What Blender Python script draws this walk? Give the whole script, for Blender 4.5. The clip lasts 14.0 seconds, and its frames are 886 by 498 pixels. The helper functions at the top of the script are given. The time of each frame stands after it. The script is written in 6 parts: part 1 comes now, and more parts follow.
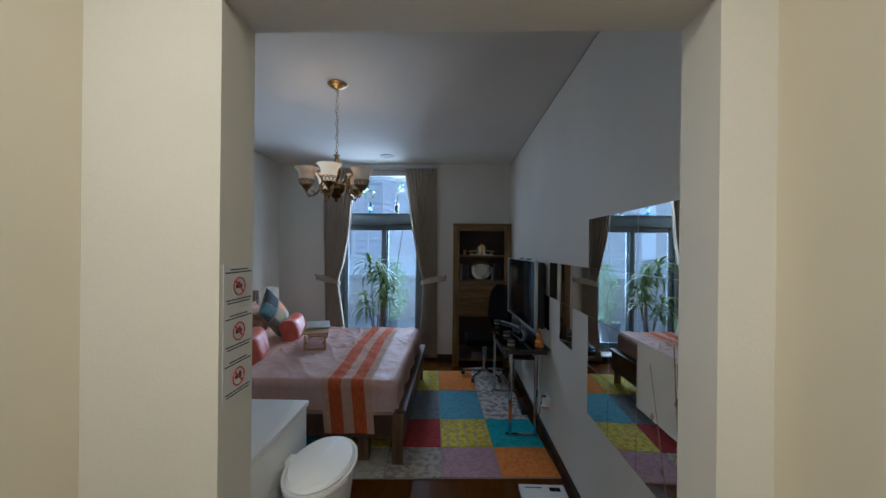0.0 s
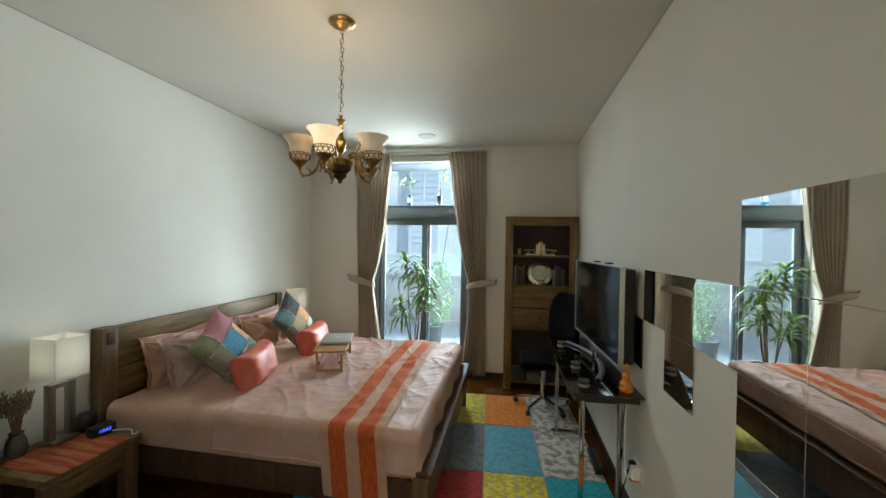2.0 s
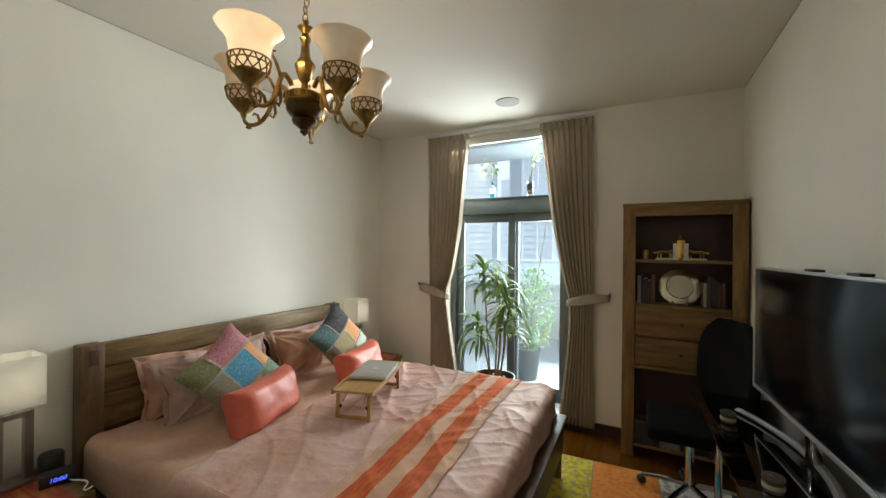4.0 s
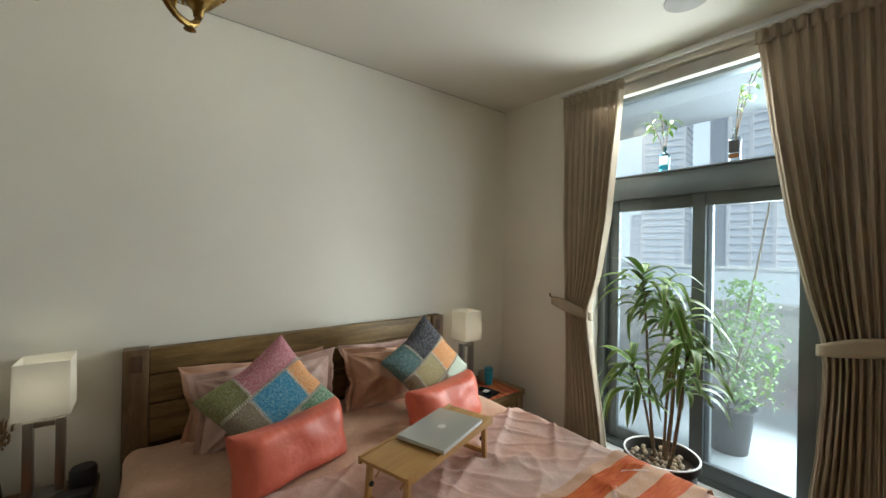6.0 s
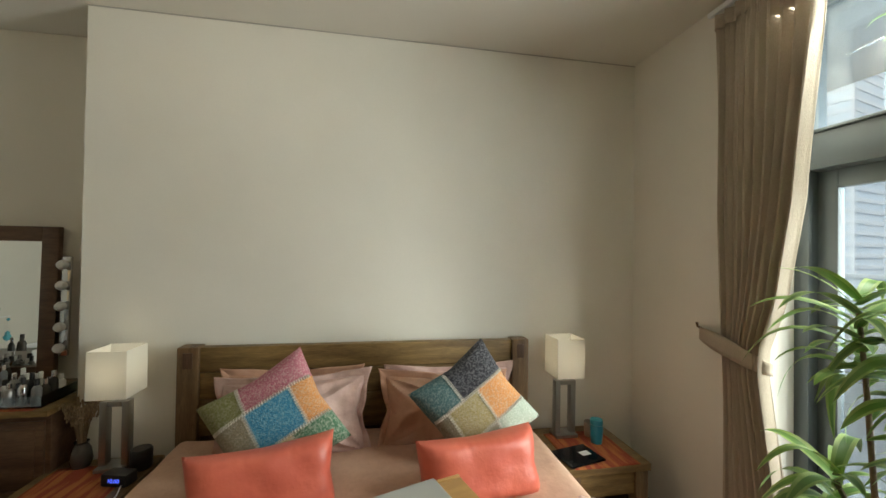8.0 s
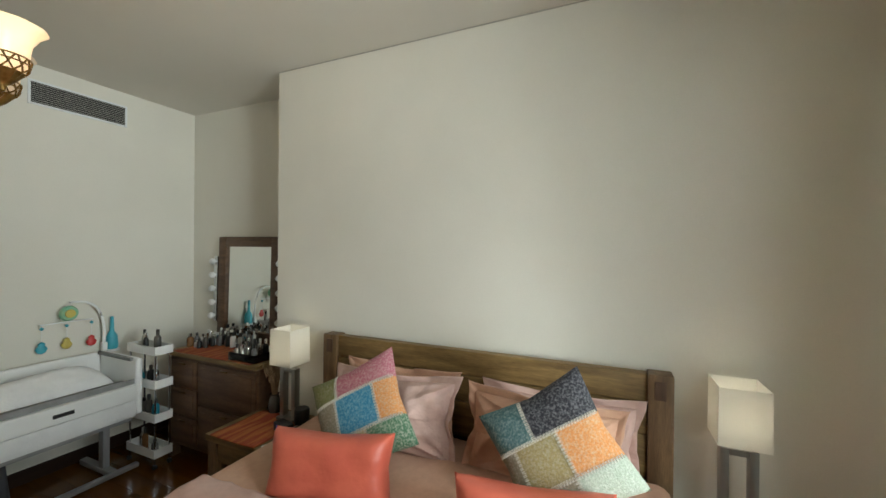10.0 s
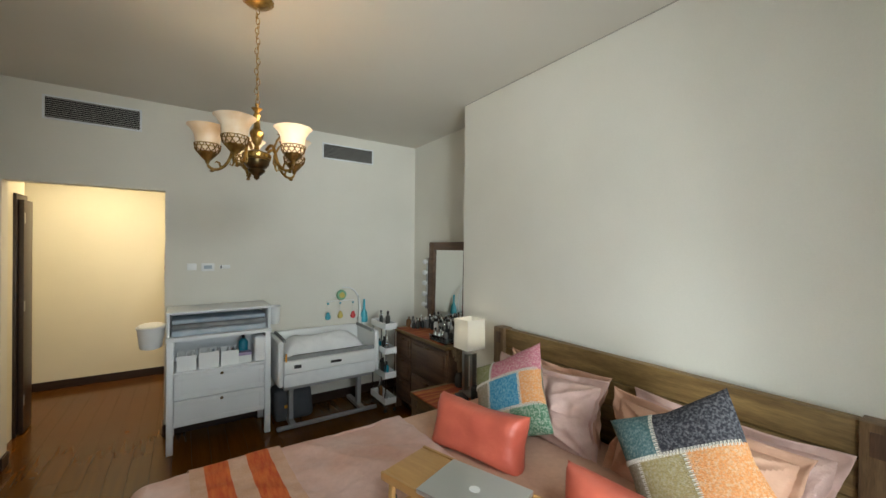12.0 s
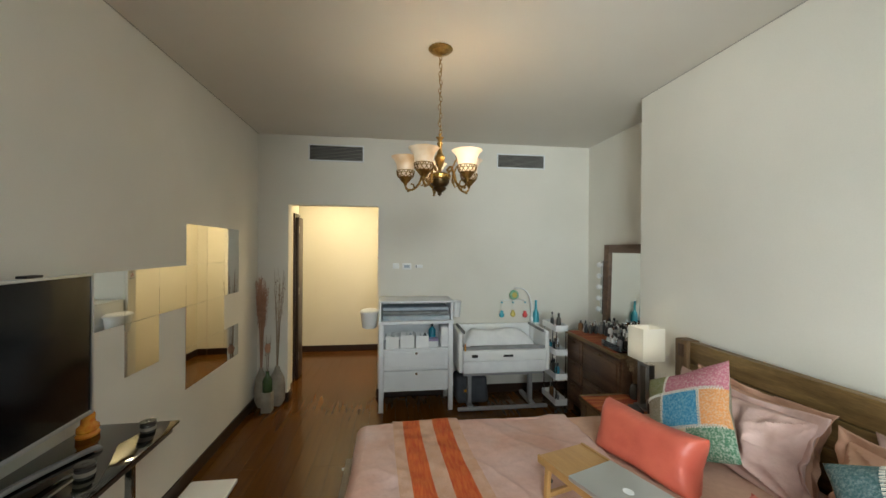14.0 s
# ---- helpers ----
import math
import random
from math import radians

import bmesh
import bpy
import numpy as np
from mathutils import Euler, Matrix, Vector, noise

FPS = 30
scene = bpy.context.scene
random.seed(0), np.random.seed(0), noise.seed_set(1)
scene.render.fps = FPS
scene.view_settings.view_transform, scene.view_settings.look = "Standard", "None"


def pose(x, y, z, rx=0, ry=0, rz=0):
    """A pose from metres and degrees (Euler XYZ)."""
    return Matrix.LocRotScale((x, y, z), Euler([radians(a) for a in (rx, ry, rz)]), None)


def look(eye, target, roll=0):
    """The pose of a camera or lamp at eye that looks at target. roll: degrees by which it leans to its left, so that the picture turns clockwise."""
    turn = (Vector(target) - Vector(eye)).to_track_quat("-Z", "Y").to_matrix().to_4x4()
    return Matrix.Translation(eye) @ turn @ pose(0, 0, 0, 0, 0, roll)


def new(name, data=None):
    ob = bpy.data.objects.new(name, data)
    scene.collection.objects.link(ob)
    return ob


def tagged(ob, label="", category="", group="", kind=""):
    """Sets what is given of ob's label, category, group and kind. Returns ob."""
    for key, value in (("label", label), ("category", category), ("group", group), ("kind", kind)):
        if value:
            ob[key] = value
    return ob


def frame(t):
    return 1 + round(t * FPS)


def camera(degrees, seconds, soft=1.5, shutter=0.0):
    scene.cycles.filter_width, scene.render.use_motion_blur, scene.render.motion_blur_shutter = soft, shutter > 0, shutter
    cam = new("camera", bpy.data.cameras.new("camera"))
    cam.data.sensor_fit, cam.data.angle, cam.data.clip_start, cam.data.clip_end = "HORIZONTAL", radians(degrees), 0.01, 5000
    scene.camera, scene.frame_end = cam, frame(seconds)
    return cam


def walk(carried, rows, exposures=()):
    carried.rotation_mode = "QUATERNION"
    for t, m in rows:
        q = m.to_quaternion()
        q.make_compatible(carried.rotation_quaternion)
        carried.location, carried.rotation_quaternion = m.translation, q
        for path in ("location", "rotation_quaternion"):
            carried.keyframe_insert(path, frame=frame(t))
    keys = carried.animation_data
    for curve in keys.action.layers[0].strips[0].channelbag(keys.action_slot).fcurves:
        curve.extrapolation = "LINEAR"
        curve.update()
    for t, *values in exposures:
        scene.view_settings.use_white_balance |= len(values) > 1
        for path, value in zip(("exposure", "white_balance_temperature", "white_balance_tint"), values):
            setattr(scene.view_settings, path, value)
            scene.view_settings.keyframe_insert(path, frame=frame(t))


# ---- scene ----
cam = camera(98.9, 14.0)
PATH = [
    (0.0, (1.007, 0.261, 1.606), (0.949, 2.261, 1.605), 0.6),
    (0.5, (1.014, 0.459, 1.599), (0.911, 2.457, 1.599), 0.7),
    (1.0, (1.025, 0.666, 1.595), (0.873, 2.660, 1.597), 0.7),
    (1.5, (1.038, 0.882, 1.603), (0.802, 2.868, 1.599), 0.8),
    (2.0, (1.051, 1.108, 1.624), (0.702, 3.077, 1.601), 1.0),
    (4.5, (1.094, 2.420, 1.567), (0.009, 4.100, 1.576), 0.7),
    (5.0, (1.014, 2.662, 1.557), (-0.250, 4.212, 1.567), 0.8),
    (5.5, (0.938, 2.896, 1.556), (-0.481, 4.307, 1.574), 0.8),
    (6.0, (0.876, 3.138, 1.565), (-0.706, 4.363, 1.567), 1.0),
    (6.5, (0.832, 3.386, 1.568), (-0.887, 4.409, 1.576), 0.9),
    (7.0, (0.802, 3.624, 1.570), (-1.024, 4.438, 1.585), 0.7),
    (7.5, (0.768, 3.840, 1.573), (-1.145, 4.423, 1.588), 0.8),
    (8.0, (0.708, 4.028, 1.562), (-1.261, 4.379, 1.587), 0.9),
    (10.5, (0.413, 4.795, 1.608), (-1.285, 3.738, 1.599), 0.4),
    (11.0, (0.404, 4.903, 1.606), (-1.135, 3.624, 1.602), 0.4),
    (11.5, (0.415, 5.004, 1.609), (-0.927, 3.522, 1.609), 0.5),
    (12.0, (0.420, 5.092, 1.620), (-0.707, 3.440, 1.615), 0.5),
    (12.5, (0.420, 5.160, 1.626), (-0.512, 3.390, 1.622), 0.5),
    (13.0, (0.424, 5.212, 1.621), (-0.304, 3.350, 1.622), 0.5),
    (13.5, (0.420, 5.255, 1.621), (-0.073, 3.317, 1.624), 0.5),
    (14.0, (0.413, 5.291, 1.633), (0.144, 3.309, 1.629), 0.4),
]
walk(cam, [(t, look(eye, target, roll)) for t, eye, target, roll in PATH],
     exposures=[(0.0, 0.1, 4900, 9), (0.5, 0.22, 5250, 7), (1.0, 0.68, 5700, 2), (1.5, 0.90, 5950, -1), (2.0, 1.0, 6100, 0), (4.5, 0.94, 6900, 4), (5.5, 0.80, 6850, 4), (6.5, 0.46, 7000, 4), (7.5, 0.64, 7350, 4), (10.5, 0.80, 6750, 3), (12.5, 0.88, 6650, 5), (14.0, 0.94, 6700, 4)])

# ---- world, sun and lamps ----
world = bpy.data.worlds.new("world")
scene.world = world
world.use_nodes = True
wn = world.node_tree
sky = wn.nodes.new("ShaderNodeTexSky")
sky.sky_type, sky.sun_disc = "NISHITA", False
sky.sun_elevation, sky.sun_rotation = radians(52), radians(130)
sky.dust_density, sky.air_density = 2.5, 1.0
wn.nodes["Background"].inputs["Strength"].default_value = 0.15
wn.links.new(sky.outputs[0], wn.nodes["Background"].inputs["Color"])


def lamp(name, kind, m, power, color, **more):
    data = bpy.data.lights.new(name, kind)
    data.energy, data.color = power, color
    if "size" in more:
        data.shape, data.size, data.size_y = "RECTANGLE", more["size"][0], more["size"][1]
    if "radius" in more:
        data.shadow_soft_size = more["radius"]
    if "cone" in more:
        data.spot_size, data.spot_blend = radians(more["cone"]), 0.6
    ob = new(name, data)
    ob.matrix_world = m
    return ob


sun = lamp("sun", "SUN", look((0, 0, 0), (-0.45, 0.45, -0.77)), 2.6, (1.0, 0.95, 0.88))
sun.data.angle = radians(0.5)
lamp("window_light", "AREA", look((0.45, 7.6, 1.6), (-0.2, 2.4, 1.25)), 170, (0.86, 0.94, 1.0), size=(1.3, 2.2))
lamp("window_light", "AREA", look((-0.08, 5.84, 2.54), (0.1, 4.72, 0.2)), 16, (0.88, 0.95, 1.0), size=(1.15, 0.2))
lamp("window_light", "AREA", look((1.22, 7.4, 1.4), (-1.5, 3.6, 0.9)), 58, (0.88, 0.95, 1.0), size=(1.2, 2.0))
lamp("hall_lamp_light", "AREA", look((0.62, 0.15, 2.48), (0.62, 0.15, 0)), 8.0, (1.0, 0.83, 0.58), size=(0.3, 0.3))
lamp("hall_lamp_light", "AREA", look((1.35, -0.15, 2.48), (1.35, -0.15, 0)), 7.4, (1.0, 0.83, 0.56), size=(0.3, 0.3))
lamp("bedside_bulb_light", "POINT", pose(-1.395, 2.803, 0.96), 0.26, (1.0, 0.93, 0.82), radius=0.05)
lamp("bedside_bulb_light", "POINT", pose(-1.395, 5.148, 0.96), 0.28, (1.0, 0.93, 0.82), radius=0.05)

# ---- materials ----
MATS = {}


def shader(name, color, rough=0.5, metal=0.0, color2=None, scale=6.0, bump=0.0, bump_scale=60.0, stretch=(1, 1, 1),
           detail=6.0, each=0.0, coat=0.0, spread=(0.35, 0.65), grain=0.0, transmission=0.0, emit=0.0, island=0.0):
    """A procedural surface: two tones mixed by a broad and a fine noise, with fine relief."""
    m = bpy.data.materials.new(name)
    m.use_nodes = True
    nt = m.node_tree
    n, l = nt.nodes, nt.links
    bsdf = n["Principled BSDF"]
    bsdf.inputs["Roughness"].default_value = rough
    bsdf.inputs["Metallic"].default_value = metal
    bsdf.inputs["Coat Weight"].default_value = coat
    bsdf.inputs["Coat Roughness"].default_value = 0.15
    bsdf.inputs["Transmission Weight"].default_value = transmission
    co = n.new("ShaderNodeTexCoord")
    mp = n.new("ShaderNodeMapping")
    mp.inputs["Scale"].default_value = stretch
    l.new(co.outputs["Object"], mp.inputs["Vector"])
    c2 = color2 or tuple(v * 0.86 for v in color)
    t1 = n.new("ShaderNodeTexNoise")
    t1.inputs["Scale"].default_value, t1.inputs["Detail"].default_value = scale, detail
    l.new(mp.outputs[0], t1.inputs["Vector"])
    if each:
        info = n.new("ShaderNodeObjectInfo")
        off = n.new("ShaderNodeVectorMath")
        off.operation = "MULTIPLY_ADD"
        l.new(info.outputs["Random"], off.inputs[0])
        off.inputs[1].default_value = (37, 53, 19)
        l.new(mp.outputs[0], off.inputs[2])
        l.new(off.outputs[0], t1.inputs["Vector"])
    ramp = n.new("ShaderNodeMapRange")
    ramp.inputs["From Min"].default_value, ramp.inputs["From Max"].default_value = spread
    l.new(t1.outputs["Fac"], ramp.inputs["Value"])
    mix = n.new("ShaderNodeMix")
    mix.data_type = "RGBA"
    mix.inputs["A"].default_value, mix.inputs["B"].default_value = (*color, 1), (*c2, 1)
    l.new(ramp.outputs[0], mix.inputs["Factor"])
    out = mix.outputs["Result"]
    t2 = n.new("ShaderNodeTexNoise")
    t2.inputs["Scale"].default_value, t2.inputs["Detail"].default_value = bump_scale, 5
    l.new(mp.outputs[0], t2.inputs["Vector"])
    if grain:
        hsv = n.new("ShaderNodeHueSaturation")
        mr = n.new("ShaderNodeMapRange")
        mr.inputs["From Min"].default_value, mr.inputs["From Max"].default_value = 0.3, 0.7
        mr.inputs["To Min"].default_value, mr.inputs["To Max"].default_value = 1 - grain, 1 + grain
        l.new(t2.outputs["Fac"], mr.inputs["Value"])
        l.new(mr.outputs[0], hsv.inputs["Value"])
        l.new(out, hsv.inputs["Color"])
        out = hsv.outputs[0]
    if each or island:
        hsv = n.new("ShaderNodeHueSaturation")
        mr = n.new("ShaderNodeMapRange")
        k = each or island
        mr.inputs["To Min"].default_value, mr.inputs["To Max"].default_value = 1 - k, 1 + k
        if each:
            l.new(info.outputs["Random"], mr.inputs["Value"])
        else:
            geo = n.new("ShaderNodeNewGeometry")
            l.new(geo.outputs["Random Per Island"], mr.inputs["Value"])
        l.new(mr.outputs[0], hsv.inputs["Value"])
        l.new(out, hsv.inputs["Color"])
        out = hsv.outputs[0]
    l.new(out, bsdf.inputs["Base Color"])
    if bump:
        bp = n.new("ShaderNodeBump")
        bp.inputs["Strength"].default_value, bp.inputs["Distance"].default_value = bump, 0.01
        l.new(t2.outputs["Fac"], bp.inputs["Height"])
        l.new(bp.outputs[0], bsdf.inputs["Normal"])
    if emit:
        l.new(out, bsdf.inputs["Emission Color"])
        bsdf.inputs["Emission Strength"].default_value = emit
    MATS[name] = m
    return m


wall_paint = shader("wall_paint", (0.76, 0.735, 0.665), 0.62, color2=(0.71, 0.685, 0.615), scale=1.3, bump=0.06, bump_scale=180, grain=0.015)
ceiling_paint = shader("ceiling_paint", (0.73, 0.70, 0.635), 0.8, color2=(0.69, 0.66, 0.60), scale=1.0, bump=0.04, bump_scale=150)
hall_paint = shader("hall_paint", (0.78, 0.72, 0.58), 0.5, color2=(0.74, 0.68, 0.54), scale=1.2, bump=0.05, bump_scale=180)
plank_wood = shader("plank_wood", (0.082, 0.026, 0.003), 0.17, color2=(0.112, 0.040, 0.004), scale=4, stretch=(7, 0.5, 1), spread=(0.25, 0.75), bump=0.012, bump_scale=30, each=0.10)
plank_wood.node_tree.nodes["Principled BSDF"].inputs["Specular IOR Level"].default_value = 0.27
dark_trim = shader("dark_trim", (0.022, 0.011, 0.008), 0.35, color2=(0.035, 0.018, 0.012), scale=4, stretch=(1, 1, 8), bump=0.05)
groove_grey = shader("groove_grey", (0.46, 0.44, 0.39), 0.9)
rustic_y = shader("rustic_y", (0.130, 0.076, 0.026), 0.5, color2=(0.235, 0.148, 0.056), scale=3.2, stretch=(7, 0.9, 9), bump=0.25, bump_scale=26, grain=0.22)
rustic_z = shader("rustic_z", (0.10, 0.056, 0.025), 0.5, color2=(0.19, 0.115, 0.056), scale=3.2, stretch=(8, 8, 0.9), bump=0.25, bump_scale=26, grain=0.22)
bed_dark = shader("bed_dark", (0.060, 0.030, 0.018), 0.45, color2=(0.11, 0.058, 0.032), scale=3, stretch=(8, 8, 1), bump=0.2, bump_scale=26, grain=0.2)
dresser_wood = shader("dresser_wood", (0.075, 0.036, 0.019), 0.45, color2=(0.14, 0.075, 0.04), scale=3, stretch=(7, 1, 7), bump=0.2, bump_scale=26, grain=0.2)
shelf_red = shader("shelf_red", (0.030, 0.012, 0.010), 0.55, color2=(0.05, 0.02, 0.016), scale=5, bump=0.1)
brass = shader("brass", (0.48, 0.31, 0.10), 0.30, 0.95, color2=(0.24, 0.14, 0.04), scale=30, bump=0.25, bump_scale=120)
dark_brass = shader("dark_brass", (0.075, 0.048, 0.022), 0.28, 0.9, color2=(0.16, 0.10, 0.04), scale=25, bump=0.15)
chrome = shader("chrome", (0.62, 0.63, 0.64), 0.12, 1.0, color2=(0.5, 0.51, 0.52), scale=12)
steel = shader("steel", (0.42, 0.41, 0.39), 0.33, 1.0, color2=(0.34, 0.33, 0.31), scale=18, stretch=(1, 1, 0.1))
mirror = shader("mirror", (0.80, 0.81, 0.78), 0.015, 1.0, color2=(0.78, 0.79, 0.76), scale=2)
black_gloss = shader("black_gloss", (0.004, 0.004, 0.005), 0.16, color2=(0.005, 0.005, 0.006))
black_gloss.node_tree.nodes["Principled BSDF"].inputs["Specular IOR Level"].default_value = 0.18
black_cloth = shader("black_cloth", (0.004, 0.004, 0.004), 0.95, color2=(0.007, 0.007, 0.007), bump=0.2, bump_scale=200)
black_cloth.node_tree.nodes["Principled BSDF"].inputs["Specular IOR Level"].default_value = 0.1
case_x = shader("case_x", (0.135, 0.073, 0.021), 0.5, color2=(0.225, 0.130, 0.040), scale=3.2, stretch=(0.9, 7, 9), bump=0.25, bump_scale=26, grain=0.22)
case_z = shader("case_z", (0.150, 0.083, 0.024), 0.5, color2=(0.245, 0.144, 0.047), scale=3.2, stretch=(8, 8, 0.9), bump=0.25, bump_scale=26, grain=0.22)
black_plastic = shader("black_plastic", (0.014, 0.014, 0.015), 0.45, color2=(0.02, 0.02, 0.021), bump=0.1, bump_scale=200)
white_paint = shader("white_paint", (0.80, 0.82, 0.84), 0.4, color2=(0.75, 0.77, 0.79), scale=3, bump=0.04, bump_scale=90)
white_plastic = shader("white_plastic", (0.84, 0.85, 0.85), 0.35, color2=(0.79, 0.80, 0.80), scale=5)
white_cloth = shader("white_cloth", (0.83, 0.84, 0.85), 0.85, color2=(0.75, 0.76, 0.78), scale=8, bump=0.35, bump_scale=60)
grey_mesh = shader("grey_mesh", (0.20, 0.205, 0.21), 0.8, color2=(0.28, 0.285, 0.29), scale=10, bump=0.3, bump_scale=180)
bag_grey = shader("bag_grey", (0.085, 0.092, 0.105), 0.7, color2=(0.06, 0.065, 0.075), scale=9, bump=0.2, bump_scale=120)
leg_grey = shader("leg_grey", (0.40, 0.40, 0.41), 0.4, 0.3, color2=(0.35, 0.35, 0.36), scale=10)
grey_metal = shader("grey_metal", (0.23, 0.23, 0.235), 0.4, 0.3, color2=(0.19, 0.19, 0.195), scale=10)
pale_blue = shader("pale_blue", (0.36, 0.44, 0.52), 0.75, color2=(0.52, 0.57, 0.62), scale=9, bump=0.25, bump_scale=50)
curtain_cloth = shader("curtain_cloth", (0.50, 0.425, 0.335), 0.9, color2=(0.44, 0.37, 0.285), scale=10, stretch=(1, 1, 0.4), bump=0.3, bump_scale=220, grain=0.06)
sheet_peach = shader("sheet_peach", (0.60, 0.385, 0.28), 0.85, color2=(0.53, 0.33, 0.24), scale=5, bump=0.3, bump_scale=38, grain=0.05)
quilt_pink = shader("quilt_pink", (0.61, 0.425, 0.38), 0.62, color2=(0.56, 0.33, 0.26), scale=4, bump=0.4, bump_scale=30, grain=0.05)
pillow_pink = shader("pillow_pink", (0.60, 0.42, 0.375), 0.8, color2=(0.50, 0.335, 0.29), scale=7, bump=0.9, bump_scale=22, grain=0.06)
pillow_peach = shader("pillow_peach", (0.56, 0.335, 0.235), 0.8, color2=(0.47, 0.27, 0.185), scale=7, bump=0.5, bump_scale=22, grain=0.06)
coral_satin = shader("coral_satin", (0.66, 0.150, 0.095), 0.42, color2=(0.57, 0.115, 0.075), scale=6, bump=0.25, bump_scale=30)
throw_tan = shader("throw_tan", (0.60, 0.375, 0.275), 0.9, color2=(0.56, 0.33, 0.22), scale=20, bump=0.4, bump_scale=200, grain=0.1)
throw_red = shader("throw_red", (0.50, 0.070, 0.016), 0.9, color2=(0.60, 0.14, 0.03), scale=22, stretch=(4, 0.6, 1), bump=0.4, bump_scale=200, grain=0.1)
bamboo = shader("bamboo", (0.50, 0.29, 0.105), 0.42, color2=(0.42, 0.23, 0.08), scale=5, stretch=(8, 1, 1), bump=0.05, grain=0.06)
aluminium = shader("aluminium", (0.62, 0.64, 0.64), 0.36, 0.8, color2=(0.59, 0.61, 0.61), scale=2)
shade_linen = shader("shade_linen", (0.80, 0.75, 0.64), 0.9, color2=(0.76, 0.70, 0.58), scale=12, bump=0.2, bump_scale=220, emit=0.55)
# plain alabaster gets a faint added glow, though its shades hold no lit bulb
alabaster = shader("alabaster", (0.74, 0.60, 0.44), 0.35, color2=(0.62, 0.40, 0.22), scale=9, bump=0.05, emit=0.10)
alabaster_lit = shader("alabaster_lit", (0.90, 0.74, 0.48), 0.35, color2=(0.82, 0.56, 0.32), scale=9, emit=0.5)
speaker_grey = shader("speaker_grey", (0.42, 0.41, 0.39), 0.7, bump=0.3, bump_scale=400)
slab_grey = shader("slab_grey", (0.20, 0.205, 0.215), 0.85, color2=(0.18, 0.185, 0.19), scale=1.5, bump=0.15)
slat_grey = shader("slat_grey", (0.52, 0.51, 0.48), 0.6)
frame_green = shader("frame_green", (0.105, 0.125, 0.13), 0.35, 0.2, color2=(0.085, 0.10, 0.105), scale=4)
leaf_green = shader("leaf_green", (0.085, 0.19, 0.032), 0.4, color2=(0.14, 0.27, 0.05), scale=9, each=0.3)
leaf_edge = shader("leaf_edge", (0.32, 0.42, 0.14), 0.45, color2=(0.20, 0.31, 0.07), scale=9, each=0.2)
bush_leaf = shader("bush_leaf", (0.12, 0.27, 0.05), 0.5, color2=(0.22, 0.36, 0.09), scale=12, island=0.35)
stem_brown = shader("stem_brown", (0.12, 0.085, 0.05), 0.8, color2=(0.19, 0.14, 0.085), scale=14, stretch=(1, 1, 3), bump=0.4)
pebble = shader("pebble", (0.34, 0.24, 0.15), 0.6, color2=(0.5, 0.40, 0.30), scale=9, each=0.3)
soil = shader("soil", (0.04, 0.025, 0.015), 0.95, bump=0.8, bump_scale=70)
# tower tones pale and close together, with the haze of distance in the colour
tower_white = shader("tower_white", (0.72, 0.74, 0.77), 0.6, color2=(0.66, 0.68, 0.71), scale=0.3)
tower_glass = shader("tower_glass", (0.58, 0.66, 0.74), 0.85, color2=(0.65, 0.71, 0.78), scale=0.15)
haze_glow = shader("haze_glow", (0.70, 0.79, 0.90), 0.95, color2=(0.76, 0.83, 0.91), scale=0.01, emit=0.34)
concrete = shader("concrete", (0.44, 0.44, 0.43), 0.8, color2=(0.37, 0.37, 0.36), scale=2, bump=0.2)
paper = shader("paper", (0.72, 0.73, 0.73), 0.5, color2=(0.68, 0.69, 0.69), scale=4)
ink = shader("ink", (0.05, 0.05, 0.06), 0.6)
sign_red = shader("sign_red", (0.50, 0.05, 0.045), 0.5)
orange_gloss = shader("orange_gloss", (0.62, 0.16, 0.02), 0.18, color2=(0.70, 0.30, 0.03), scale=30, bump=0.2)
gold = shader("gold", (0.60, 0.42, 0.14), 0.25, 1.0, color2=(0.5, 0.33, 0.1), scale=30)
marble = shader("marble", (0.66, 0.63, 0.58), 0.25, color2=(0.55, 0.52, 0.47), scale=9)
silver = shader("silver", (0.62, 0.58, 0.48), 0.25, 0.9, color2=(0.52, 0.48, 0.39), scale=20, bump=0.1)
teal_plastic = shader("teal_plastic", (0.01, 0.22, 0.30), 0.3, color2=(0.008, 0.17, 0.25))
aqua = shader("aqua", (0.07, 0.42, 0.52), 0.35, color2=(0.05, 0.36, 0.46))
toy_red = shader("toy_red", (0.60, 0.05, 0.05), 0.4)
violet = shader("violet", (0.30, 0.24, 0.42), 0.5, color2=(0.36, 0.30, 0.46), scale=9)
toy_green = shader("toy_green", (0.18, 0.45, 0.30), 0.5, color2=(0.3, 0.5, 0.3), scale=30)
bottle_green = shader("bottle_green", (0.030, 0.055, 0.018), 0.12, color2=(0.045, 0.08, 0.03), scale=8)
toy_yellow = shader("toy_yellow", (0.60, 0.48, 0.12), 0.5)
label_orange = shader("label_orange", (0.75, 0.33, 0.02), 0.5)
runner_cloth = shader("runner_cloth", (0.27, 0.045, 0.018), 0.9, color2=(0.40, 0.13, 0.035), scale=3, stretch=(1, 9, 1), spread=(0.45, 0.55), bump=0.3, bump_scale=160)
ceramic = shader("ceramic", (0.33, 0.29, 0.23), 0.45, color2=(0.21, 0.18, 0.14), scale=10, bump=0.1)
dried = shader("dried", (0.30, 0.215, 0.13), 0.9, color2=(0.22, 0.15, 0.09), scale=20, island=0.3)
dried_pink = shader("dried_pink", (0.42, 0.24, 0.16), 0.9, color2=(0.36, 0.19, 0.12), scale=20, island=0.3)
amber = shader("amber", (0.20, 0.10, 0.04), 0.15, color2=(0.12, 0.05, 0.02), scale=12)
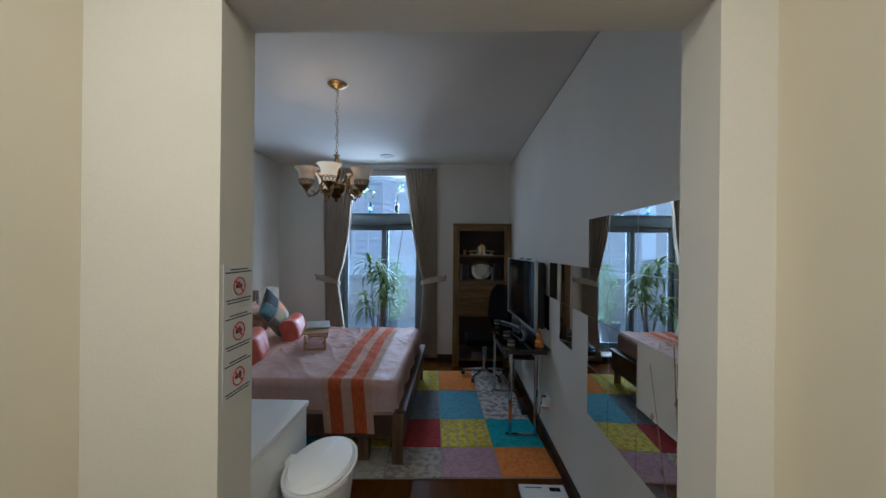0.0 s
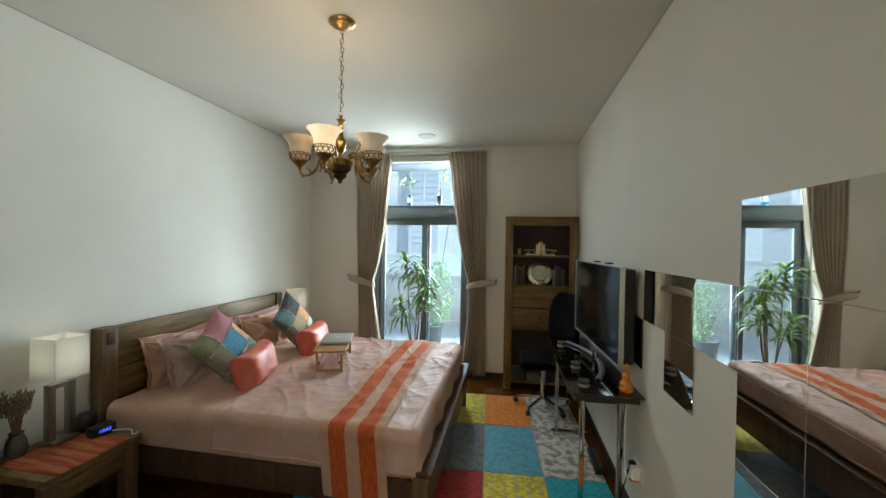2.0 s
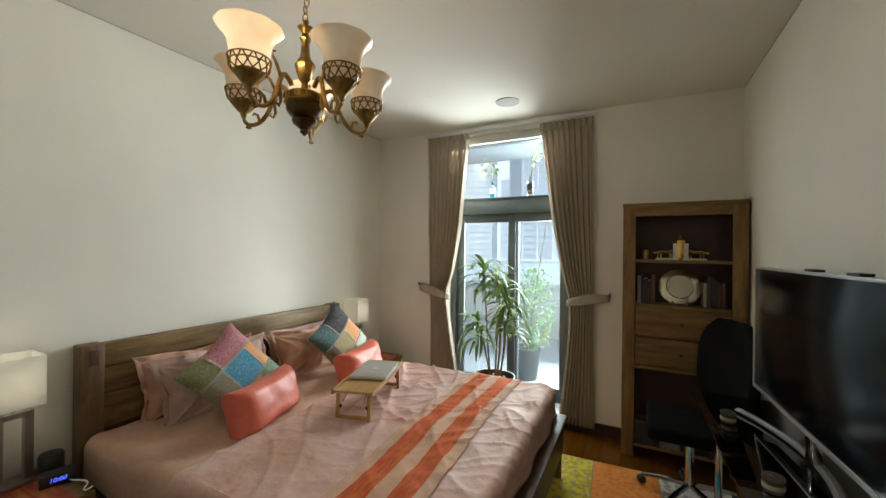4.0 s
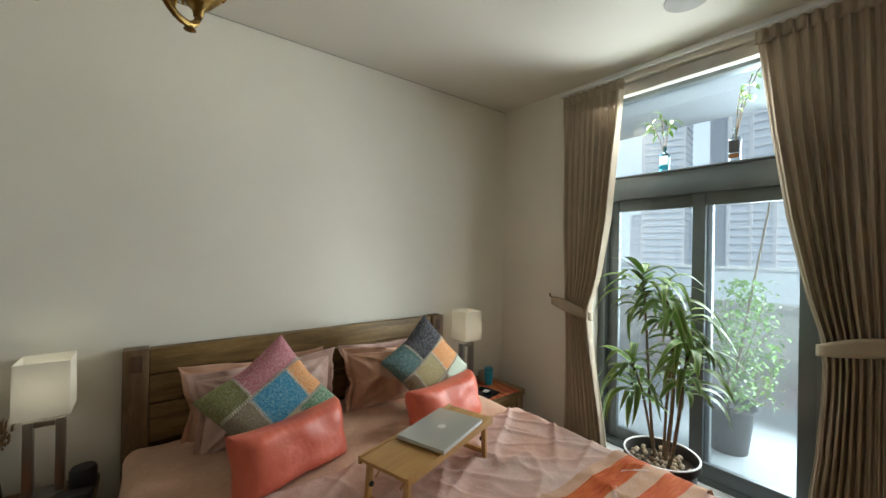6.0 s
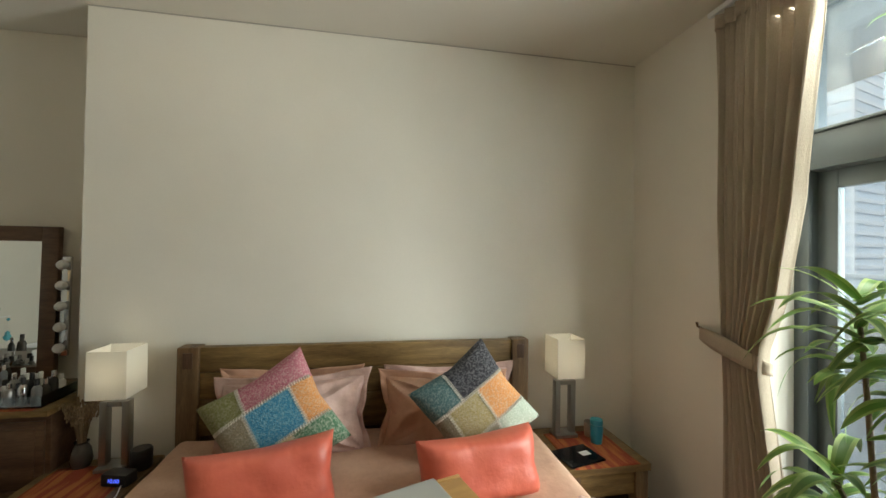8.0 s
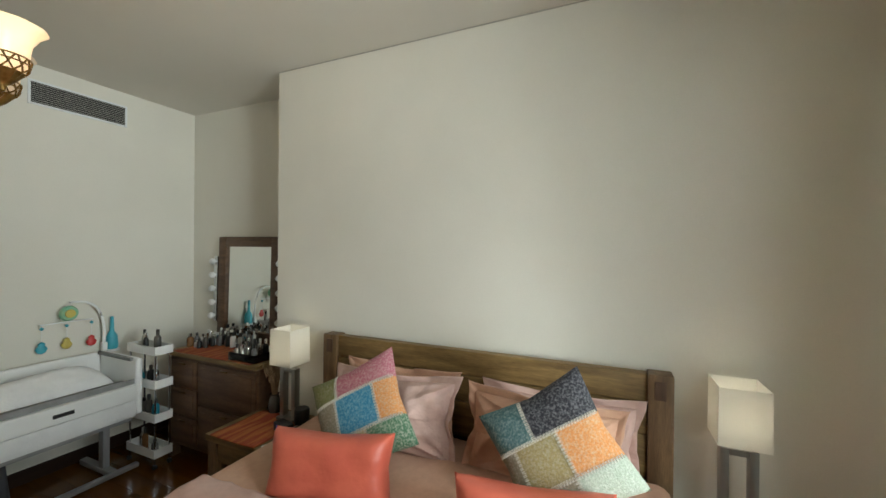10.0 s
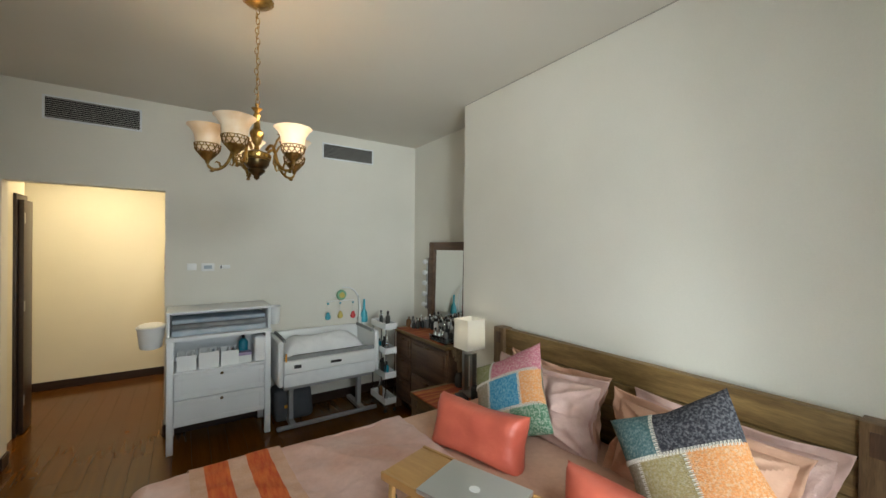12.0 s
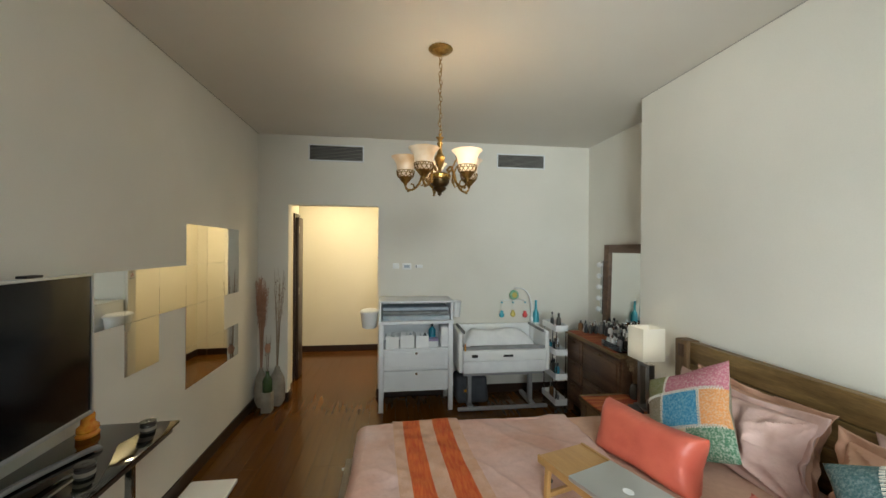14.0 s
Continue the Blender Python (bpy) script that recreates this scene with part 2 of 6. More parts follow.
lid_dark = shader("lid_dark", (0.16, 0.15, 0.13), 0.3, 0.7, color2=(0.1, 0.09, 0.08), scale=12)
jar_dark = shader("jar_dark", (0.05, 0.045, 0.04), 0.15, color2=(0.10, 0.09, 0.08), scale=9)
led_blue = shader("led_blue", (0.06, 0.12, 1.0), 0.5, emit=1.3)
pot_black = shader("pot_black", (0.018, 0.018, 0.018), 0.35, color2=(0.03, 0.03, 0.03), scale=7)


def glass_material(name, tint, rough=0.0):
    m = bpy.data.materials.new(name)
    m.use_nodes = True
    nt = m.node_tree
    n, l = nt.nodes, nt.links
    n.remove(n["Principled BSDF"])
    tr, gl, mx, fr = (n.new(k) for k in ("ShaderNodeBsdfTransparent", "ShaderNodeBsdfGlossy", "ShaderNodeMixShader", "ShaderNodeFresnel"))
    tr.inputs["Color"].default_value = (*tint, 1)
    gl.inputs["Roughness"].default_value = rough
    fr.inputs["IOR"].default_value = 1.5
    l.new(fr.outputs[0], mx.inputs[0])
    l.new(tr.outputs[0], mx.inputs[1])
    l.new(gl.outputs[0], mx.inputs[2])
    l.new(mx.outputs[0], n["Material Output"].inputs["Surface"])
    return m


pane_glass = glass_material("pane_glass", (0.66, 0.72, 0.77))


def let_through(m, share, color):
    """Mix some light that passes diffusely through thin cloth, or a pale haze veil into a pane."""
    n, l = m.node_tree.nodes, m.node_tree.links
    out = n["Material Output"]
    first = out.inputs["Surface"].links[0].from_socket
    tr, mx = n.new("ShaderNodeBsdfTranslucent"), n.new("ShaderNodeMixShader")
    tr.inputs["Color"].default_value = (*color, 1)
    mx.inputs[0].default_value = share
    l.new(first, mx.inputs[1])
    l.new(tr.outputs[0], mx.inputs[2])
    l.new(mx.outputs[0], out.inputs["Surface"])


# pale veil mixed into the glass for the haze over the city
let_through(pane_glass, 0.012, (0.9, 0.95, 1.0))
let_through(curtain_cloth, 0.16, (0.48, 0.42, 0.34))
clear_glass = glass_material("clear_glass", (0.88, 0.93, 0.94))
blue_glass = glass_material("blue_glass", (0.35, 0.68, 0.78))
smoke_glass = glass_material("smoke_glass", (0.20, 0.16, 0.13))
smoke_glass.node_tree.nodes["Fresnel"].inputs["IOR"].default_value = 2.3


def patch_material(name, base, mark, scale=30.0, spread=(0.45, 0.6)):
    return shader(name, base, 0.92, color2=mark, scale=scale, spread=spread, bump=0.5, bump_scale=190, grain=0.14, detail=3)


# ---- mesh helpers ----
def box(bm, x0, y0, z0, x1, y1, z1, bevel=0.0, seg=2, turn=None):
    made = bmesh.ops.create_cube(bm, size=1.0)["verts"]
    for v in made:
        v.co = Vector((x0 + (v.co.x + 0.5) * (x1 - x0), y0 + (v.co.y + 0.5) * (y1 - y0), z0 + (v.co.z + 0.5) * (z1 - z0)))
    if turn is not None:
        for v in made:
            v.co = turn @ v.co
    if bevel:
        edges = list({e for v in made for e in v.link_edges})
        bmesh.ops.bevel(bm, geom=edges, offset=bevel, segments=seg, affect="EDGES", profile=0.6)
    return bm


def boxes(*specs, bevel=0.0):
    bm = bmesh.new()
    for s in specs:
        box(bm, *s, bevel=bevel)
    return bm


def lathe(bm, profile, at=(0, 0, 0), seg=24, squash=(1, 1), m=None, wave=None):
    """Turn a profile of (radius, z) about the z axis."""
    rings = []
    for k, (r, z) in enumerate(profile):
        ring = []
        for i in range(seg):
            a = 2 * math.pi * i / seg
            rr = r * (1 + wave[1] * math.cos(wave[0] * a)) if wave and k >= wave[2] else r
            co = Vector((at[0] + rr * math.cos(a) * squash[0], at[1] + rr * math.sin(a) * squash[1], at[2] + z))
            ring.append(bm.verts.new(m @ co if m is not None else co))
        rings.append(ring)
    for a, b in zip(rings, rings[1:]):
        for i in range(seg):
            j = (i + 1) % seg
            bm.faces.new((a[i], a[j], b[j], b[i]))
    if math.dist(profile[0], profile[-1]) < 0.001:
        return bm
    for ring, flip in ((rings[0], True), (rings[-1], False)):
        if (profile[0] if flip else profile[-1])[0] > 1e-4:
            f = bm.faces.new(ring[::-1] if flip else ring)
    return bm


def tube(bm, points, r, seg=8, taper=1.0):
    """A round bar through a line of points."""
    pts = [Vector(p) for p in points]
    rings = []
    for k, p in enumerate(pts):
        d = (pts[min(k + 1, len(pts) - 1)] - pts[max(k - 1, 0)]).normalized()
        side = d.cross(Vector((0, 0, 1)) if abs(d.z) < 0.95 else Vector((1, 0, 0))).normalized()
        up = side.cross(d)
        rr = r * (1 + (taper - 1) * k / (len(pts) - 1))
        rings.append([bm.verts.new(p + rr * (math.cos(2 * math.pi * i / seg) * side + math.sin(2 * math.pi * i / seg) * up)) for i in range(seg)])
    for a, b in zip(rings, rings[1:]):
        for i in range(seg):
            j = (i + 1) % seg
            bm.faces.new((a[i], a[j], b[j], b[i]))
    bm.faces.new(rings[0][::-1])
    bm.faces.new(rings[-1])
    return bm


def grid(bm, nu, nv, f):
    """A sheet of nu by nv cells; f(u, v) gives the place for u, v in 0..1."""
    vs = [[bm.verts.new(f(i / nu, j / nv)) for j in range(nv + 1)] for i in range(nu + 1)]
    for i in range(nu):
        for j in range(nv):
            bm.faces.new((vs[i][j], vs[i + 1][j], vs[i + 1][j + 1], vs[i][j + 1]))
    return vs


def mesh_of(name, bm, material, smooth=True):
    bmesh.ops.recalc_face_normals(bm, faces=bm.faces)
    me = bpy.data.meshes.new(name)
    bm.to_mesh(me)
    bm.free()
    for m in (material if isinstance(material, (list, tuple)) else [material]):
        me.materials.append(m)
    if smooth:
        me.polygons.foreach_set("use_smooth", [True] * len(me.polygons))
        me.set_sharp_from_angle(angle=radians(38))
    me.update()
    return me


def part(name, bm, material, parent, label="", at=None, smooth=True):
    ob = new(name, mesh_of(name, bm, material, smooth))
    ob.parent = parent
    if at is not None:
        ob.matrix_local = at
    if label:
        tagged(ob, label)
    return ob


def thing(name, m, label, category, group="", kind=""):
    ob = new(name)
    ob.empty_display_size = 0.05
    ob.matrix_world = m
    return tagged(ob, label, category, group, kind)


def solid(name, bm, material, label, category="", kind="", m=None, group="", smooth=True):
    ob = new(name, mesh_of(name, bm, material, smooth))
    if m is not None:
        ob.matrix_world = m
    return tagged(ob, label, category, group, kind)


def structure(name, bm, material, label=""):
    return solid(name, bm, material, label or name.replace("_", " "), "", "structure", smooth=False)

# ---- plan ----
XL, XR, XREC = -1.53, 1.80, -1.885      # bed wall, mirror wall, recess behind the dresser
YB, YW, YREC = 1.098, 5.70, 2.545       # wall with the opening, window wall, end of the recess
H = 2.822
OX0, OX1, OTOP, YHALL = 0.557, 1.496, 2.085, 0.976
YFAR = -0.86                            # far wall of the hall
WX0, WX1, WBOT, WTOP = -0.73, 0.57, 0.10, 2.74

# ---- walls, ceilings, openings ----
structure("wall_bed", boxes((XL - 0.5, YREC, 0, XL, YW + 0.25, H)), wall_paint, "plain off-white painted wall behind the bed")
structure("wall_recess", boxes((XREC - 0.15, YB - 0.14, 0, XREC, YREC, H)), wall_paint, "off-white painted wall of the dresser recess")
structure("wall_mirrors", boxes((XR, YB - 0.14, 0, XR + 0.15, YW + 0.25, H)), wall_paint, "off-white painted wall with mirror tiles")
structure("wall_back", boxes((XREC, YHALL, 0, OX0, YB, H), (OX1, YHALL, 0, XR, YB, H), (OX0, YHALL, OTOP, OX1, YB, H)), wall_paint,
          "off-white painted wall with an open doorway")
structure("wall_window", boxes((XL, YW, 0, WX0, YW + 0.25, H), (WX1, YW, 0, XR, YW + 0.25, H), (WX0, YW, WTOP, WX1, YW + 0.25, H),
                               (WX0, YW, 0, WX1, YW + 0.25, WBOT)), wall_paint, "cream painted wall around the tall window")
structure("ceiling", boxes((XREC - 0.15, YB - 0.138, H, XR + 0.15, YW + 0.25, H + 0.12)), ceiling_paint, "plain white painted ceiling")
# solid strips with no real recess; the gap's shade is their grey colour
structure("trim", boxes((XL, YREC + 0.002, H - 0.006, XL + 0.005, YW - 0.002, H - 0.001)), groove_grey, "thin shadow gap under the ceiling")
structure("trim", boxes((XR - 0.005, YB + 0.002, H - 0.006, XR, YW - 0.002, H - 0.001)), groove_grey, "thin shadow gap under the ceiling")

# hall outside the doorway
structure("wall_hall_left", boxes((0.13, YFAR, 0, 0.283, YHALL, 2.5)), hall_paint, "warm cream hall wall")
structure("wall_hall_far", boxes((0.0, YFAR - 0.15, 0, 2.75, YFAR, 2.5)), hall_paint, "warm cream hall wall facing the doorway")
structure("wall_hall_right", boxes((1.60, 0.47, 0, 1.75, YHALL, 2.5), (1.60, 0.20, 2.05, 1.75, 0.47, 2.5)), hall_paint, "warm cream hall wall beside a door")
structure("wall_hall_side", boxes((1.75, 0.80, 0, 2.75, YHALL, 2.5)), hall_paint, "warm cream hall wall")
structure("wall_hall_end", boxes((2.60, YFAR, 0, 2.75, 0.80, 2.5)), hall_paint, "warm cream hall wall")
structure("ceiling_hall", boxes((0.0, YFAR - 0.15, 2.5, 2.75, YHALL, 2.6)), ceiling_paint, "white hall ceiling")
for lx, ly in ((0.95, 0.15), (1.15, -0.62)):
    d = thing("downlight", pose(lx, ly, 2.5), "small round white recessed downlight in the hall ceiling", "ceiling lamp", "hall downlights")
    part("ring", lathe(bmesh.new(), [(0.045, -0.001), (0.055, -0.006), (0.045, -0.012), (0.036, -0.004)]), white_plastic, d)
    part("lens", lathe(bmesh.new(), [(0.034, -0.004), (0.0, -0.007)]), shade_linen, d, "glowing lens")

# hall door, open, seen from its edge
door = thing("door_1", pose(1.60, 0.40, 0), "dark brown wooden hall door standing open", "door", kind="structure")
part("leaf", boxes((-0.055, -0.19, 0.01, -0.012, 0.03, 2.0), bevel=0.003), dark_trim, door)
part("frame", boxes((-0.02, 0.035, 0, 0.03, 0.068, 2.05), (-0.02, -0.20, 2.0, 0.03, 0.035, 2.05), bevel=0.004), dark_trim, door)
for z in (0.25, 1.05, 1.8):
    part("hinge", boxes((-0.062, 0.018, z, -0.056, 0.032, z + 0.09), bevel=0.002), steel, door)


def skirting(x0, y0, x1, y1):
    return structure("baseboard", box(bmesh.new(), x0, y0, 0, x1, y1, 0.095, bevel=0.004), dark_trim, "dark brown wooden skirting board")


T = 0.014
skirting(XR - T, YB + T, XR, YW - T)
skirting(XL, YREC, XL + T, YW - T)
skirting(XL, YW - T, WX0, YW)
skirting(WX1, YW - T, XR, YW)
skirting(WX0 + 0.001, YW - T, WX1 - 0.001, YW)
skirting(XREC, YB, OX0, YB + T)
skirting(OX1, YB, XR, YB + T)
skirting(XREC, YB + T, XREC + T, YREC)
skirting(XREC, YREC - T, XL, YREC)
skirting(OX0, YHALL, OX0 + T, YB + T)
skirting(OX1 - T, YHALL, OX1, YB + T)
skirting(0.283, YHALL - T, OX0, YHALL)
skirting(0.283, YFAR + T, 0.283 + T, YHALL - T)
skirting(0.283, YFAR, 2.6, YFAR + T)
skirting(OX1 + T, YHALL - T, 1.60, YHALL)

# ---- window ----
win = thing("window_1", pose(0, 5.93, 0), "tall sliding balcony window with dark grey-green aluminium frame", "window", kind="structure")
part("frame", boxes((WX0, 0, WBOT, WX0 + 0.06, 0.10, WTOP), (WX1 - 0.06, 0, WBOT, WX1, 0.10, WTOP),
                    (WX0 + 0.06, 0, WTOP - 0.05, WX1 - 0.06, 0.10, WTOP), (WX0 + 0.06, 0, WBOT, WX1 - 0.06, 0.10, WBOT + 0.05), bevel=0.004), frame_green, win)
part("transom", boxes((WX0 + 0.06, -0.02, 1.955, WX1 - 0.06, 0.11, 2.115), bevel=0.006), frame_green, win)
part("transom_ledge", boxes((WX0 + 0.06, -0.03, 2.115, WX1 - 0.06, 0.02, 2.128), bevel=0.003), frame_green, win)


def sash(x0, x1, y):
    s = part("sash", boxes((x0, y, WBOT + 0.05, x0 + 0.075, y + 0.04, 1.955), (x1 - 0.075, y, WBOT + 0.05, x1, y + 0.04, 1.955),
                           (x0 + 0.075, y, 1.875, x1 - 0.075, y + 0.04, 1.955), (x0 + 0.075, y, WBOT + 0.05, x1 - 0.075, y + 0.04, WBOT + 0.14), bevel=0.004), frame_green, win)
    p = part("pane", boxes((x0 + 0.07, y + 0.017, WBOT + 0.13, x1 - 0.07, y + 0.023, 1.88)), pane_glass, s, smooth=False)
    p.visible_shadow = False


sash(WX0 + 0.06, 0.015, 0.05)
sash(-0.085, WX1 - 0.06, 0.005)
p = part("pane", boxes((WX0 + 0.055, 0.05, 2.12, WX1 - 0.055, 0.056, WTOP - 0.045)), pane_glass, win, smooth=False)
p.visible_shadow = False
part("blind_box", boxes((WX0 + 0.005, -0.20, 2.655, WX1 - 0.005, -0.14, 2.735), bevel=0.008), slat_grey, win, "pale grey roller blind housing")
structure("window_sill", boxes((WX0 + 0.002, YW + 0.002, WBOT, WX1 - 0.002, 5.928, WBOT + 0.012)), white_paint, "white stone window sill")

# ---- terrace and city ----
structure("terrace", boxes((-6, 5.95, -0.3, 6, 9.5, -0.02)), concrete, "pale paved terrace outside the window")
structure("parapet", boxes((-6, 9.2, -0.02, 6, 9.4, 0.90), (-6, 9.16, 0.90, 6, 9.44, 0.96), bevel=0.0), concrete, "grey terrace parapet with a pale coping")
structure("terrace_railing", boxes((-6, 9.29, 0.961, 6, 9.302, 1.37)), tower_glass, "blue-grey glass balustrade on the parapet")
structure("terrace_handrail", boxes((-6, 9.27, 1.371, 6, 9.32, 1.41)), tower_white, "pale handrail of the balustrade")
structure("balcony_slab", boxes((-6, 5.951, 2.90, 6, 7.56, 3.10)), slab_grey, "underside of the terrace slab above")
structure("ground", boxes((-900, 5.96, -24.2, 900, 1800, -24)), concrete, "city ground far below")

# added board behind the skyline; horizon haze is its pale glowing colour
structure("backdrop", boxes((-900, 600, -24, 900, 602, 300)), haze_glow, "added glowing board with pale haze painted on, behind the city")


def tower(x, y, w, d, h, rz, floors, label, glassy=False):
    """A tower with storeys, recessed window bands and a parapet."""
    t = thing("tower", pose(x, y, -24, 0, 0, rz), label, "building", "city towers")
    part("core", boxes((-w / 2 + 0.2, -d / 2 + 0.2, 0, w / 2 - 0.2, d / 2 - 0.2, h)), tower_glass, t, "blue-grey glazing", smooth=False)
    step = h / floors
    slab = mesh_of("slab", boxes((-w / 2, -d / 2, 0, w / 2, d / 2, step * (0.22 if glassy else 0.36))), tower_white, False)
    for k in range(floors + 1):
        o = new("slab", slab)
        o.parent, o.location = t, (0, 0, k * step)
    n = max(2, int(w / 5))
    fin = mesh_of("pier", boxes((-0.35, 0, 0, 0.35, 0.8, h)), tower_white, False)
    for k in range(n + 1):
        o = new("pier", fin)
        o.parent, o.location = t, (-w / 2 + 0.36 + k * (w - 0.72) / n, -d / 2 - 0.02, 0)
    return t


for tx, ty, tw, th, rz, nf, lab, gl in (
        (-47, 123, 11, 118, 10, 64, "tall white residential tower with balcony bands", False), (-34, 128, 6, 104, 0, 56, "slim blue glass tower", True),
        (-24, 118, 10, 112, -12, 60, "blue glass tower with white floor bands", True), (-9, 126, 10, 84, 6, 44, "white residential tower with window bands", False),
        (8, 120, 12, 108, -8, 58, "white apartment tower with long balconies", False), (30, 124, 14, 96, 12, 50, "white residential tower with window bands", False),
        (-78, 118, 16, 110, 14, 42, "tall pale tower beyond the terrace", False), (62, 118, 18, 104, -10, 40, "tall pale tower beyond the terrace", True)):
    tower(tx, ty, tw, tw, th, rz, nf, lab, gl)
rnd_city = random.Random(7)
for k in range(11):
    tower(-230 + 40 * k, 270 + rnd_city.uniform(-20, 30), 30, 20, rnd_city.uniform(48, 80), rnd_city.uniform(-8, 8), 16, "hazy pale block on the far skyline")
tower(-12, 52, 80, 16, 21.0, 3, 7, "low white podium block beyond the terrace")

# ---- curtains ----
def curtain(name, edges, y, folds, seed, label):
    """A pleated curtain gathered at its tie-back; edges: (z, x left, x right) from the top down."""
    c = thing(name, pose(0, y, 0), label, "curtain", "window curtains")
    rnd = random.Random(seed)
    ph = [rnd.uniform(0, 6.3) for _ in range(8)]

    def place(u, v):
        z = edges[0][0] + (edges[-1][0] - edges[0][0]) * v
        for (za, la, ra), (zb, lb, rb) in zip(edges, edges[1:]):
            if z <= za + 1e-6 and z >= zb - 1e-6:
                k = (za - z) / (za - zb)
                lo, hi = la + (lb - la) * k, ra + (rb - ra) * k
        w = hi - lo
        uu = u + 0.012 * math.sin(9 * u + ph[0] + 2.2 * v)
        amp = 0.024 * min(1.0, 0.55 + v * 3) * (0.6 + 0.4 * math.sin(5 * u + ph[1]))
        yy = amp * math.sin(2 * math.pi * folds * uu + ph[2] + 0.7 * math.sin(3 * v + ph[3])) + 0.008 * math.sin(4 * math.pi * folds * uu + ph[4])
        return (lo + w * u, yy + 0.006 * math.sin(11 * v + 8 * u), z)

    bm = bmesh.new()
    grid(bm, 110, 60, place)
    ob = part("cloth", bm, curtain_cloth, c)
    mod = ob.modifiers.new("thickness", "SOLIDIFY")
    mod.thickness = 0.003
    bm = bmesh.new()
    lo, hi = edges[0][1], edges[0][2]
    grid(bm, 110, 3, lambda u, v: (lo + (hi - lo) * u, -0.012 + 0.012 * math.sin(2 * math.pi * folds * u + ph[2]), edges[0][0] + 0.012 - 0.07 * v))
    ob = part("heading", bm, curtain_cloth, c, "pinch-pleated curtain heading")
    ob.modifiers.new("thickness", "SOLIDIFY").thickness = 0.004
    return c


def tie(parent, x0, x1, z, hook_x, hook_z):
    def place(u, v):
        a = u * 2 - 1
        x = x0 + (x1 - x0) * u
        bulge = -0.062 * math.sqrt(max(0.0, 1 - a * a))
        zz = z + (hook_z - z) * abs(x - (x0 if abs(hook_x - x1) < abs(hook_x - x0) else x1)) / abs(x1 - x0)
        return (x, bulge + 0.02, zz - 0.045 + 0.09 * v * (0.6 + 0.4 * math.sin(math.pi * u)))
    bm = bmesh.new()
    grid(bm, 24, 4, place)
    t = part("tieback", bm, curtain_cloth, parent, "fabric tie-back")
    t.modifiers.new("thickness", "SOLIDIFY").thickness = 0.004
    part("hook", tube(bmesh.new(), [(hook_x, 0.033, hook_z - 0.01), (hook_x, 0.02, hook_z), (hook_x, 0.0, hook_z + 0.01), (hook_x, -0.005, hook_z + 0.03)], 0.006), dark_brass, t, "dark hook")


cl = curtain("curtain", [(2.735, -0.890, -0.42), (2.30, -0.880, -0.455), (1.79, -0.872, -0.50), (1.38, -0.855, -0.575), (1.18, -0.85, -0.64), (1.06, -0.845, -0.645), (0.78, -0.838, -0.60), (0.30, -0.830, -0.515), (0.06, -0.83, -0.49)], 5.666, 9, 3,
             "beige curtain tied back beside the window")
tie(cl, -0.985, -0.625, 1.11, -0.985, 1.20)
cr = curtain("curtain", [(2.735, 0.29, 0.752), (2.20, 0.355, 0.757), (1.755, 0.422, 0.762), (1.37, 0.50, 0.768), (1.18, 0.552, 0.77), (1.04, 0.562, 0.77), (0.90, 0.56, 0.768), (0.58, 0.54, 0.772), (0.18, 0.497, 0.782), (0.05, 0.485, 0.785)], 5.666, 9, 8,
             "beige curtain tied back beside the window")
tie(cr, 0.535, 0.895, 1.13, 0.895, 1.20)
rail = thing("curtain_rail", pose(0, 5.668, 2.78), "slim white curtain rail above the window", "curtain rail")
part("track", boxes((-0.93, -0.012, -0.012, 0.78, 0.012, 0.012), bevel=0.003), white_paint, rail)
for bx in (-0.85, -0.08, 0.70):
    part("bracket", boxes((bx - 0.01, 0.013, -0.01, bx + 0.01, 0.031, 0.01)), white_paint, rail)

# ---- ceiling fittings ----
s = thing("ceiling_speaker", pose(0.12, 5.22, H), "round grey ceiling speaker with a fine grille", "speaker")
part("rim", lathe(bmesh.new(), [(0.075, -0.001), (0.098, -0.001), (0.098, -0.006), (0.075, -0.008)], seg=40), speaker_grey, s)
part("grille", lathe(bmesh.new(), [(0.0745, -0.004), (0.0, -0.005)], seg=40), speaker_grey, s)


def vent(x0, x1, z0, z1):
    v = thing("ceiling_vent", pose((x0 + x1) / 2, YB, (z0 + z1) / 2), "grey slatted air vent high on the wall", "air vent", "wall vents")
    w, h = (x1 - x0) / 2, (z1 - z0) / 2
    v.name = "air_vent"
    part("backing", boxes((-w + 0.012, 0.001, -h + 0.012, w - 0.012, 0.004, h - 0.012)), black_plastic, v, "dark duct")
    part("frame", boxes((-w, 0.0, -h, w, 0.012, -h + 0.014), (-w, 0.0, h - 0.014, w, 0.012, h), (-w, 0.0, -h + 0.014, -w + 0.014, 0.012, h - 0.014), (w - 0.014, 0.0, -h + 0.014, w, 0.012, h - 0.014), bevel=0.002), white_paint, v)
    n = 10
    sl = mesh_of("slat", box(bmesh.new(), -w + 0.015, -0.004, -0.0011, w - 0.015, 0.004, 0.0011, turn=pose(0, 0, 0, -28)), slat_grey, False)
    for k in range(n):
        o = new("slat", sl)
        o.parent, o.location = v, (0, 0.010, -h + 0.022 + k * (2 * h - 0.044) / (n - 1))


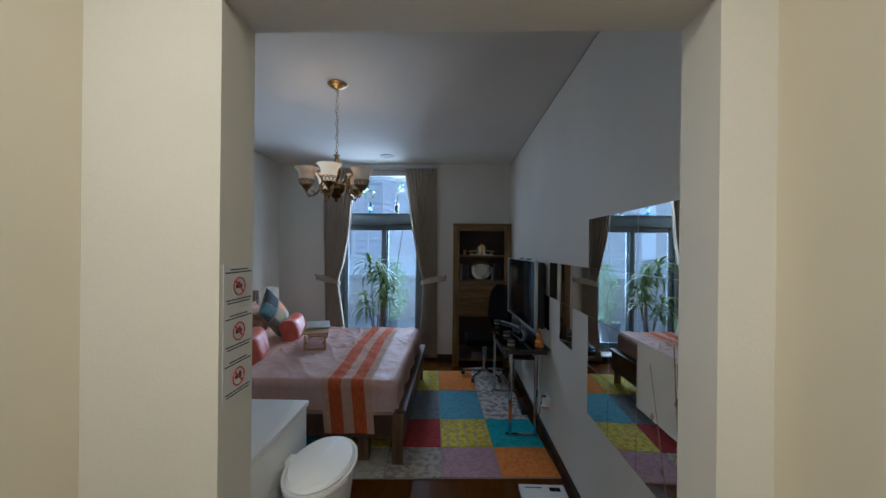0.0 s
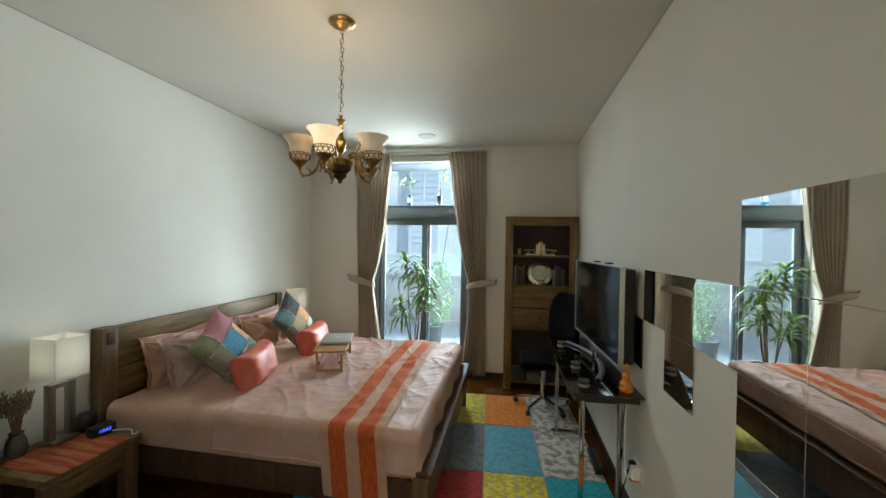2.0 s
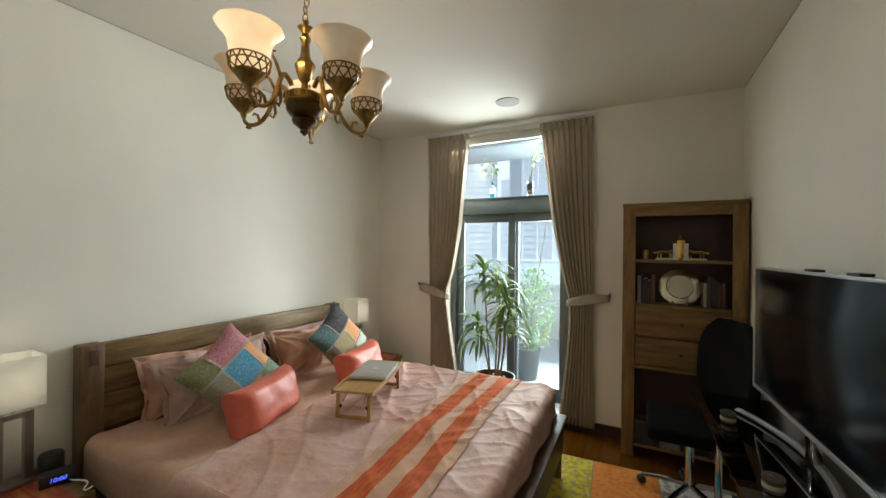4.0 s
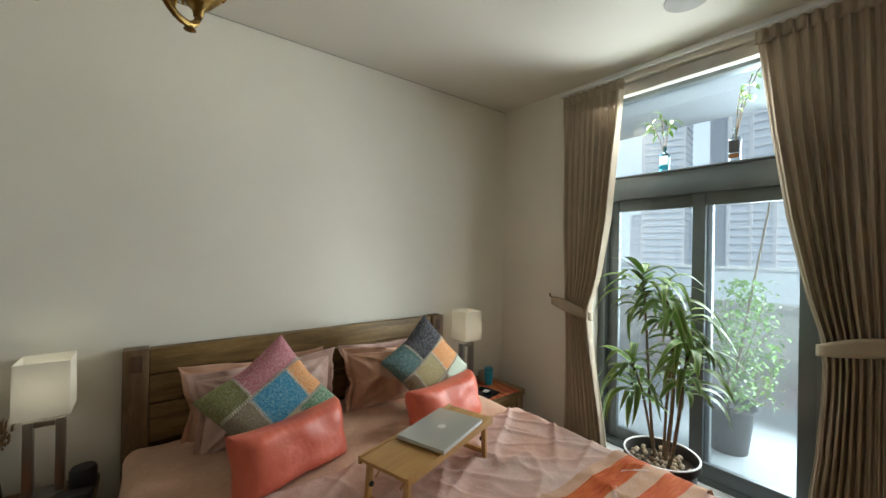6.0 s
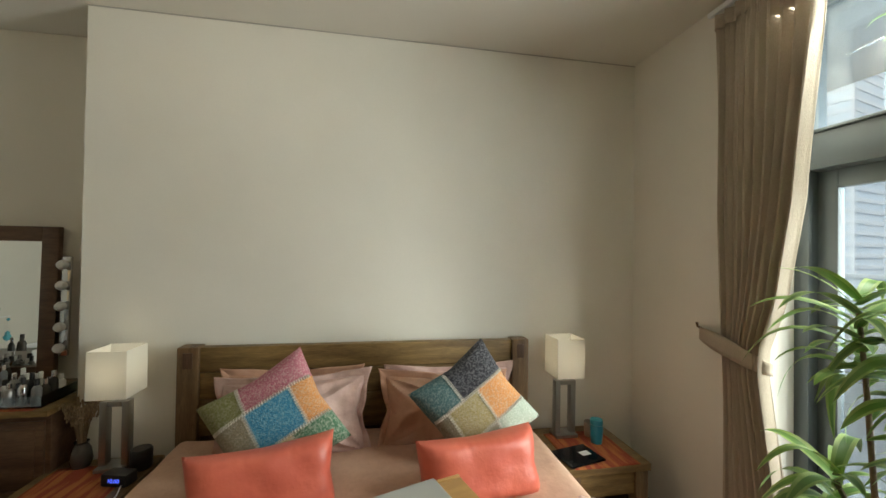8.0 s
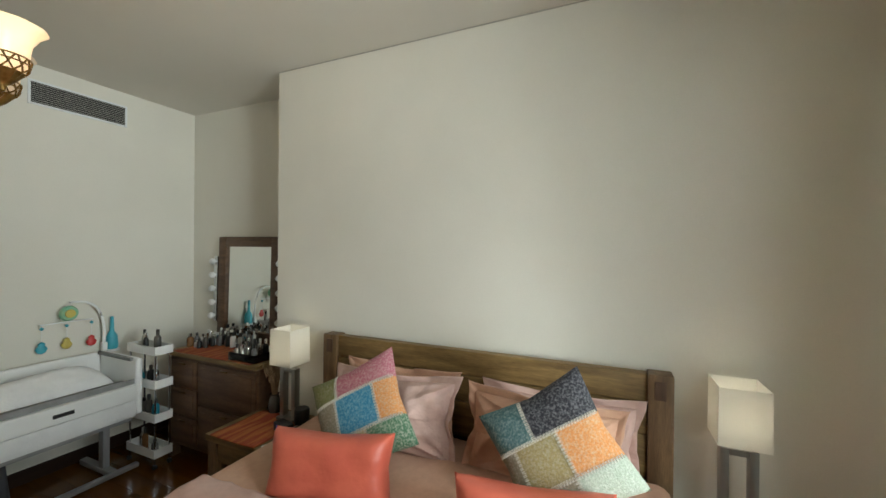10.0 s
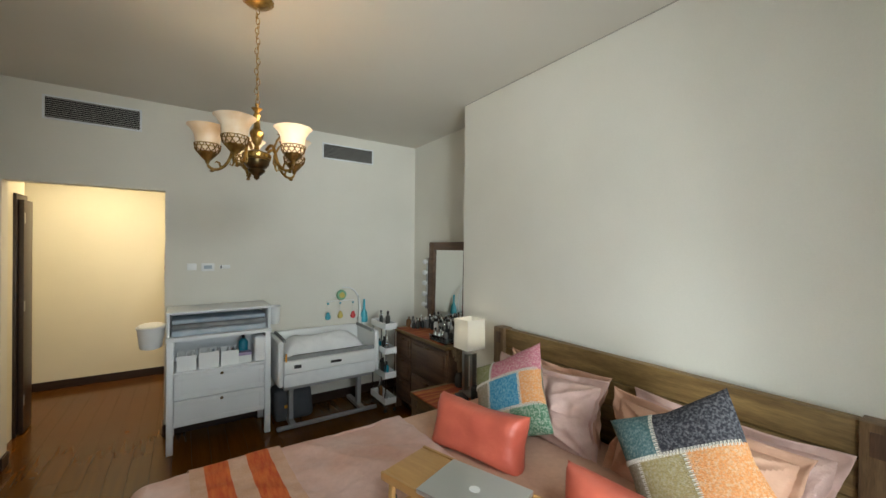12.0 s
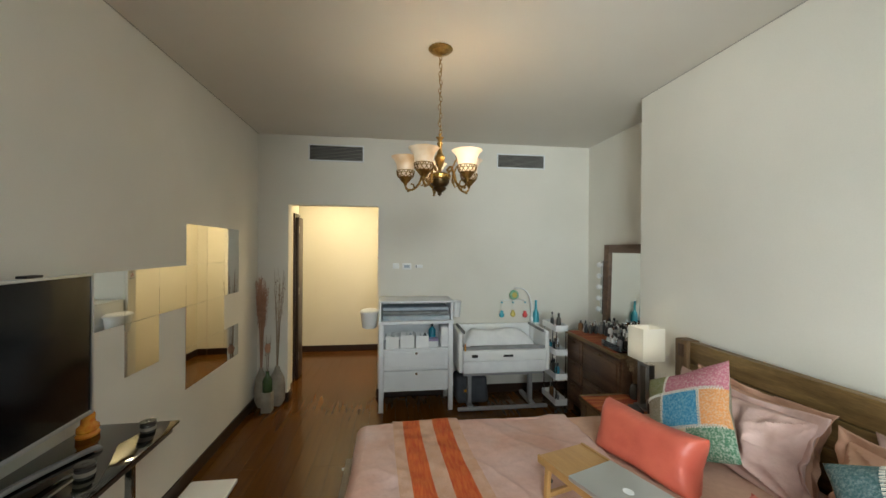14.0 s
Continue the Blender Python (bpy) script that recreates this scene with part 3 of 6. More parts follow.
vent(0.715, 1.295, 2.555, 2.735)
vent(-1.335, -0.765, 2.548, 2.715)
sw = thing("thermostat", pose(0.20, YB, 1.43), "pair of small white wall controls with a blue display", "thermostat")
part("plate", boxes((-0.005, 0, -0.035, 0.095, 0.012, 0.035), bevel=0.004), white_plastic, sw)
part("display", boxes((0.015, 0.0121, -0.014, 0.075, 0.0135, 0.016)), pale_blue, sw, "bluish display")
part("switch", boxes((-0.13, 0, -0.015, -0.045, 0.010, 0.018), bevel=0.004), white_plastic, sw)
part("rocker", boxes((-0.062, 0.0102, -0.012, -0.052, 0.0125, 0.015), bevel=0.001), bag_grey, sw, "dark rocker key")
part("blank_plate", boxes((0.13, 0, -0.025, 0.20, 0.008, 0.035), bevel=0.004), white_plastic, sw)
# ---- rug ----
PATCH = [patch_material("rug_olive", (0.608, 0.558, 0.423), (0.473, 0.423, 0.321)), patch_material("rug_grey", (0.507, 0.473, 0.406), (0.321, 0.270, 0.237), 22),
         patch_material("rug_mauve", (0.507, 0.321, 0.389), (0.423, 0.254, 0.304)), patch_material("rug_orange", (0.780, 0.287, 0.059), (0.710, 0.203, 0.034)),
         patch_material("rug_red", (0.456, 0.051, 0.051), (0.338, 0.034, 0.034)), patch_material("rug_yellow", (0.780, 0.676, 0.076), (0.558, 0.406, 0.051), 26),
         patch_material("rug_teal", (0.051, 0.423, 0.490), (0.034, 0.321, 0.389)), patch_material("rug_slate", (0.220, 0.254, 0.287), (0.169, 0.186, 0.220)),
         patch_material("rug_blue", (0.169, 0.439, 0.575), (0.135, 0.355, 0.473)), patch_material("rug_worn", (0.676, 0.625, 0.575), (0.287, 0.254, 0.254), 18)]
RX = [-1.20, -0.77, -0.417, -0.005, 0.415, 0.835]      # seams, from the rug's pivot
RY = [-0.90, -0.49, 0.01, 0.73, 1.42]
RUG = [(4, 0, 1, 2, 3), (6, 5, 4, 5, 6), (3, 8, 7, 8, 9), (1, 2, 5, 3, 9)]
seam_pale = shader("seam_pale", (0.442, 0.39, 0.312), 0.95, bump=0.3, bump_scale=120)
rug = thing("rug", pose(0.9, 3.8, 0.0015, 0, 0, 3), "patchwork rug of dyed carpet squares on the wooden floor", "rug")
part("backing", boxes((RX[0], RY[0], 0, RX[-1], RY[-1], 0.004)), seam_pale, rug, "pale stitched seams", smooth=False)
for j, row in enumerate(RUG):
    for i, k in enumerate(row):
        bm = bmesh.new()
        box(bm, RX[i] + 0.004, RY[j] + 0.004, 0.0041, RX[i + 1] - 0.004, RY[j + 1] - 0.004, 0.011, bevel=0.003)
        part("patch", bm, PATCH[k], rug, PATCH[k].name.replace("rug_", "") + " carpet patch")
        if k == 5:
            motif = mesh_of("motif", boxes((-0.012, -0.014, 0.0108, 0.012, 0.014, 0.0118)), PATCH[1], False)
            for q in range(5):
                for w in range(7):
                    o = new("motif", motif)
                    o.parent, o.location = rug, (RX[i] + 0.06 + q * 0.08, RY[j] + 0.045 + w * (RY[j + 1] - RY[j] - 0.09) / 6, 0)

# ---- bed ----
BX0, BX1, BY0, BY1 = -1.50, 0.65, 3.045, 4.935
bed = thing("bed", pose((BX0 + BX1) / 2, (BY0 + BY1) / 2, 0), "rustic brown wooden double bed with a plank headboard", "bed")
ox, oy = (BX0 + BX1) / 2, (BY0 + BY1) / 2


def local(spec, dx, dy):
    return (spec[0] - dx, spec[1] - dy, spec[2], spec[3] - dx, spec[4] - dy, spec[5])


for y0, y1 in ((BY0, BY0 + 0.10), (BY1 - 0.10, BY1)):
    part("headboard_post", boxes(local((-1.515, y0, 0, -1.425, y1, 1.062), ox, oy), bevel=0.006), rustic_z, bed)
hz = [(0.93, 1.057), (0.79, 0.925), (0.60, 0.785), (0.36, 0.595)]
# lower planks set back, in darker wood that carries the shade behind the pillows
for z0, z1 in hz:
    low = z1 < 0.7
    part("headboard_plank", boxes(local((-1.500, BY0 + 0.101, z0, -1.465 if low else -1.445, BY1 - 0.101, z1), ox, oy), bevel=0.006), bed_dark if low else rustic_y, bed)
for y0 in (BY0 + 0.03, BY1 - 0.075):
    part("tenon", boxes(local((-1.4248, y0, 0.955, -1.4195, y0 + 0.045, 1.035), ox, oy), bevel=0.002), bed_dark, bed, "dark end-grain tenon")
part("side_rail", boxes(local((-1.424, BY0 + 0.005, 0.20, 0.585, BY0 + 0.045, 0.36), ox, oy), bevel=0.006), bed_dark, bed)
part("side_rail", boxes(local((-1.424, BY1 - 0.045, 0.20, 0.585, BY1 - 0.005, 0.36), ox, oy), bevel=0.006), bed_dark, bed)
part("footboard", boxes(local((0.588, BY0 + 0.02, 0.16, 0.645, BY1 + 0.02, 0.385), ox, oy), bevel=0.008), bed_dark, bed, "dark plank footboard")
part("footboard_cap", boxes(local((0.580, BY0 + 0.0, 0.386, 0.665, BY1 + 0.04, 0.412), ox, oy), bevel=0.006), bed_dark, bed, "dark polished top rail")
for y0 in (BY0 - 0.005, BY1 - 0.075):
    part("foot_leg", boxes(local((0.565, y0, 0.0, 0.645, y0 + 0.02, 0.385), ox, oy), bevel=0.005), rustic_z, bed)
    part("foot_leg", boxes(local((0.30, y0 + 0.05, 0.0, 0.38, y0 + 0.13, 0.20), ox, oy), bevel=0.005), rustic_z, bed)
part("slat_base", boxes(local((-1.42, BY0 + 0.05, 0.22, 0.58, BY1 - 0.05, 0.30), ox, oy)), bed_dark, bed, "dark slatted base")

MT = 0.60


def crease(x, y):
    """Long sharp creases in the duvet, running across the bed towards the window side."""
    a = x * 0.80 + y * 0.60
    b = -x * 0.60 + y * 0.80
    r1 = 1 - abs(noise.noise(Vector((a * 5.5, b * 1.6, 4.0)))) * 3.2
    r2 = 1 - abs(noise.noise(Vector((b * 7.0 + 9, a * 2.1, 6.0)))) * 3.6
    k = 0.5 + 0.5 * math.tanh((y - 3.75) * 3)
    return 0.014 * max(0.0, r1) ** 3 * (0.35 + 0.65 * k) + 0.010 * max(0.0, r2) ** 3 * (0.15 + 0.85 * k)


def drape(bm, x0, x1, y0, y1, ztop, drop0, drop1, dropx, nx, ny, seed, amp, lift=0.0, r=0.06):
    """Cloth over the mattress: hangs by drop0 and drop1 on its long sides and by dropx over the foot."""
    W0, W1 = y0 - drop0, y1 + drop1
    X1 = x1 + dropx

    def place(u, v):
        x, y = x0 + (X1 - x0) * u, W0 + (W1 - W0) * v
        ex = max(0.0, x - x1)
        ey = max(0.0, y0 - y, y - y1)
        e = math.hypot(ex, ey)
        px, py = min(x, x1), min(max(y, y0), y1)
        sx, sy = (ex / e, (-1 if y < y0 else 1) * ey / e) if e > 1e-6 else (0, 0)
        if e < r * 1.57:
            a = e / r
            out, dz = r * math.sin(a), r * (1 - math.cos(a))
        else:
            out, dz = r, r + (e - r * 1.57)
        n1 = noise.noise(Vector((x * 2.3 + seed, y * 2.0, 0.3)))
        n2 = noise.noise(Vector((x * 7.0 + 2.5 * y, y * 3.2 - x * 2, seed)))
        n3 = abs(noise.noise(Vector((x * 4.0 - y * 2.2, y * 5.0 + x * 1.5, seed + 7))))
        w = amp * (0.9 * n1 + 0.55 * n2 + 0.9 * (0.18 - n3)) + (crease(x, y) if amp > 0.015 else 0.0)
        edge = 1.0 if e > 0 else 0.0
        fold = 0.006 * math.sin(x * 16 + 3 * n1) * min(1.0, dz / 0.15) if ey > 0 else 0.010 * math.sin(y * 14 + 3 * n1) * min(1.0, dz / 0.15)
        return (px + sx * (out + fold + w * 0.3 + lift), py + sy * (out + fold + w * 0.3 + lift), ztop + lift - dz + w * (1 - 0.6 * edge))

    grid(bm, nx, ny, place)
    return place


mat_ob = thing("mattress", pose(0, 0, 0.30), "thick mattress under a peach fitted sheet", "mattress")
bm = bmesh.new()
box(bm, -1.42, BY0 + 0.03, 0.0, 0.56, BY1 - 0.03, MT - 0.30, bevel=0.06, seg=4)
part("body", bm, sheet_peach, mat_ob)
bm = bmesh.new()
drape(bm, -1.40, -0.55, BY0 + 0.07, BY1 - 0.07, MT + 0.004 - 0.30, 0.26, 0.26, 0.0, 30, 80, 4.0, 0.010)
part("sheet", bm, sheet_peach, mat_ob, "rumpled peach sheet")

duvet = thing("duvet", pose(0, 0, MT), "rumpled pale pink duvet spread over the bed", "duvet")
bm = bmesh.new()
spread = drape(bm, -0.64, 0.54, BY0 + 0.06, BY1 - 0.06, 0.022, 0.25, 0.27, 0.22, 150, 210, 1.0, 0.022)
ob = part("cover", bm, quilt_pink, duvet)
for hem in ([spread(k / 60, 0.0) for k in range(61)], [spread(k / 60, 1.0) for k in range(61)], [spread(1.0, k / 80) for k in range(81)]):
    part("hem", tube(bmesh.new(), hem, 0.007, 6), quilt_pink, duvet, "stitched hem")
sol = ob.modifiers.new("thickness", "SOLIDIFY")
sol.thickness, sol.offset = 0.012, -1

throw = thing("throw", pose(0, 0, MT), "striped red and orange woven throw across the bed", "throw")
for x0, x1, m in ((0.000, 0.055, throw_tan), (0.055, 0.150, throw_red), (0.150, 0.225, throw_tan), (0.225, 0.320, throw_red), (0.320, 0.375, throw_tan)):
    bm = bmesh.new()
    y0, y1 = BY0 + 0.06, BY1 - 0.06
    W0, W1 = y0 - 0.43, y1 + 0.28

    def over(u, v, x0=x0, x1=x1):
        x, y = x0 + (x1 - x0) * u, W0 + (W1 - W0) * v
        e = max(0.0, y0 - y, y - y1)
        py, sy, r = min(max(y, y0), y1), (-1 if y < y0 else 1), 0.06
        a = e / r
        out, dz = (r * math.sin(a), r * (1 - math.cos(a))) if e < r * 1.57 else (r, r + e - r * 1.57)
        n1 = noise.noise(Vector((x * 2.3 + 1.0, y * 2.0, 0.3)))
        n2 = noise.noise(Vector((x * 7.0 + 2.5 * y, y * 3.2 - x * 2, 1.0)))
        n3 = abs(noise.noise(Vector((x * 4.0 - y * 2.2, y * 5.0 + x * 1.5, 8.0))))
        w = 0.022 * (0.9 * n1 + 0.55 * n2 + 0.9 * (0.18 - n3)) + crease(x, y)
        edge = 1.0 if e > 0 else 0.0
        fold = 0.006 * math.sin(x * 16 + 3 * n1) * min(1.0, dz / 0.15)
        sway = 0.02 * (1 - math.tanh((y - 3.6) * 2)) - 0.02 + 0.008 * math.sin(y * 2.4) + 0.10 * max(0.0, y0 - y)
        return (x + sway, py + sy * (out + w * 0.3 + 0.010 + (fold if e else 0)), 0.022 + 0.010 - dz + w * (1 - 0.6 * edge))
    grid(bm, 6, 170, over)
    part("stripe", bm, m, throw, ("tan" if m is throw_tan else "red-orange") + " woven stripe")


# ---- pillows and cushions ----
def puff(u, v, w, h, d, sag=0.24, p=2.6):
    """Front surface of a stuffed cushion, u and v in -1..1."""
    k = max(0.0, (1 - abs(u) ** p) * (1 - abs(v) ** p))
    pull = 1 - sag * (1 - abs(v)) * abs(u) ** 3 * 0.5
    pull2 = 1 - sag * (1 - abs(u)) * abs(v) ** 3 * 0.5
    return u * w / 2 * pull, v * h / 2 * pull2, d / 2 * k ** 0.5


def crumple(x, y, w, h, seed, side=1.0):
    """Slow bends and folded creases of a soft pillow, shared by case and hem."""
    slow = noise.noise(Vector((x * 3.2 + seed, y * 3.6, seed * 0.7)))
    u, v = 2 * x / w, 2 * y / h
    fold = 0.0
    for k, (cu, cv) in enumerate(((-1, -1), (1, -1), (1, 1), (-1, 1))):
        r = math.hypot(u - cu, v - cv)
        ang = math.atan2(v - cv, u - cu)
        fold += math.exp(-(r / 0.75) ** 2) * (1 - abs(math.sin(6.5 * ang + seed * (k + 1))) * 1.7)
    crease = 1 - 2.6 * abs(noise.noise(Vector((x * 6.5 + seed, y * 5.0 - seed, side))))
    return 0.045 * slow, 0.020 * fold + 0.018 * crease + 0.014 * noise.noise(Vector((x * 14, y * 12 + seed, side)))


def pillow_mesh(w, h, d, flange=0.0, seed=0.0, n=22, crease=0.02):
    bm = bmesh.new()
    for side in (1, -1):
        def f(a, b, side=side):
            u, v = a * 2 - 1, b * 2 - 1
            x, y, z = puff(u, v, w, h, d, p=2.0)
            bend, fold = crumple(x, y, w, h, seed, side)
            inner = (1 - abs(u) ** 5) * (1 - abs(v) ** 5)
            return (x, y - 0.02 * (1 - v * v) * (v > 0) * (0.5 + noise.noise(Vector((u * 1.5, seed, 2)))), side * (z + 0.002) + bend + side * fold * inner * crease * 20)
        grid(bm, n, n, f)
    bmesh.ops.remove_doubles(bm, verts=bm.verts, dist=0.0045)
    return bm


def flange_mesh(w, h, d, flange, seed):
    """The limp, wavy hem round a pillow case."""
    bm = bmesh.new()
    loop = [(-1, -1), (1, -1), (1, 1), (-1, 1)]
    for (a0, b0), (a1, b1) in zip(loop, loop[1:] + loop[:1]):
        def g(s, q, a0=a0, b0=b0, a1=a1, b1=b1):
            u, v = a0 + (a1 - a0) * s, b0 + (b1 - b0) * s
            k = 0.94 + q * (0.06 + 2 * flange / w)
            mid = math.sin(math.pi * s) ** 0.6
            wob = (0.016 * math.sin(8 * s + seed) + 0.012 * math.sin(19 * s + 2 * seed) + 0.005 * math.sin(43 * s)) * q * mid
            x, y, _ = puff(u, v, w, h, d)
            bend, _fold = crumple(x, y, w, h, seed)
            inward = 1 - 0.02 * q * mid * (1 + math.sin(13 * s + seed))
            return (x * k * inward, y * (0.94 + q * (0.06 + 2 * flange / h)) * inward, bend + wob + 0.012 * q)
        grid(bm, 40, 4, g)
    bmesh.ops.remove_doubles(bm, verts=bm.verts, dist=0.001)
    return bm


def pillow(m, w, h, d, mat, seed, label):
    t = thing("pillow", m, label, "pillow", "bed pillows")
    part("case", pillow_mesh(w, h, d, 0.03, seed, 54, 0.075), mat, t)
    o = part("flange", flange_mesh(w, h, d, 0.035, seed), mat, t)
    o.modifiers.new("thickness", "SOLIDIFY").thickness = 0.003
    return t


def lean(x, y, z, back, spin=0.0, yaw=0.0):
    """Upright cushion whose face looks along +x, leaning back, turned in its own plane by spin."""
    return pose(x, y, z) @ pose(0, 0, 0, 0, 0, yaw) @ pose(0, 0, 0, 0, -back, 0) @ pose(0, 0, 0, 90, 0, 90) @ pose(0, 0, 0, 0, 0, spin)


pillow(lean(-1.375, 3.62, 0.745, 14), 0.66, 0.36, 0.20, pillow_peach, 1.0, "peach pillow leaning on the headboard")
pillow(lean(-1.245, 3.655, 0.75, 22, 2), 0.68, 0.36, 0.21, pillow_pink, 3.0, "crumpled pink pillow with a flange")
pillow(lean(-1.375, 4.46, 0.745, 14), 0.68, 0.34, 0.20, pillow_pink, 5.0, "pink pillow leaning on the headboard")
pillow(lean(-1.255, 4.40, 0.745, 22, -2), 0.64, 0.34, 0.21, pillow_peach, 8.0, "shaded peach pillow with a flange")

CUSH = {k: patch_material("cushion_" + k, a, tuple(v * 0.8 + 0.09 for v in b), 115, (0.42, 0.70)) for k, (a, b) in {
    "rose": ((0.42, 0.13, 0.18), (0.56, 0.30, 0.30)), "green": ((0.20, 0.21, 0.08), (0.30, 0.31, 0.16)), "blue": ((0.03, 0.20, 0.34), (0.10, 0.33, 0.46)),
    "orange": ((0.58, 0.24, 0.08), (0.60, 0.36, 0.18)), "forest": ((0.06, 0.16, 0.09), (0.34, 0.40, 0.30)), "stone": ((0.26, 0.23, 0.16), (0.34, 0.32, 0.25)),
    "sand": ((0.52, 0.43, 0.24), (0.58, 0.50, 0.34)), "black": ((0.020, 0.020, 0.028), (0.06, 0.06, 0.075)), "teal": ((0.06, 0.14, 0.15), (0.14, 0.24, 0.24)),
    "khaki": ((0.30, 0.24, 0.11), (0.36, 0.31, 0.17)), "mint": ((0.36, 0.42, 0.34), (0.50, 0.55, 0.47)), "peach": ((0.55, 0.28, 0.16), (0.58, 0.33, 0.2))}.items()}
stitch_white = shader("stitch_white", (0.66, 0.63, 0.55), 0.9)


def patch_cushion(m, size, d, us, vs, names, label):
    """A square cushion sewn from carpet patches with zigzag seams; us are the upright seams of each row, vs the level ones, in -1..1."""
    t = thing("patchwork_cushion", m, label, "cushion", "patchwork cushions")
    for j in range(len(vs) - 1):
        row = us[j]
        for i in range(len(row) - 1):
            bm = bmesh.new()
            grid(bm, 12, 12, lambda a, b: puff(row[i] + (row[i + 1] - row[i]) * a, vs[j] + (vs[j + 1] - vs[j]) * b, size, size, d))
            part("patch", bm, CUSH[names[j][i]], t, names[j][i] + " carpet patch")
    bm = bmesh.new()
    grid(bm, 20, 20, lambda a, b: (lambda p: (p[0], p[1], -p[2]))(puff(a * 2 - 1, b * 2 - 1, size, size, d)))
    part("back", bm, CUSH["stone"], t, "plain cloth back")

    def seam(path, n):
        bm = bmesh.new()
        for k in range(n):
            s0, s1 = k / n, (k + 0.55) / n
            for s, o0, o1 in ((s0, -0.034, 0.034), (s1, 0.034, -0.034)):
                u0, v0 = path(s, o0)
                u1, v1 = path(s + 0.006, o1)
                a, b = Vector(puff(u0, v0, size, size, d)), Vector(puff(u1, v1, size, size, d))
                up = Vector((0, 0, 0.003))
                tube(bm, [a + up, b + up], 0.0018, 3)
        part("stitching", bm, stitch_white, t, "white zigzag stitching")
    for j, row in enumerate(us):
        lo, hi = max(vs[j], -0.97), min(vs[j + 1], 0.97)
        for u in row[1:-1]:
            seam(lambda s, o, u=u: (u + o, lo + (hi - lo) * s), int(19 * (hi - lo)))
    for v in vs[1:-1]:
        seam(lambda s, o, v=v: (-0.97 + 1.94 * s, v + o), 38)
    return t


patch_cushion(lean(-1.03, 3.615, 0.825, 29, 33), 0.47, 0.15, [(-1, -0.25, 0.18, 1), (-1, -0.35, 0.50, 1), (-1, -0.30, 1)], (-1, -0.40, 0.36, 1),
              [("stone", "sand", "forest"), ("stone", "blue", "orange"), ("green", "rose")], "multicoloured patchwork cushion standing on its corner")
patch_cushion(lean(-1.02, 4.50, 0.855, 24, 34), 0.45, 0.15, [(-1, 0.1, 1), (-1, -0.62, 0.14, 1), (-1, -0.22, 1)], (-1, -0.46, 0.24, 1),
              [("stone", "mint"), ("stone", "khaki", "orange"), ("teal", "black")], "dark teal and orange patchwork cushion on its corner")


def bolster(m, label):
    """An oblong satin cushion with a pinched corners and gathered seams."""
    t = thing("bolster_cushion", m, label, "cushion", "coral bolsters")
    bm = bmesh.new()
    L, hh, dd = 0.52, 0.27, 0.20

    for side in (1, -1):
        def f(a, b, side=side):
            u, v = a * 2 - 1, b * 2 - 1
            x, z, y = puff(u, v, L, hh, dd, 0.16, 5.5)
            pleat = math.sin(46 * u + 2 * math.sin(5 * u)) * abs(v) ** 6 * (1 - abs(v) ** 18) + math.sin(24 * v) * abs(u) ** 9 * (1 - abs(u) ** 18)
            soft = noise.noise(Vector((u * 2.2, v * 1.6, side + m[1][3])))
            y *= 1 + 0.06 * pleat + 0.12 * soft
            return (x, side * y, z - 0.012 * (1 - u * u) * v)
        grid(bm, 52, 30, f)
    bmesh.ops.remove_doubles(bm, verts=bm.verts, dist=0.0008)
    part("cover", bm, coral_satin, t)
    return t


bolster(pose(-0.80, 3.635, 0.708, 0, 0, 107) @ pose(0, 0, 0, -16, 0, 0), "plump coral satin bolster cushion on the bed")
bolster(pose(-0.78, 4.455, 0.704, 0, 0, 101) @ pose(0, 0, 0, -16, 0, 0), "plump coral satin bolster cushion on the bed")

# ---- bed tray and laptop ----
TM = pose(-0.380, 4.075, MT + 0.016, 0, 0, 17)
tray = thing("bed_tray", TM, "folding bamboo bed tray standing on the duvet", "tray table")
TZ = 0.186
part("top", boxes((-0.108, -0.298, TZ - 0.018, 0.108, 0.298, TZ - 0.004), bevel=0.004), bamboo, tray)
for s in (-1, 1):
    part("rim", boxes((s * 0.115 - 0.006, -0.298, TZ - 0.030, s * 0.115 + 0.006, 0.298, TZ), bevel=0.003), bamboo, tray)
for sy in (-1, 1):
    bm = boxes((-0.102, -0.010, 0.0, -0.082, 0.010, TZ - 0.03), (0.082, -0.010, 0.0, 0.102, 0.010, TZ - 0.03), (-0.082, -0.008, 0.018, 0.082, 0.008, 0.040), bevel=0.003)
    leg = part("leg_frame", bm, bamboo, tray, at=pose(0, sy * 0.275, 0, sy * 4, 0, 0))
    for sx in (-0.078, 0.078):
        part("knob", lathe(bmesh.new(), [(0.008, -0.006), (0.011, 0), (0.008, 0.006)], (0, 0, 0), 10, m=pose(sx, 0, 0.085, 0, 90, 0)), black_plastic, leg, "black locking knob")
    for sx in (-0.06, 0.06):
        part("brace", tube(bmesh.new(), [(sx, sy * 0.268, 0.115), (sx, sy * 0.185, TZ - 0.02)], 0.004, 6), bamboo, tray, "folding leg brace")
lap = thing("laptop", TM @ pose(0.014, 0.042, TZ, 0, 0, 3), "closed silver laptop lying on the bed tray", "laptop")
part("base", boxes((-0.112, -0.160, 0.002, 0.112, 0.160, 0.013), bevel=0.005), aluminium, lap)
part("lid", boxes((-0.112, -0.160, 0.0135, 0.112, 0.160, 0.0195), bevel=0.004), aluminium, lap)
bm = bmesh.new()
lathe(bm, [(0.0, 0.0008), (0.019, 0.0008), (0.019, 0.0)], (0, 0, 0.0196), 18, (0.9, 1.0))
part("emblem", bm, white_plastic, lap, "small white emblem")

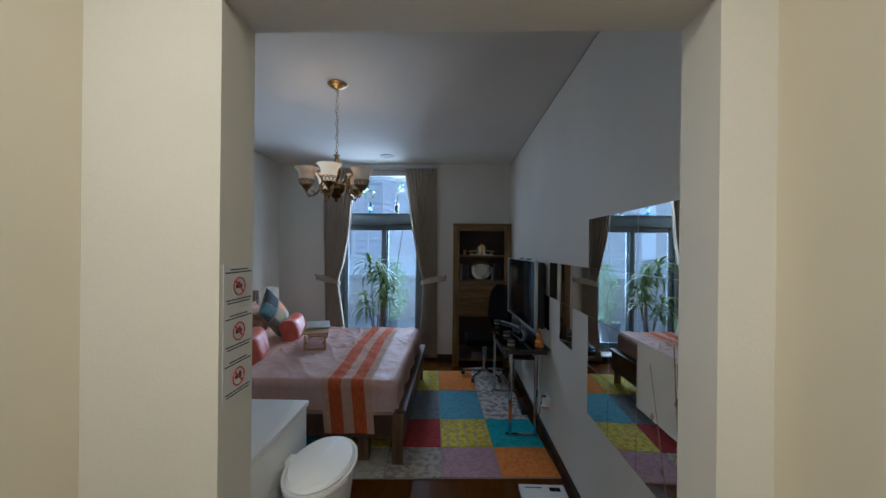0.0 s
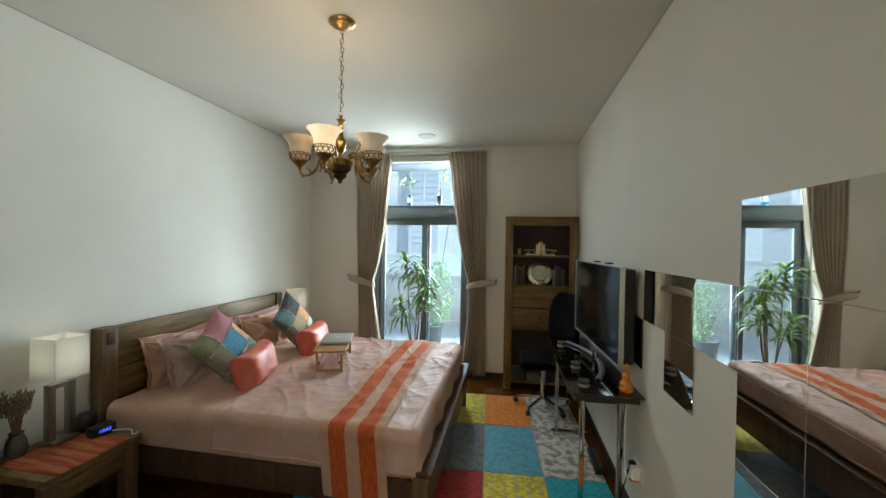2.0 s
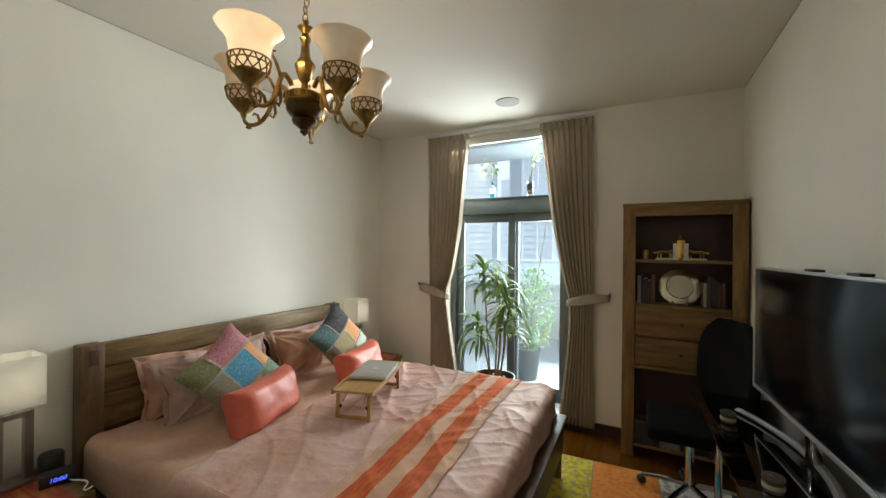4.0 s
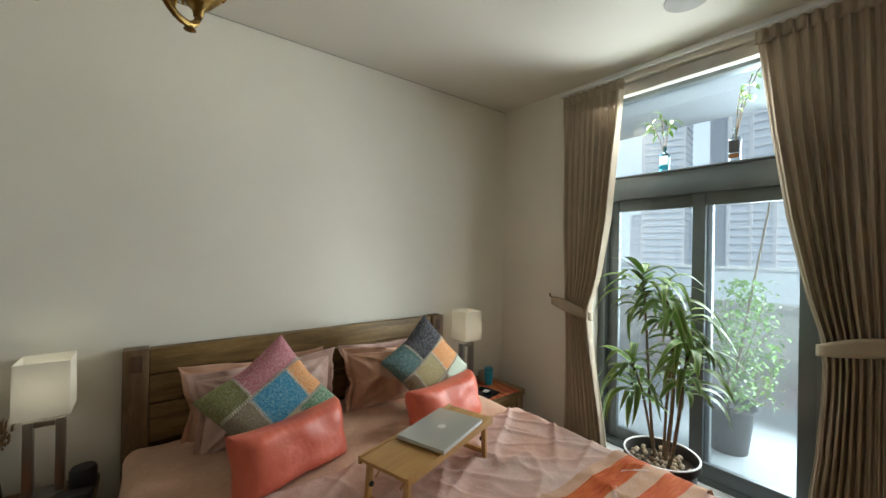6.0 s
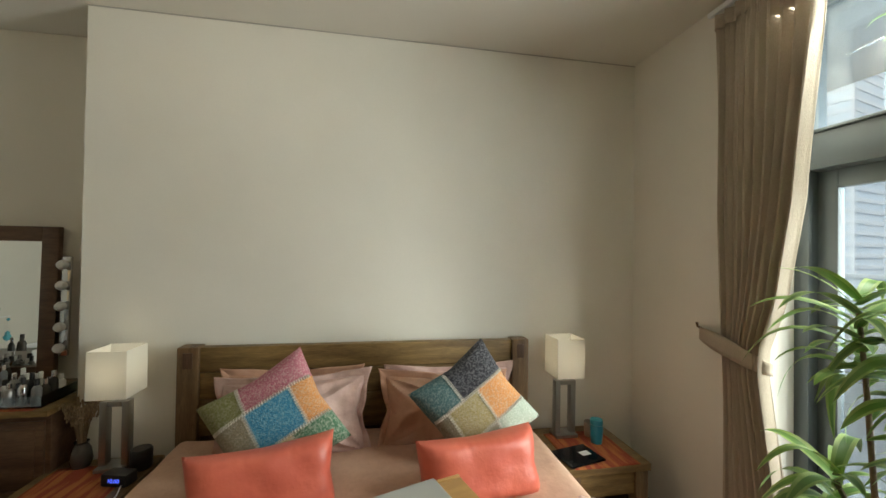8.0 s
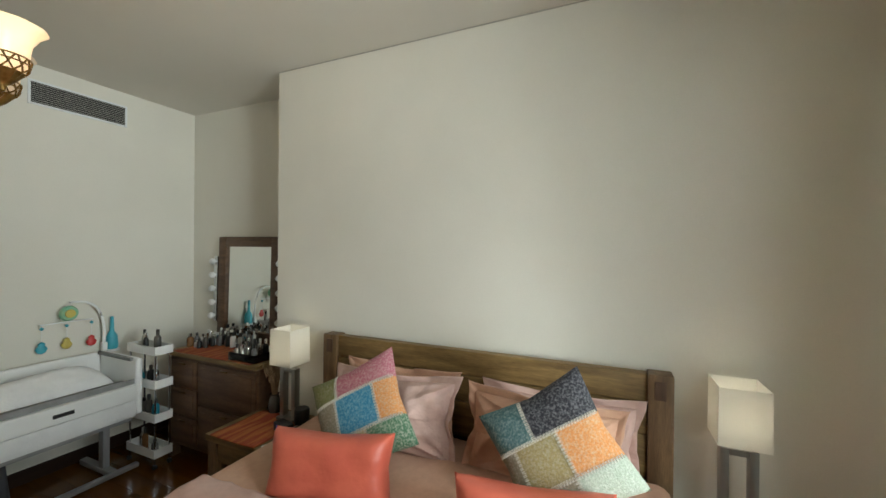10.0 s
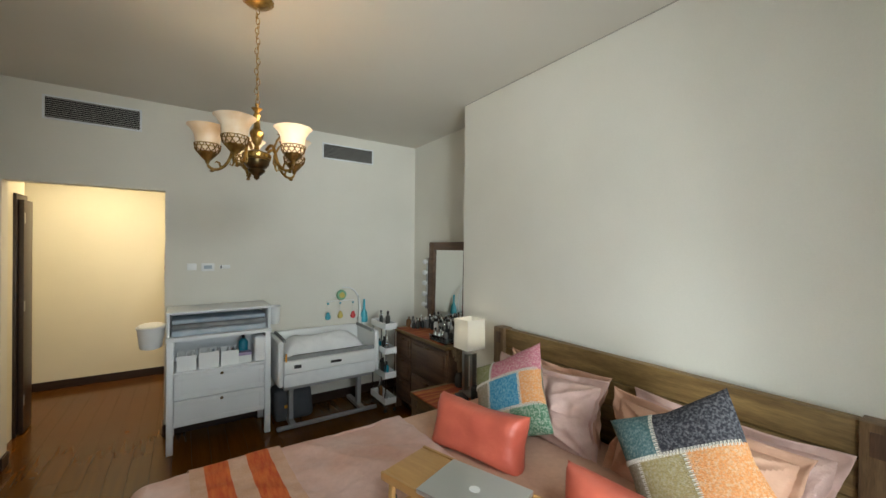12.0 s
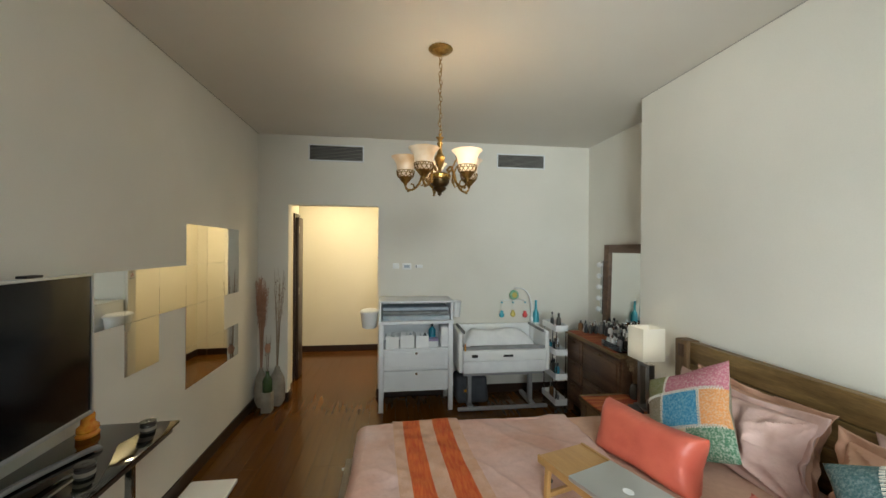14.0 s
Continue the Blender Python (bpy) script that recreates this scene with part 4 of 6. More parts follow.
# ---- bedside tables and lamps ----
def bedside(y0, label):
    t = thing("bedside_table", pose(-1.27, y0 + 0.235, 0), label, "bedside table", "bedside tables")
    part("top", boxes((-0.23, -0.235, 0.455, 0.225, 0.235, 0.495), bevel=0.005), rustic_y, t)
    for sx in (-0.22, 0.15):
        for sy in (-0.225, 0.155):
            part("leg", boxes((sx, sy, 0, sx + 0.065, sy + 0.07, 0.454), bevel=0.004), rustic_z, t)
    part("drawer", boxes((0.16, -0.153, 0.335, 0.205, 0.153, 0.450), bevel=0.004), rustic_y, t)
    part("lower_shelf", boxes((-0.153, -0.15, 0.10, 0.148, 0.15, 0.13), bevel=0.004), rustic_y, t)
    part("back_panel", boxes((-0.21, -0.153, 0.13, -0.19, 0.153, 0.45)), bed_dark, t)
    r = thing("table_runner", pose(-1.26, y0 + 0.235, 0.4955), "striped red and orange woven cloth on the bedside table", "cloth", "bedside cloths")
    bm = bmesh.new()
    grid(bm, 12, 20, lambda a, b: (-0.16 + 0.38 * a, -0.19 + 0.36 * b, 0.003 + 0.002 * math.sin(9 * a + 5 * b)))
    o = part("cloth", bm, runner_cloth, r)
    o.modifiers.new("thickness", "SOLIDIFY").thickness = 0.003
    return t


bedside(2.50, "rustic wooden bedside table with an open shelf")
bedside(4.985, "rustic wooden bedside table with an open shelf")


def table_lamp(x, y, label):
    t = thing("table_lamp", pose(x, y, 0.50), label, "table lamp", "bedside lamps")
    part("base", boxes((-0.05, -0.066, 0.0, 0.05, 0.066, 0.018), bevel=0.003), steel, t)
    for s in (-1, 1):
        part("upright", boxes((-0.022, s * 0.048 - 0.015, 0.018, 0.022, s * 0.048 + 0.015, 0.325), bevel=0.003), steel, t)
    part("crossbar", boxes((-0.022, -0.032, 0.30, 0.022, 0.032, 0.325), bevel=0.002), steel, t)
    part("stem", lathe(bmesh.new(), [(0.008, 0.325), (0.008, 0.40)], seg=12), chrome, t)
    bm = bmesh.new()
    a, b, z0, z1 = 0.085, 0.085, 0.355, 0.580
    vs = []
    for z, k in ((z0, 1.0), (z1, 0.98)):
        vs.append([bm.verts.new((sx * a * k, sy * b * k, z)) for sx, sy in ((-1, -1), (1, -1), (1, 1), (-1, 1))])
    for i in range(4):
        j = (i + 1) % 4
        bm.faces.new((vs[0][i], vs[0][j], vs[1][j], vs[1][i]))
    o = part("shade", bm, shade_mat, t, "glowing cream linen shade", smooth=False)
    o.modifiers.new("thickness", "SOLIDIFY").thickness = 0.003
    part("bulb", lathe(bmesh.new(), [(0.0, 0.40), (0.014, 0.41), (0.016, 0.425), (0.0, 0.43)], seg=14), white_plastic, t)
    return t


shade_mat = bpy.data.materials.new("lamp_shade")
shade_mat.use_nodes = True
n, l = shade_mat.node_tree.nodes, shade_mat.node_tree.links
n.remove(n["Principled BSDF"])
tl, df, mx = n.new("ShaderNodeBsdfTranslucent"), n.new("ShaderNodeBsdfDiffuse"), n.new("ShaderNodeMixShader")
weave = n.new("ShaderNodeTexNoise")
weave.inputs["Scale"].default_value = 90
tone = n.new("ShaderNodeMix")
tone.data_type = "RGBA"
tone.inputs["A"].default_value, tone.inputs["B"].default_value = (0.90, 0.88, 0.82, 1), (0.84, 0.82, 0.76, 1)
l.new(weave.outputs["Fac"], tone.inputs["Factor"])
l.new(tone.outputs["Result"], tl.inputs["Color"])
l.new(tone.outputs["Result"], df.inputs["Color"])
mx.inputs[0].default_value = 0.55
l.new(tl.outputs[0], mx.inputs[1])
l.new(df.outputs[0], mx.inputs[2])
l.new(mx.outputs[0], n["Material Output"].inputs["Surface"])
table_lamp(-1.395, 2.803, "lit table lamp with cream cube shade and steel frame base")
table_lamp(-1.395, 5.148, "lit table lamp with cream cube shade and steel frame base")
# ---- chandelier ----
CX, CY, CR = 0.131, 3.047, 0.208
ch = thing("chandelier", pose(CX, CY, H), "antique brass chandelier with five alabaster glass bell shades", "chandelier")
part("canopy", lathe(bmesh.new(), [(0.0, -0.001), (0.070, -0.001), (0.072, -0.008), (0.060, -0.014), (0.056, -0.022), (0.040, -0.028), (0.020, -0.040), (0.0, -0.042)], seg=36, wave=(18, 0.03, 1)), brass, ch)
bm = bmesh.new()
ring = [(0.0085 * math.cos(a), 0, 0.0165 * math.sin(a)) for a in [2 * math.pi * k / 14 for k in range(15)]]
tube(bm, ring, 0.0022, 6)
link = mesh_of("chain_link", bm, brass)
z, k = -0.055, 0
while z > 2.325 - H:
    o = new("chain_link", link)
    o.parent, o.location, o.rotation_euler = ch, (0.004 * math.sin(k * 1.7), 0, z), (0, 0, radians(90 * (k % 2) + 12))
    z -= 0.0245
    k += 1
tubez = lambda r, z: (r, z - H)
part("column", lathe(bmesh.new(), [tubez(*p) for p in ((0, 2.318), (0.010, 2.315), (0.007, 2.300), (0.026, 2.292), (0.018, 2.284), (0.010, 2.272), (0.017, 2.258), (0.011, 2.240), (0.013, 2.220), (0.016, 2.196),
                                                       (0.029, 2.178), (0.031, 2.170), (0.026, 2.150), (0.018, 2.122), (0.010, 2.112), (0.012, 2.090), (0.032, 2.082), (0.0, 2.081))], seg=24, wave=(8, 0.05, 6)), brass, ch)
part("key_band", lathe(bmesh.new(), [tubez(*p) for p in ((0.030, 2.081), (0.056, 2.076), (0.062, 2.070), (0.060, 2.050), (0.064, 2.046), (0.060, 2.040), (0.0, 2.039))], seg=36), brass, ch, "brass band with a key pattern")
bm = bmesh.new()
for q in range(12):
    m = pose(0, 0, 2.061 - H, 0, 0, q * 30)
    for bx in ((0.0605, -0.011, 0.006, 0.064, 0.009, 0.008), (0.0605, -0.011, -0.007, 0.064, -0.009, 0.006), (0.0605, -0.009, -0.008, 0.064, 0.005, -0.006), (0.0605, 0.003, -0.006, 0.064, 0.005, 0.001), (0.0605, -0.004, -0.001, 0.064, 0.003, 0.001)):
        box(bm, *bx, turn=m)
part("key_pattern", bm, gold, ch)
part("bowl", lathe(bmesh.new(), [tubez(*p) for p in ((0.058, 2.039), (0.056, 2.020), (0.044, 2.004), (0.034, 1.999), (0.040, 1.992), (0.036, 1.982), (0.018, 1.968), (0.012, 1.962), (0.014, 1.955), (0.0, 1.942))], seg=32, wave=(12, 0.03, 5)), dark_brass, ch, "dark polished bowl and finial")
curve = lambda pts, n=6: [Vector(pts[i]) * (1 - s) ** 3 + 3 * Vector(pts[i + 1]) * s * (1 - s) ** 2 + 3 * Vector(pts[i + 2]) * s * s * (1 - s) + Vector(pts[i + 3]) * s ** 3 for i in range(0, len(pts) - 3, 3) for s in [q / n for q in range(n + (1 if i + 3 >= len(pts) - 1 else 0))]]
arm_pts = curve([(0.056, 0, 2.055), (0.085, 0, 2.095), (0.098, 0, 2.075), (0.108, 0, 2.035), (0.118, 0, 1.985), (0.150, 0, 1.948), (0.182, 0, 1.952), (0.200, 0, 1.955), (0.210, 0, 1.968), (CR, 0, 1.985)], 9)
bm = bmesh.new()
tube(bm, [(p.x, p.y, p.z - H) for p in arm_pts], 0.0075, 8, 0.8)
for scroll in ([(0.100, 0, 2.065), (0.118, 0, 2.100), (0.130, 0, 2.112), (0.128, 0, 2.128), (0.120, 0, 2.130)], [(0.104, 0, 2.030), (0.098, 0, 1.990), (0.106, 0, 1.975), (0.116, 0, 1.982), (0.113, 0, 1.990)], [(0.150, 0, 1.958), (0.160, 0, 1.985), (0.172, 0, 1.990), (0.176, 0, 1.982)]):
    tube(bm, [(x, y, z - H) for x, y, z in scroll], 0.0055, 7, 0.5)
lathe(bm, [(0.0, 0.0), (0.011, 0.005), (0.006, 0.012), (0.0, 0.016)], (0.190, 0, 1.938 - H), 10)
arm_mesh = mesh_of("arm", bm, brass)
bm = bmesh.new()
lathe(bm, [(0.008, 1.978 - H), (0.010, 1.990 - H), (0.020, 2.000 - H), (0.040, 2.026 - H), (0.043, 2.029 - H), (0.039, 2.028 - H), (0.018, 2.004 - H)], (CR, 0, 0), 32, wave=(16, 0.05, 2))
cup_mesh = mesh_of("cup", bm, brass)
hoop_meshes = []
for zz, rr in ((2.052, 0.0515), (2.065, 0.0545)):
    hoop_meshes.append(mesh_of("hoop", tube(bmesh.new(), [(rr * math.cos(a), rr * math.sin(a), zz - H) for a in [2 * math.pi * q / 32 for q in range(33)]], 0.0022, 5), brass))
strand_meshes = []
for s in (-1, 1):
    a1 = 0.15 * math.pi * s
    am = a1 / 2 - 0.02 * s
    strand_meshes.append(mesh_of("strand", tube(bmesh.new(), [(0.043, 0.0, 2.028 - H), (0.0505 * math.cos(am), 0.0505 * math.sin(am), 2.040 - H), (0.0545 * math.cos(a1), 0.0545 * math.sin(a1), 2.064 - H)], 0.0022, 5), brass))
bm = bmesh.new()
lathe(bm, [(0.028, 2.022 - H), (0.042, 2.035 - H), (0.050, 2.058 - H), (0.052, 2.085 - H), (0.056, 2.110 - H), (0.070, 2.135 - H), (0.086, 2.150 - H), (0.083, 2.151 - H), (0.066, 2.138 - H), (0.052, 2.110 - H), (0.048, 2.085 - H), (0.046, 2.058 - H), (0.0, 2.034 - H)], (CR, 0, 0), 36, wave=(10, 0.015, 5))
shade_a = mesh_of("shade", bm, alabaster)
shade_b = shade_a.copy()
shade_b.materials[0] = alabaster_lit
for q in range(5):
    az = -86 + 72 * q
    lit = q in (0, 3)
    a = new("arm", arm_mesh)
    a.parent, a.location, a.rotation_euler = ch, (0, 0, 0.03), (0, 0, radians(az))
    for nm, me in (("cup", cup_mesh), ("shade", shade_b if lit else shade_a)):
        o = new(nm, me)
        o.parent = a
        if nm == "shade":
            tagged(o, "lit alabaster glass bell shade" if lit else "alabaster glass bell shade, bulb off, with an added faint glow")
    for me in hoop_meshes:
        o = new("hoop", me)
        o.parent, o.location = a, (CR, 0, 0)
    for k in range(24):
        o = new("strand", strand_meshes[k % 2])
        o.parent, o.location, o.rotation_euler = a, (CR, 0, 0), (0, 0, radians(30 * (k // 2)))
    if lit:
        lamp("chandelier_bulb_light", "POINT", pose(CX + CR * math.cos(radians(az)), CY + CR * math.sin(radians(az)), 2.2), 1.5 if q == 3 else 0.9, (1.0, 0.82, 0.62), radius=0.03)

# ---- mirror tiles on the wall ----
MY = [1.61, 1.908, 2.206, 2.504, 2.802, 3.10, 3.398, 3.696]
MZ = [0.656, 0.939, 1.222, 1.505, 1.788]
bm = bmesh.new()
box(bm, -0.004, -0.1483, -0.1408, 0.0, 0.1483, 0.1408, bevel=0.001, seg=1)
tile_mesh = mesh_of("mirror_tile", bm, mirror, False)
for i, j in [(0, 3), (1, 3), (2, 3), (0, 2), (1, 2), (2, 2), (3, 2), (4, 2), (5, 2), (1, 1), (2, 1), (4, 1), (6, 1), (1, 0), (2, 0), (0, 0)]:
    o = new("mirror_tile", tile_mesh)
    o.matrix_world = pose(XR - 0.001, (MY[i] + MY[i + 1]) / 2, (MZ[j] + MZ[j + 1]) / 2)
    tagged(o, "square frameless mirror tile glued to the wall", "mirror", "wall mirror tiles")

# ---- bookcase ----
bx0, bx1, by0, by1, bh = 0.997, 1.784, 5.455, 5.683, 1.955
bc = thing("bookcase", pose((bx0 + bx1) / 2, (by0 + by1) / 2, 0), "tall rustic wooden bookcase with shelves and drawers", "bookcase")
w, d = (bx1 - bx0) / 2, (by1 - by0) / 2
for s in (-1, 1):
    part("side_panel", boxes((s * w - (0.03 if s > 0 else 0), -d + 0.022, 0, s * w + (0.03 if s < 0 else 0), d, bh - 0.03)), case_z, bc)
    part("stile", boxes((s * w - (0.088 if s > 0 else 0), -d, 0, s * w + (0.088 if s < 0 else 0), -d + 0.021, bh - 0.03), bevel=0.004), case_z, bc)
part("top", boxes((-w - 0.004, -d - 0.008, bh - 0.029, w + 0.004, d, bh), bevel=0.005), case_x, bc)
part("top_rail", boxes((-w + 0.089, -d + 0.001, bh - 0.10, w - 0.089, -d + 0.02, bh - 0.03), bevel=0.003), case_x, bc)
part("back_panel", boxes((-w + 0.031, d - 0.014, 0.03, w - 0.031, d - 0.002, bh - 0.03)), shelf_red, bc, "dark red-brown back panel")
for z in (1.522, 1.178, 0.705, 0.10):
    part("shelf", boxes((-w + 0.0895, -d + 0.004, z - 0.022, w - 0.0895, d - 0.015, z), bevel=0.003), case_x, bc)
for z0, z1 in ((0.935, 1.150), (0.712, 0.922)):
    dr = part("drawer", boxes((-w + 0.092, -d + 0.006, z0, w - 0.092, d - 0.03, z1), bevel=0.004), case_x, bc)
    part("knob", lathe(bmesh.new(), [(0.006, 0), (0.006, 0.012), (0.013, 0.018), (0.0, 0.026)], seg=14, m=pose(0, -d + 0.006, (z0 + z1) / 2, 90)), dark_brass, dr)
cx, cy = (bx0 + bx1) / 2, (by0 + by1) / 2


def ornament(x, face):
    t = thing("animal_bookend", pose(x, 5.535, 1.5225), "white marble bookend with a gilded leaping animal", "bookend", "marble bookends")
    part("base", boxes((-0.075, -0.035, 0, 0.075, 0.035, 0.014), bevel=0.003), marble, t)
    part("upright", boxes((face * 0.055 - 0.016, -0.035, 0.0145, face * 0.055 + 0.016, 0.035, 0.125), bevel=0.003), marble, t)
    bm = bmesh.new()
    tube(bm, [(-face * 0.075, 0, 0.05), (-face * 0.045, 0, 0.062), (0.0, 0, 0.060), (face * 0.03, 0, 0.07)], 0.013, 8, 0.8)
    for q, r in ((-0.05, -0.06), (-0.035, -0.04), (0.01, 0.02), (0.02, 0.032)):
        tube(bm, [(face * q, 0.004, 0.055), (face * r, 0.006, 0.035), (face * r * 1.02, 0.006, 0.0145)], 0.005, 6)
    lathe(bm, [(0, -0.014), (0.012, -0.006), (0.012, 0.006), (0, 0.014)], (-face * 0.085, 0, 0.055), 10)
    part("animal", bm, gold, t, "gilded animal figure")


ornament(1.30, 1)
ornament(1.475, -1)
b = thing("gold_bottle", pose(1.388, 5.525, 1.5225), "gold flask standing between two bookends", "bottle")
part("body", boxes((-0.028, -0.025, 0, 0.028, 0.025, 0.15), bevel=0.008), gold, b)
part("cap", lathe(bmesh.new(), [(0.014, 0.151), (0.014, 0.19), (0, 0.192)], seg=16), amber, b)
g = thing("small_cup", pose(1.155, 5.535, 1.5225), "small copper cup on the top shelf", "cup")
part("body", lathe(bmesh.new(), [(0.016, 0), (0.018, 0.002), (0.022, 0.075), (0.020, 0.075), (0.016, 0.006), (0, 0.006)], seg=20), brass, g)
pl = thing("silver_plate", pose(1.39, 5.56, 1.179) @ pose(0, 0, 0, -14), "round silver plate with a scalloped rim on display", "plate")
part("plate", lathe(bmesh.new(), [(0.0, 0.0), (0.085, 0.002), (0.09, -0.010), (0.135, -0.018), (0.140, -0.014), (0.135, -0.012), (0.092, -0.004), (0.086, 0.008), (0.0, 0.006)], seg=72, m=pose(0, -0.02, 0.138, 90), wave=(24, 0.018, 3)), silver, pl)
part("stand", boxes((-0.05, -0.012, 0.0, -0.042, 0.06, 0.03), (0.042, -0.012, 0.0, 0.05, 0.06, 0.03), bevel=0.002), dark_brass, pl)
rnd = random.Random(5)
COVERS = [shader("book_" + k, c, 0.6, scale=20) for k, c in (("navy", (0.03, 0.035, 0.05)), ("plum", (0.06, 0.03, 0.04)), ("grey", (0.16, 0.16, 0.17)), ("brown", (0.09, 0.05, 0.03)), ("cream", (0.3, 0.27, 0.22)))]


def book(x, y, z, t, h, dep, tilt, mat):
    b = thing("book", pose(x, y, z, 0, tilt, 0), "upright hardback book on the dark shelf", "book", "shelf books")
    part("cover", boxes((0, 0, 0, t, dep, 0.004), (0, 0, 0, 0.003, dep, h), (t - 0.003, 0, 0, t, dep, h), (0.003, 0, 0.004, t - 0.003, 0.003, h)), mat, b, smooth=False)
    part("pages", boxes((0.0032, 0.004, 0.0045, t - 0.0032, dep - 0.003, h - 0.004)), paper, b, smooth=False)


for x0, x1 in ((1.10, 1.235), (1.535, 1.68)):
    x = x0
    while x < x1 - 0.02:
        t = rnd.uniform(0.016, 0.03)
        book(x, 5.495 + rnd.uniform(0, 0.02), 1.1785, t, rnd.uniform(0.17, 0.225), 0.15, 0, rnd.choice(COVERS))
        x += t + 0.002
for k, (x, y, ww, hh) in enumerate(((1.16, 5.46, 0.14, 0.16), (1.33, 5.47, 0.13, 0.09), (1.50, 5.46, 0.15, 0.20))):
    t = thing("storage_box", pose(x, y + 0.07, 0.1002), "dark box in the shadowed lower shelf", "box", "lower shelf boxes")
    part("body", boxes((-ww / 2, -0.06, 0, ww / 2, 0.06, hh), bevel=0.004), black_plastic if k != 1 else COVERS[2], t)
    part("lid", boxes((-ww / 2 - 0.003, -0.063, hh + 0.0002, ww / 2 + 0.003, 0.063, hh + 0.018), bevel=0.003), COVERS[3], t)

# ---- console table with television ----
tb = thing("console_table", pose(1.598, 4.03, 0, 0, 0, 1.6), "dark glass console table with chrome tube legs", "table")
part("glass_top", boxes((-0.205, -0.70, 0.790, 0.178, 0.70, 0.802), bevel=0.003), smoke_glass, tb, "smoked glass top")
part("apron", boxes((-0.185, -0.68, 0.755, 0.160, 0.68, 0.788), bevel=0.004), dark_trim, tb, "dark wooden tray under the glass")
for y in (-0.50, 0.50):
    for x in (-0.11, 0.11):
        part("leg", boxes((x - 0.014, y - 0.014, 0.03, x + 0.014, y + 0.014, 0.754), bevel=0.003), chrome, tb)
    part("foot_bar", boxes((-0.15, y - 0.016, 0.0142, 0.15, y + 0.016, 0.0295), bevel=0.002), chrome, tb)
part("keyboard_shelf", boxes((-0.12, -0.30, 0.60, 0.15, 0.40, 0.615), bevel=0.003), black_plastic, tb)
TVM = pose(1.665, 4.03, 0.803) @ pose(0, 0, 0, 0, 0, 3.2)
tv = thing("television", TVM, "large flat black television with a silver edge on a stand", "television")
part("screen", boxes((-0.006, -0.555, 0.125, 0.0, 0.555, 0.700), bevel=0.001), black_gloss, tv, "glossy black screen")
part("bezel", boxes((-0.010, -0.568, 0.108, 0.018, -0.556, 0.712), (-0.010, 0.556, 0.108, 0.018, 0.568, 0.712), (-0.010, -0.556, 0.701, 0.018, 0.556, 0.712), (-0.010, -0.556, 0.108, 0.018, 0.556, 0.124), bevel=0.002), aluminium, tv, "thin silver bezel")
part("back_shell", boxes((0.0185, -0.55, 0.13, 0.085, 0.55, 0.695), bevel=0.012), black_plastic, tv)
part("neck", boxes((0.0, -0.03, 0.01, 0.03, 0.03, 0.12), bevel=0.004), chrome, tv)
bm = bmesh.new()
grid(bm, 30, 3, lambda a, b: (0.01 - 0.12 * (2 * a - 1) ** 2 + 0.034 * b, 0.46 * (2 * a - 1), 0.003 + 0.012 * (1 - (2 * b - 1) ** 2)))
o = part("stand", bm, grey_metal, tv, "curved dark silver stand")
o.modifiers.new("thickness", "SOLIDIFY").thickness = 0.004
for y in (-0.28, 0.0):
    part("camera_clip", boxes((-0.005, y - 0.035, 0.7122, 0.03, y + 0.035, 0.722), bevel=0.003), black_plastic, tv)
for x, y in ((1.49, 3.43), (1.50, 3.77), (1.475, 4.32)):
    j = thing("candle_jar", pose(x, y, 0.8025), "dark glass candle jar with a pale label", "candle", "table candles")
    part("jar", lathe(bmesh.new(), [(0.0, 0), (0.032, 0), (0.034, 0.004), (0.034, 0.058), (0.030, 0.060)], seg=22), jar_dark, j)
    part("label", lathe(bmesh.new(), [(0.0345, 0.016), (0.0346, 0.038), (0.0340, 0.039)], seg=22), ceramic, j, "pale paper label")
    part("lid", lathe(bmesh.new(), [(0.031, 0.061), (0.035, 0.062), (0.035, 0.074), (0.012, 0.076), (0.010, 0.082), (0.0, 0.083)], seg=22), lid_dark, j, "dark metal lid")
    j.scale = (0.88, 0.88, 0.64)
bm = bmesh.new()
lathe(bm, [(0.0, 0), (0.060, 0.0), (0.064, 0.012), (0.050, 0.026), (0.060, 0.034), (0.058, 0.052), (0.040, 0.066), (0.036, 0.090), (0.040, 0.108), (0.030, 0.124), (0.016, 0.130), (0.022, 0.142), (0.023, 0.160), (0.014, 0.174), (0.008, 0.186), (0.0, 0.196)], seg=24, squash=(0.75, 1.0))
solid("figurine", bm, orange_gloss, "glossy amber-orange seated figurine on the glass table", "figurine", m=pose(1.725, 3.44, 0.8025) @ Matrix.Scale(0.80, 4))
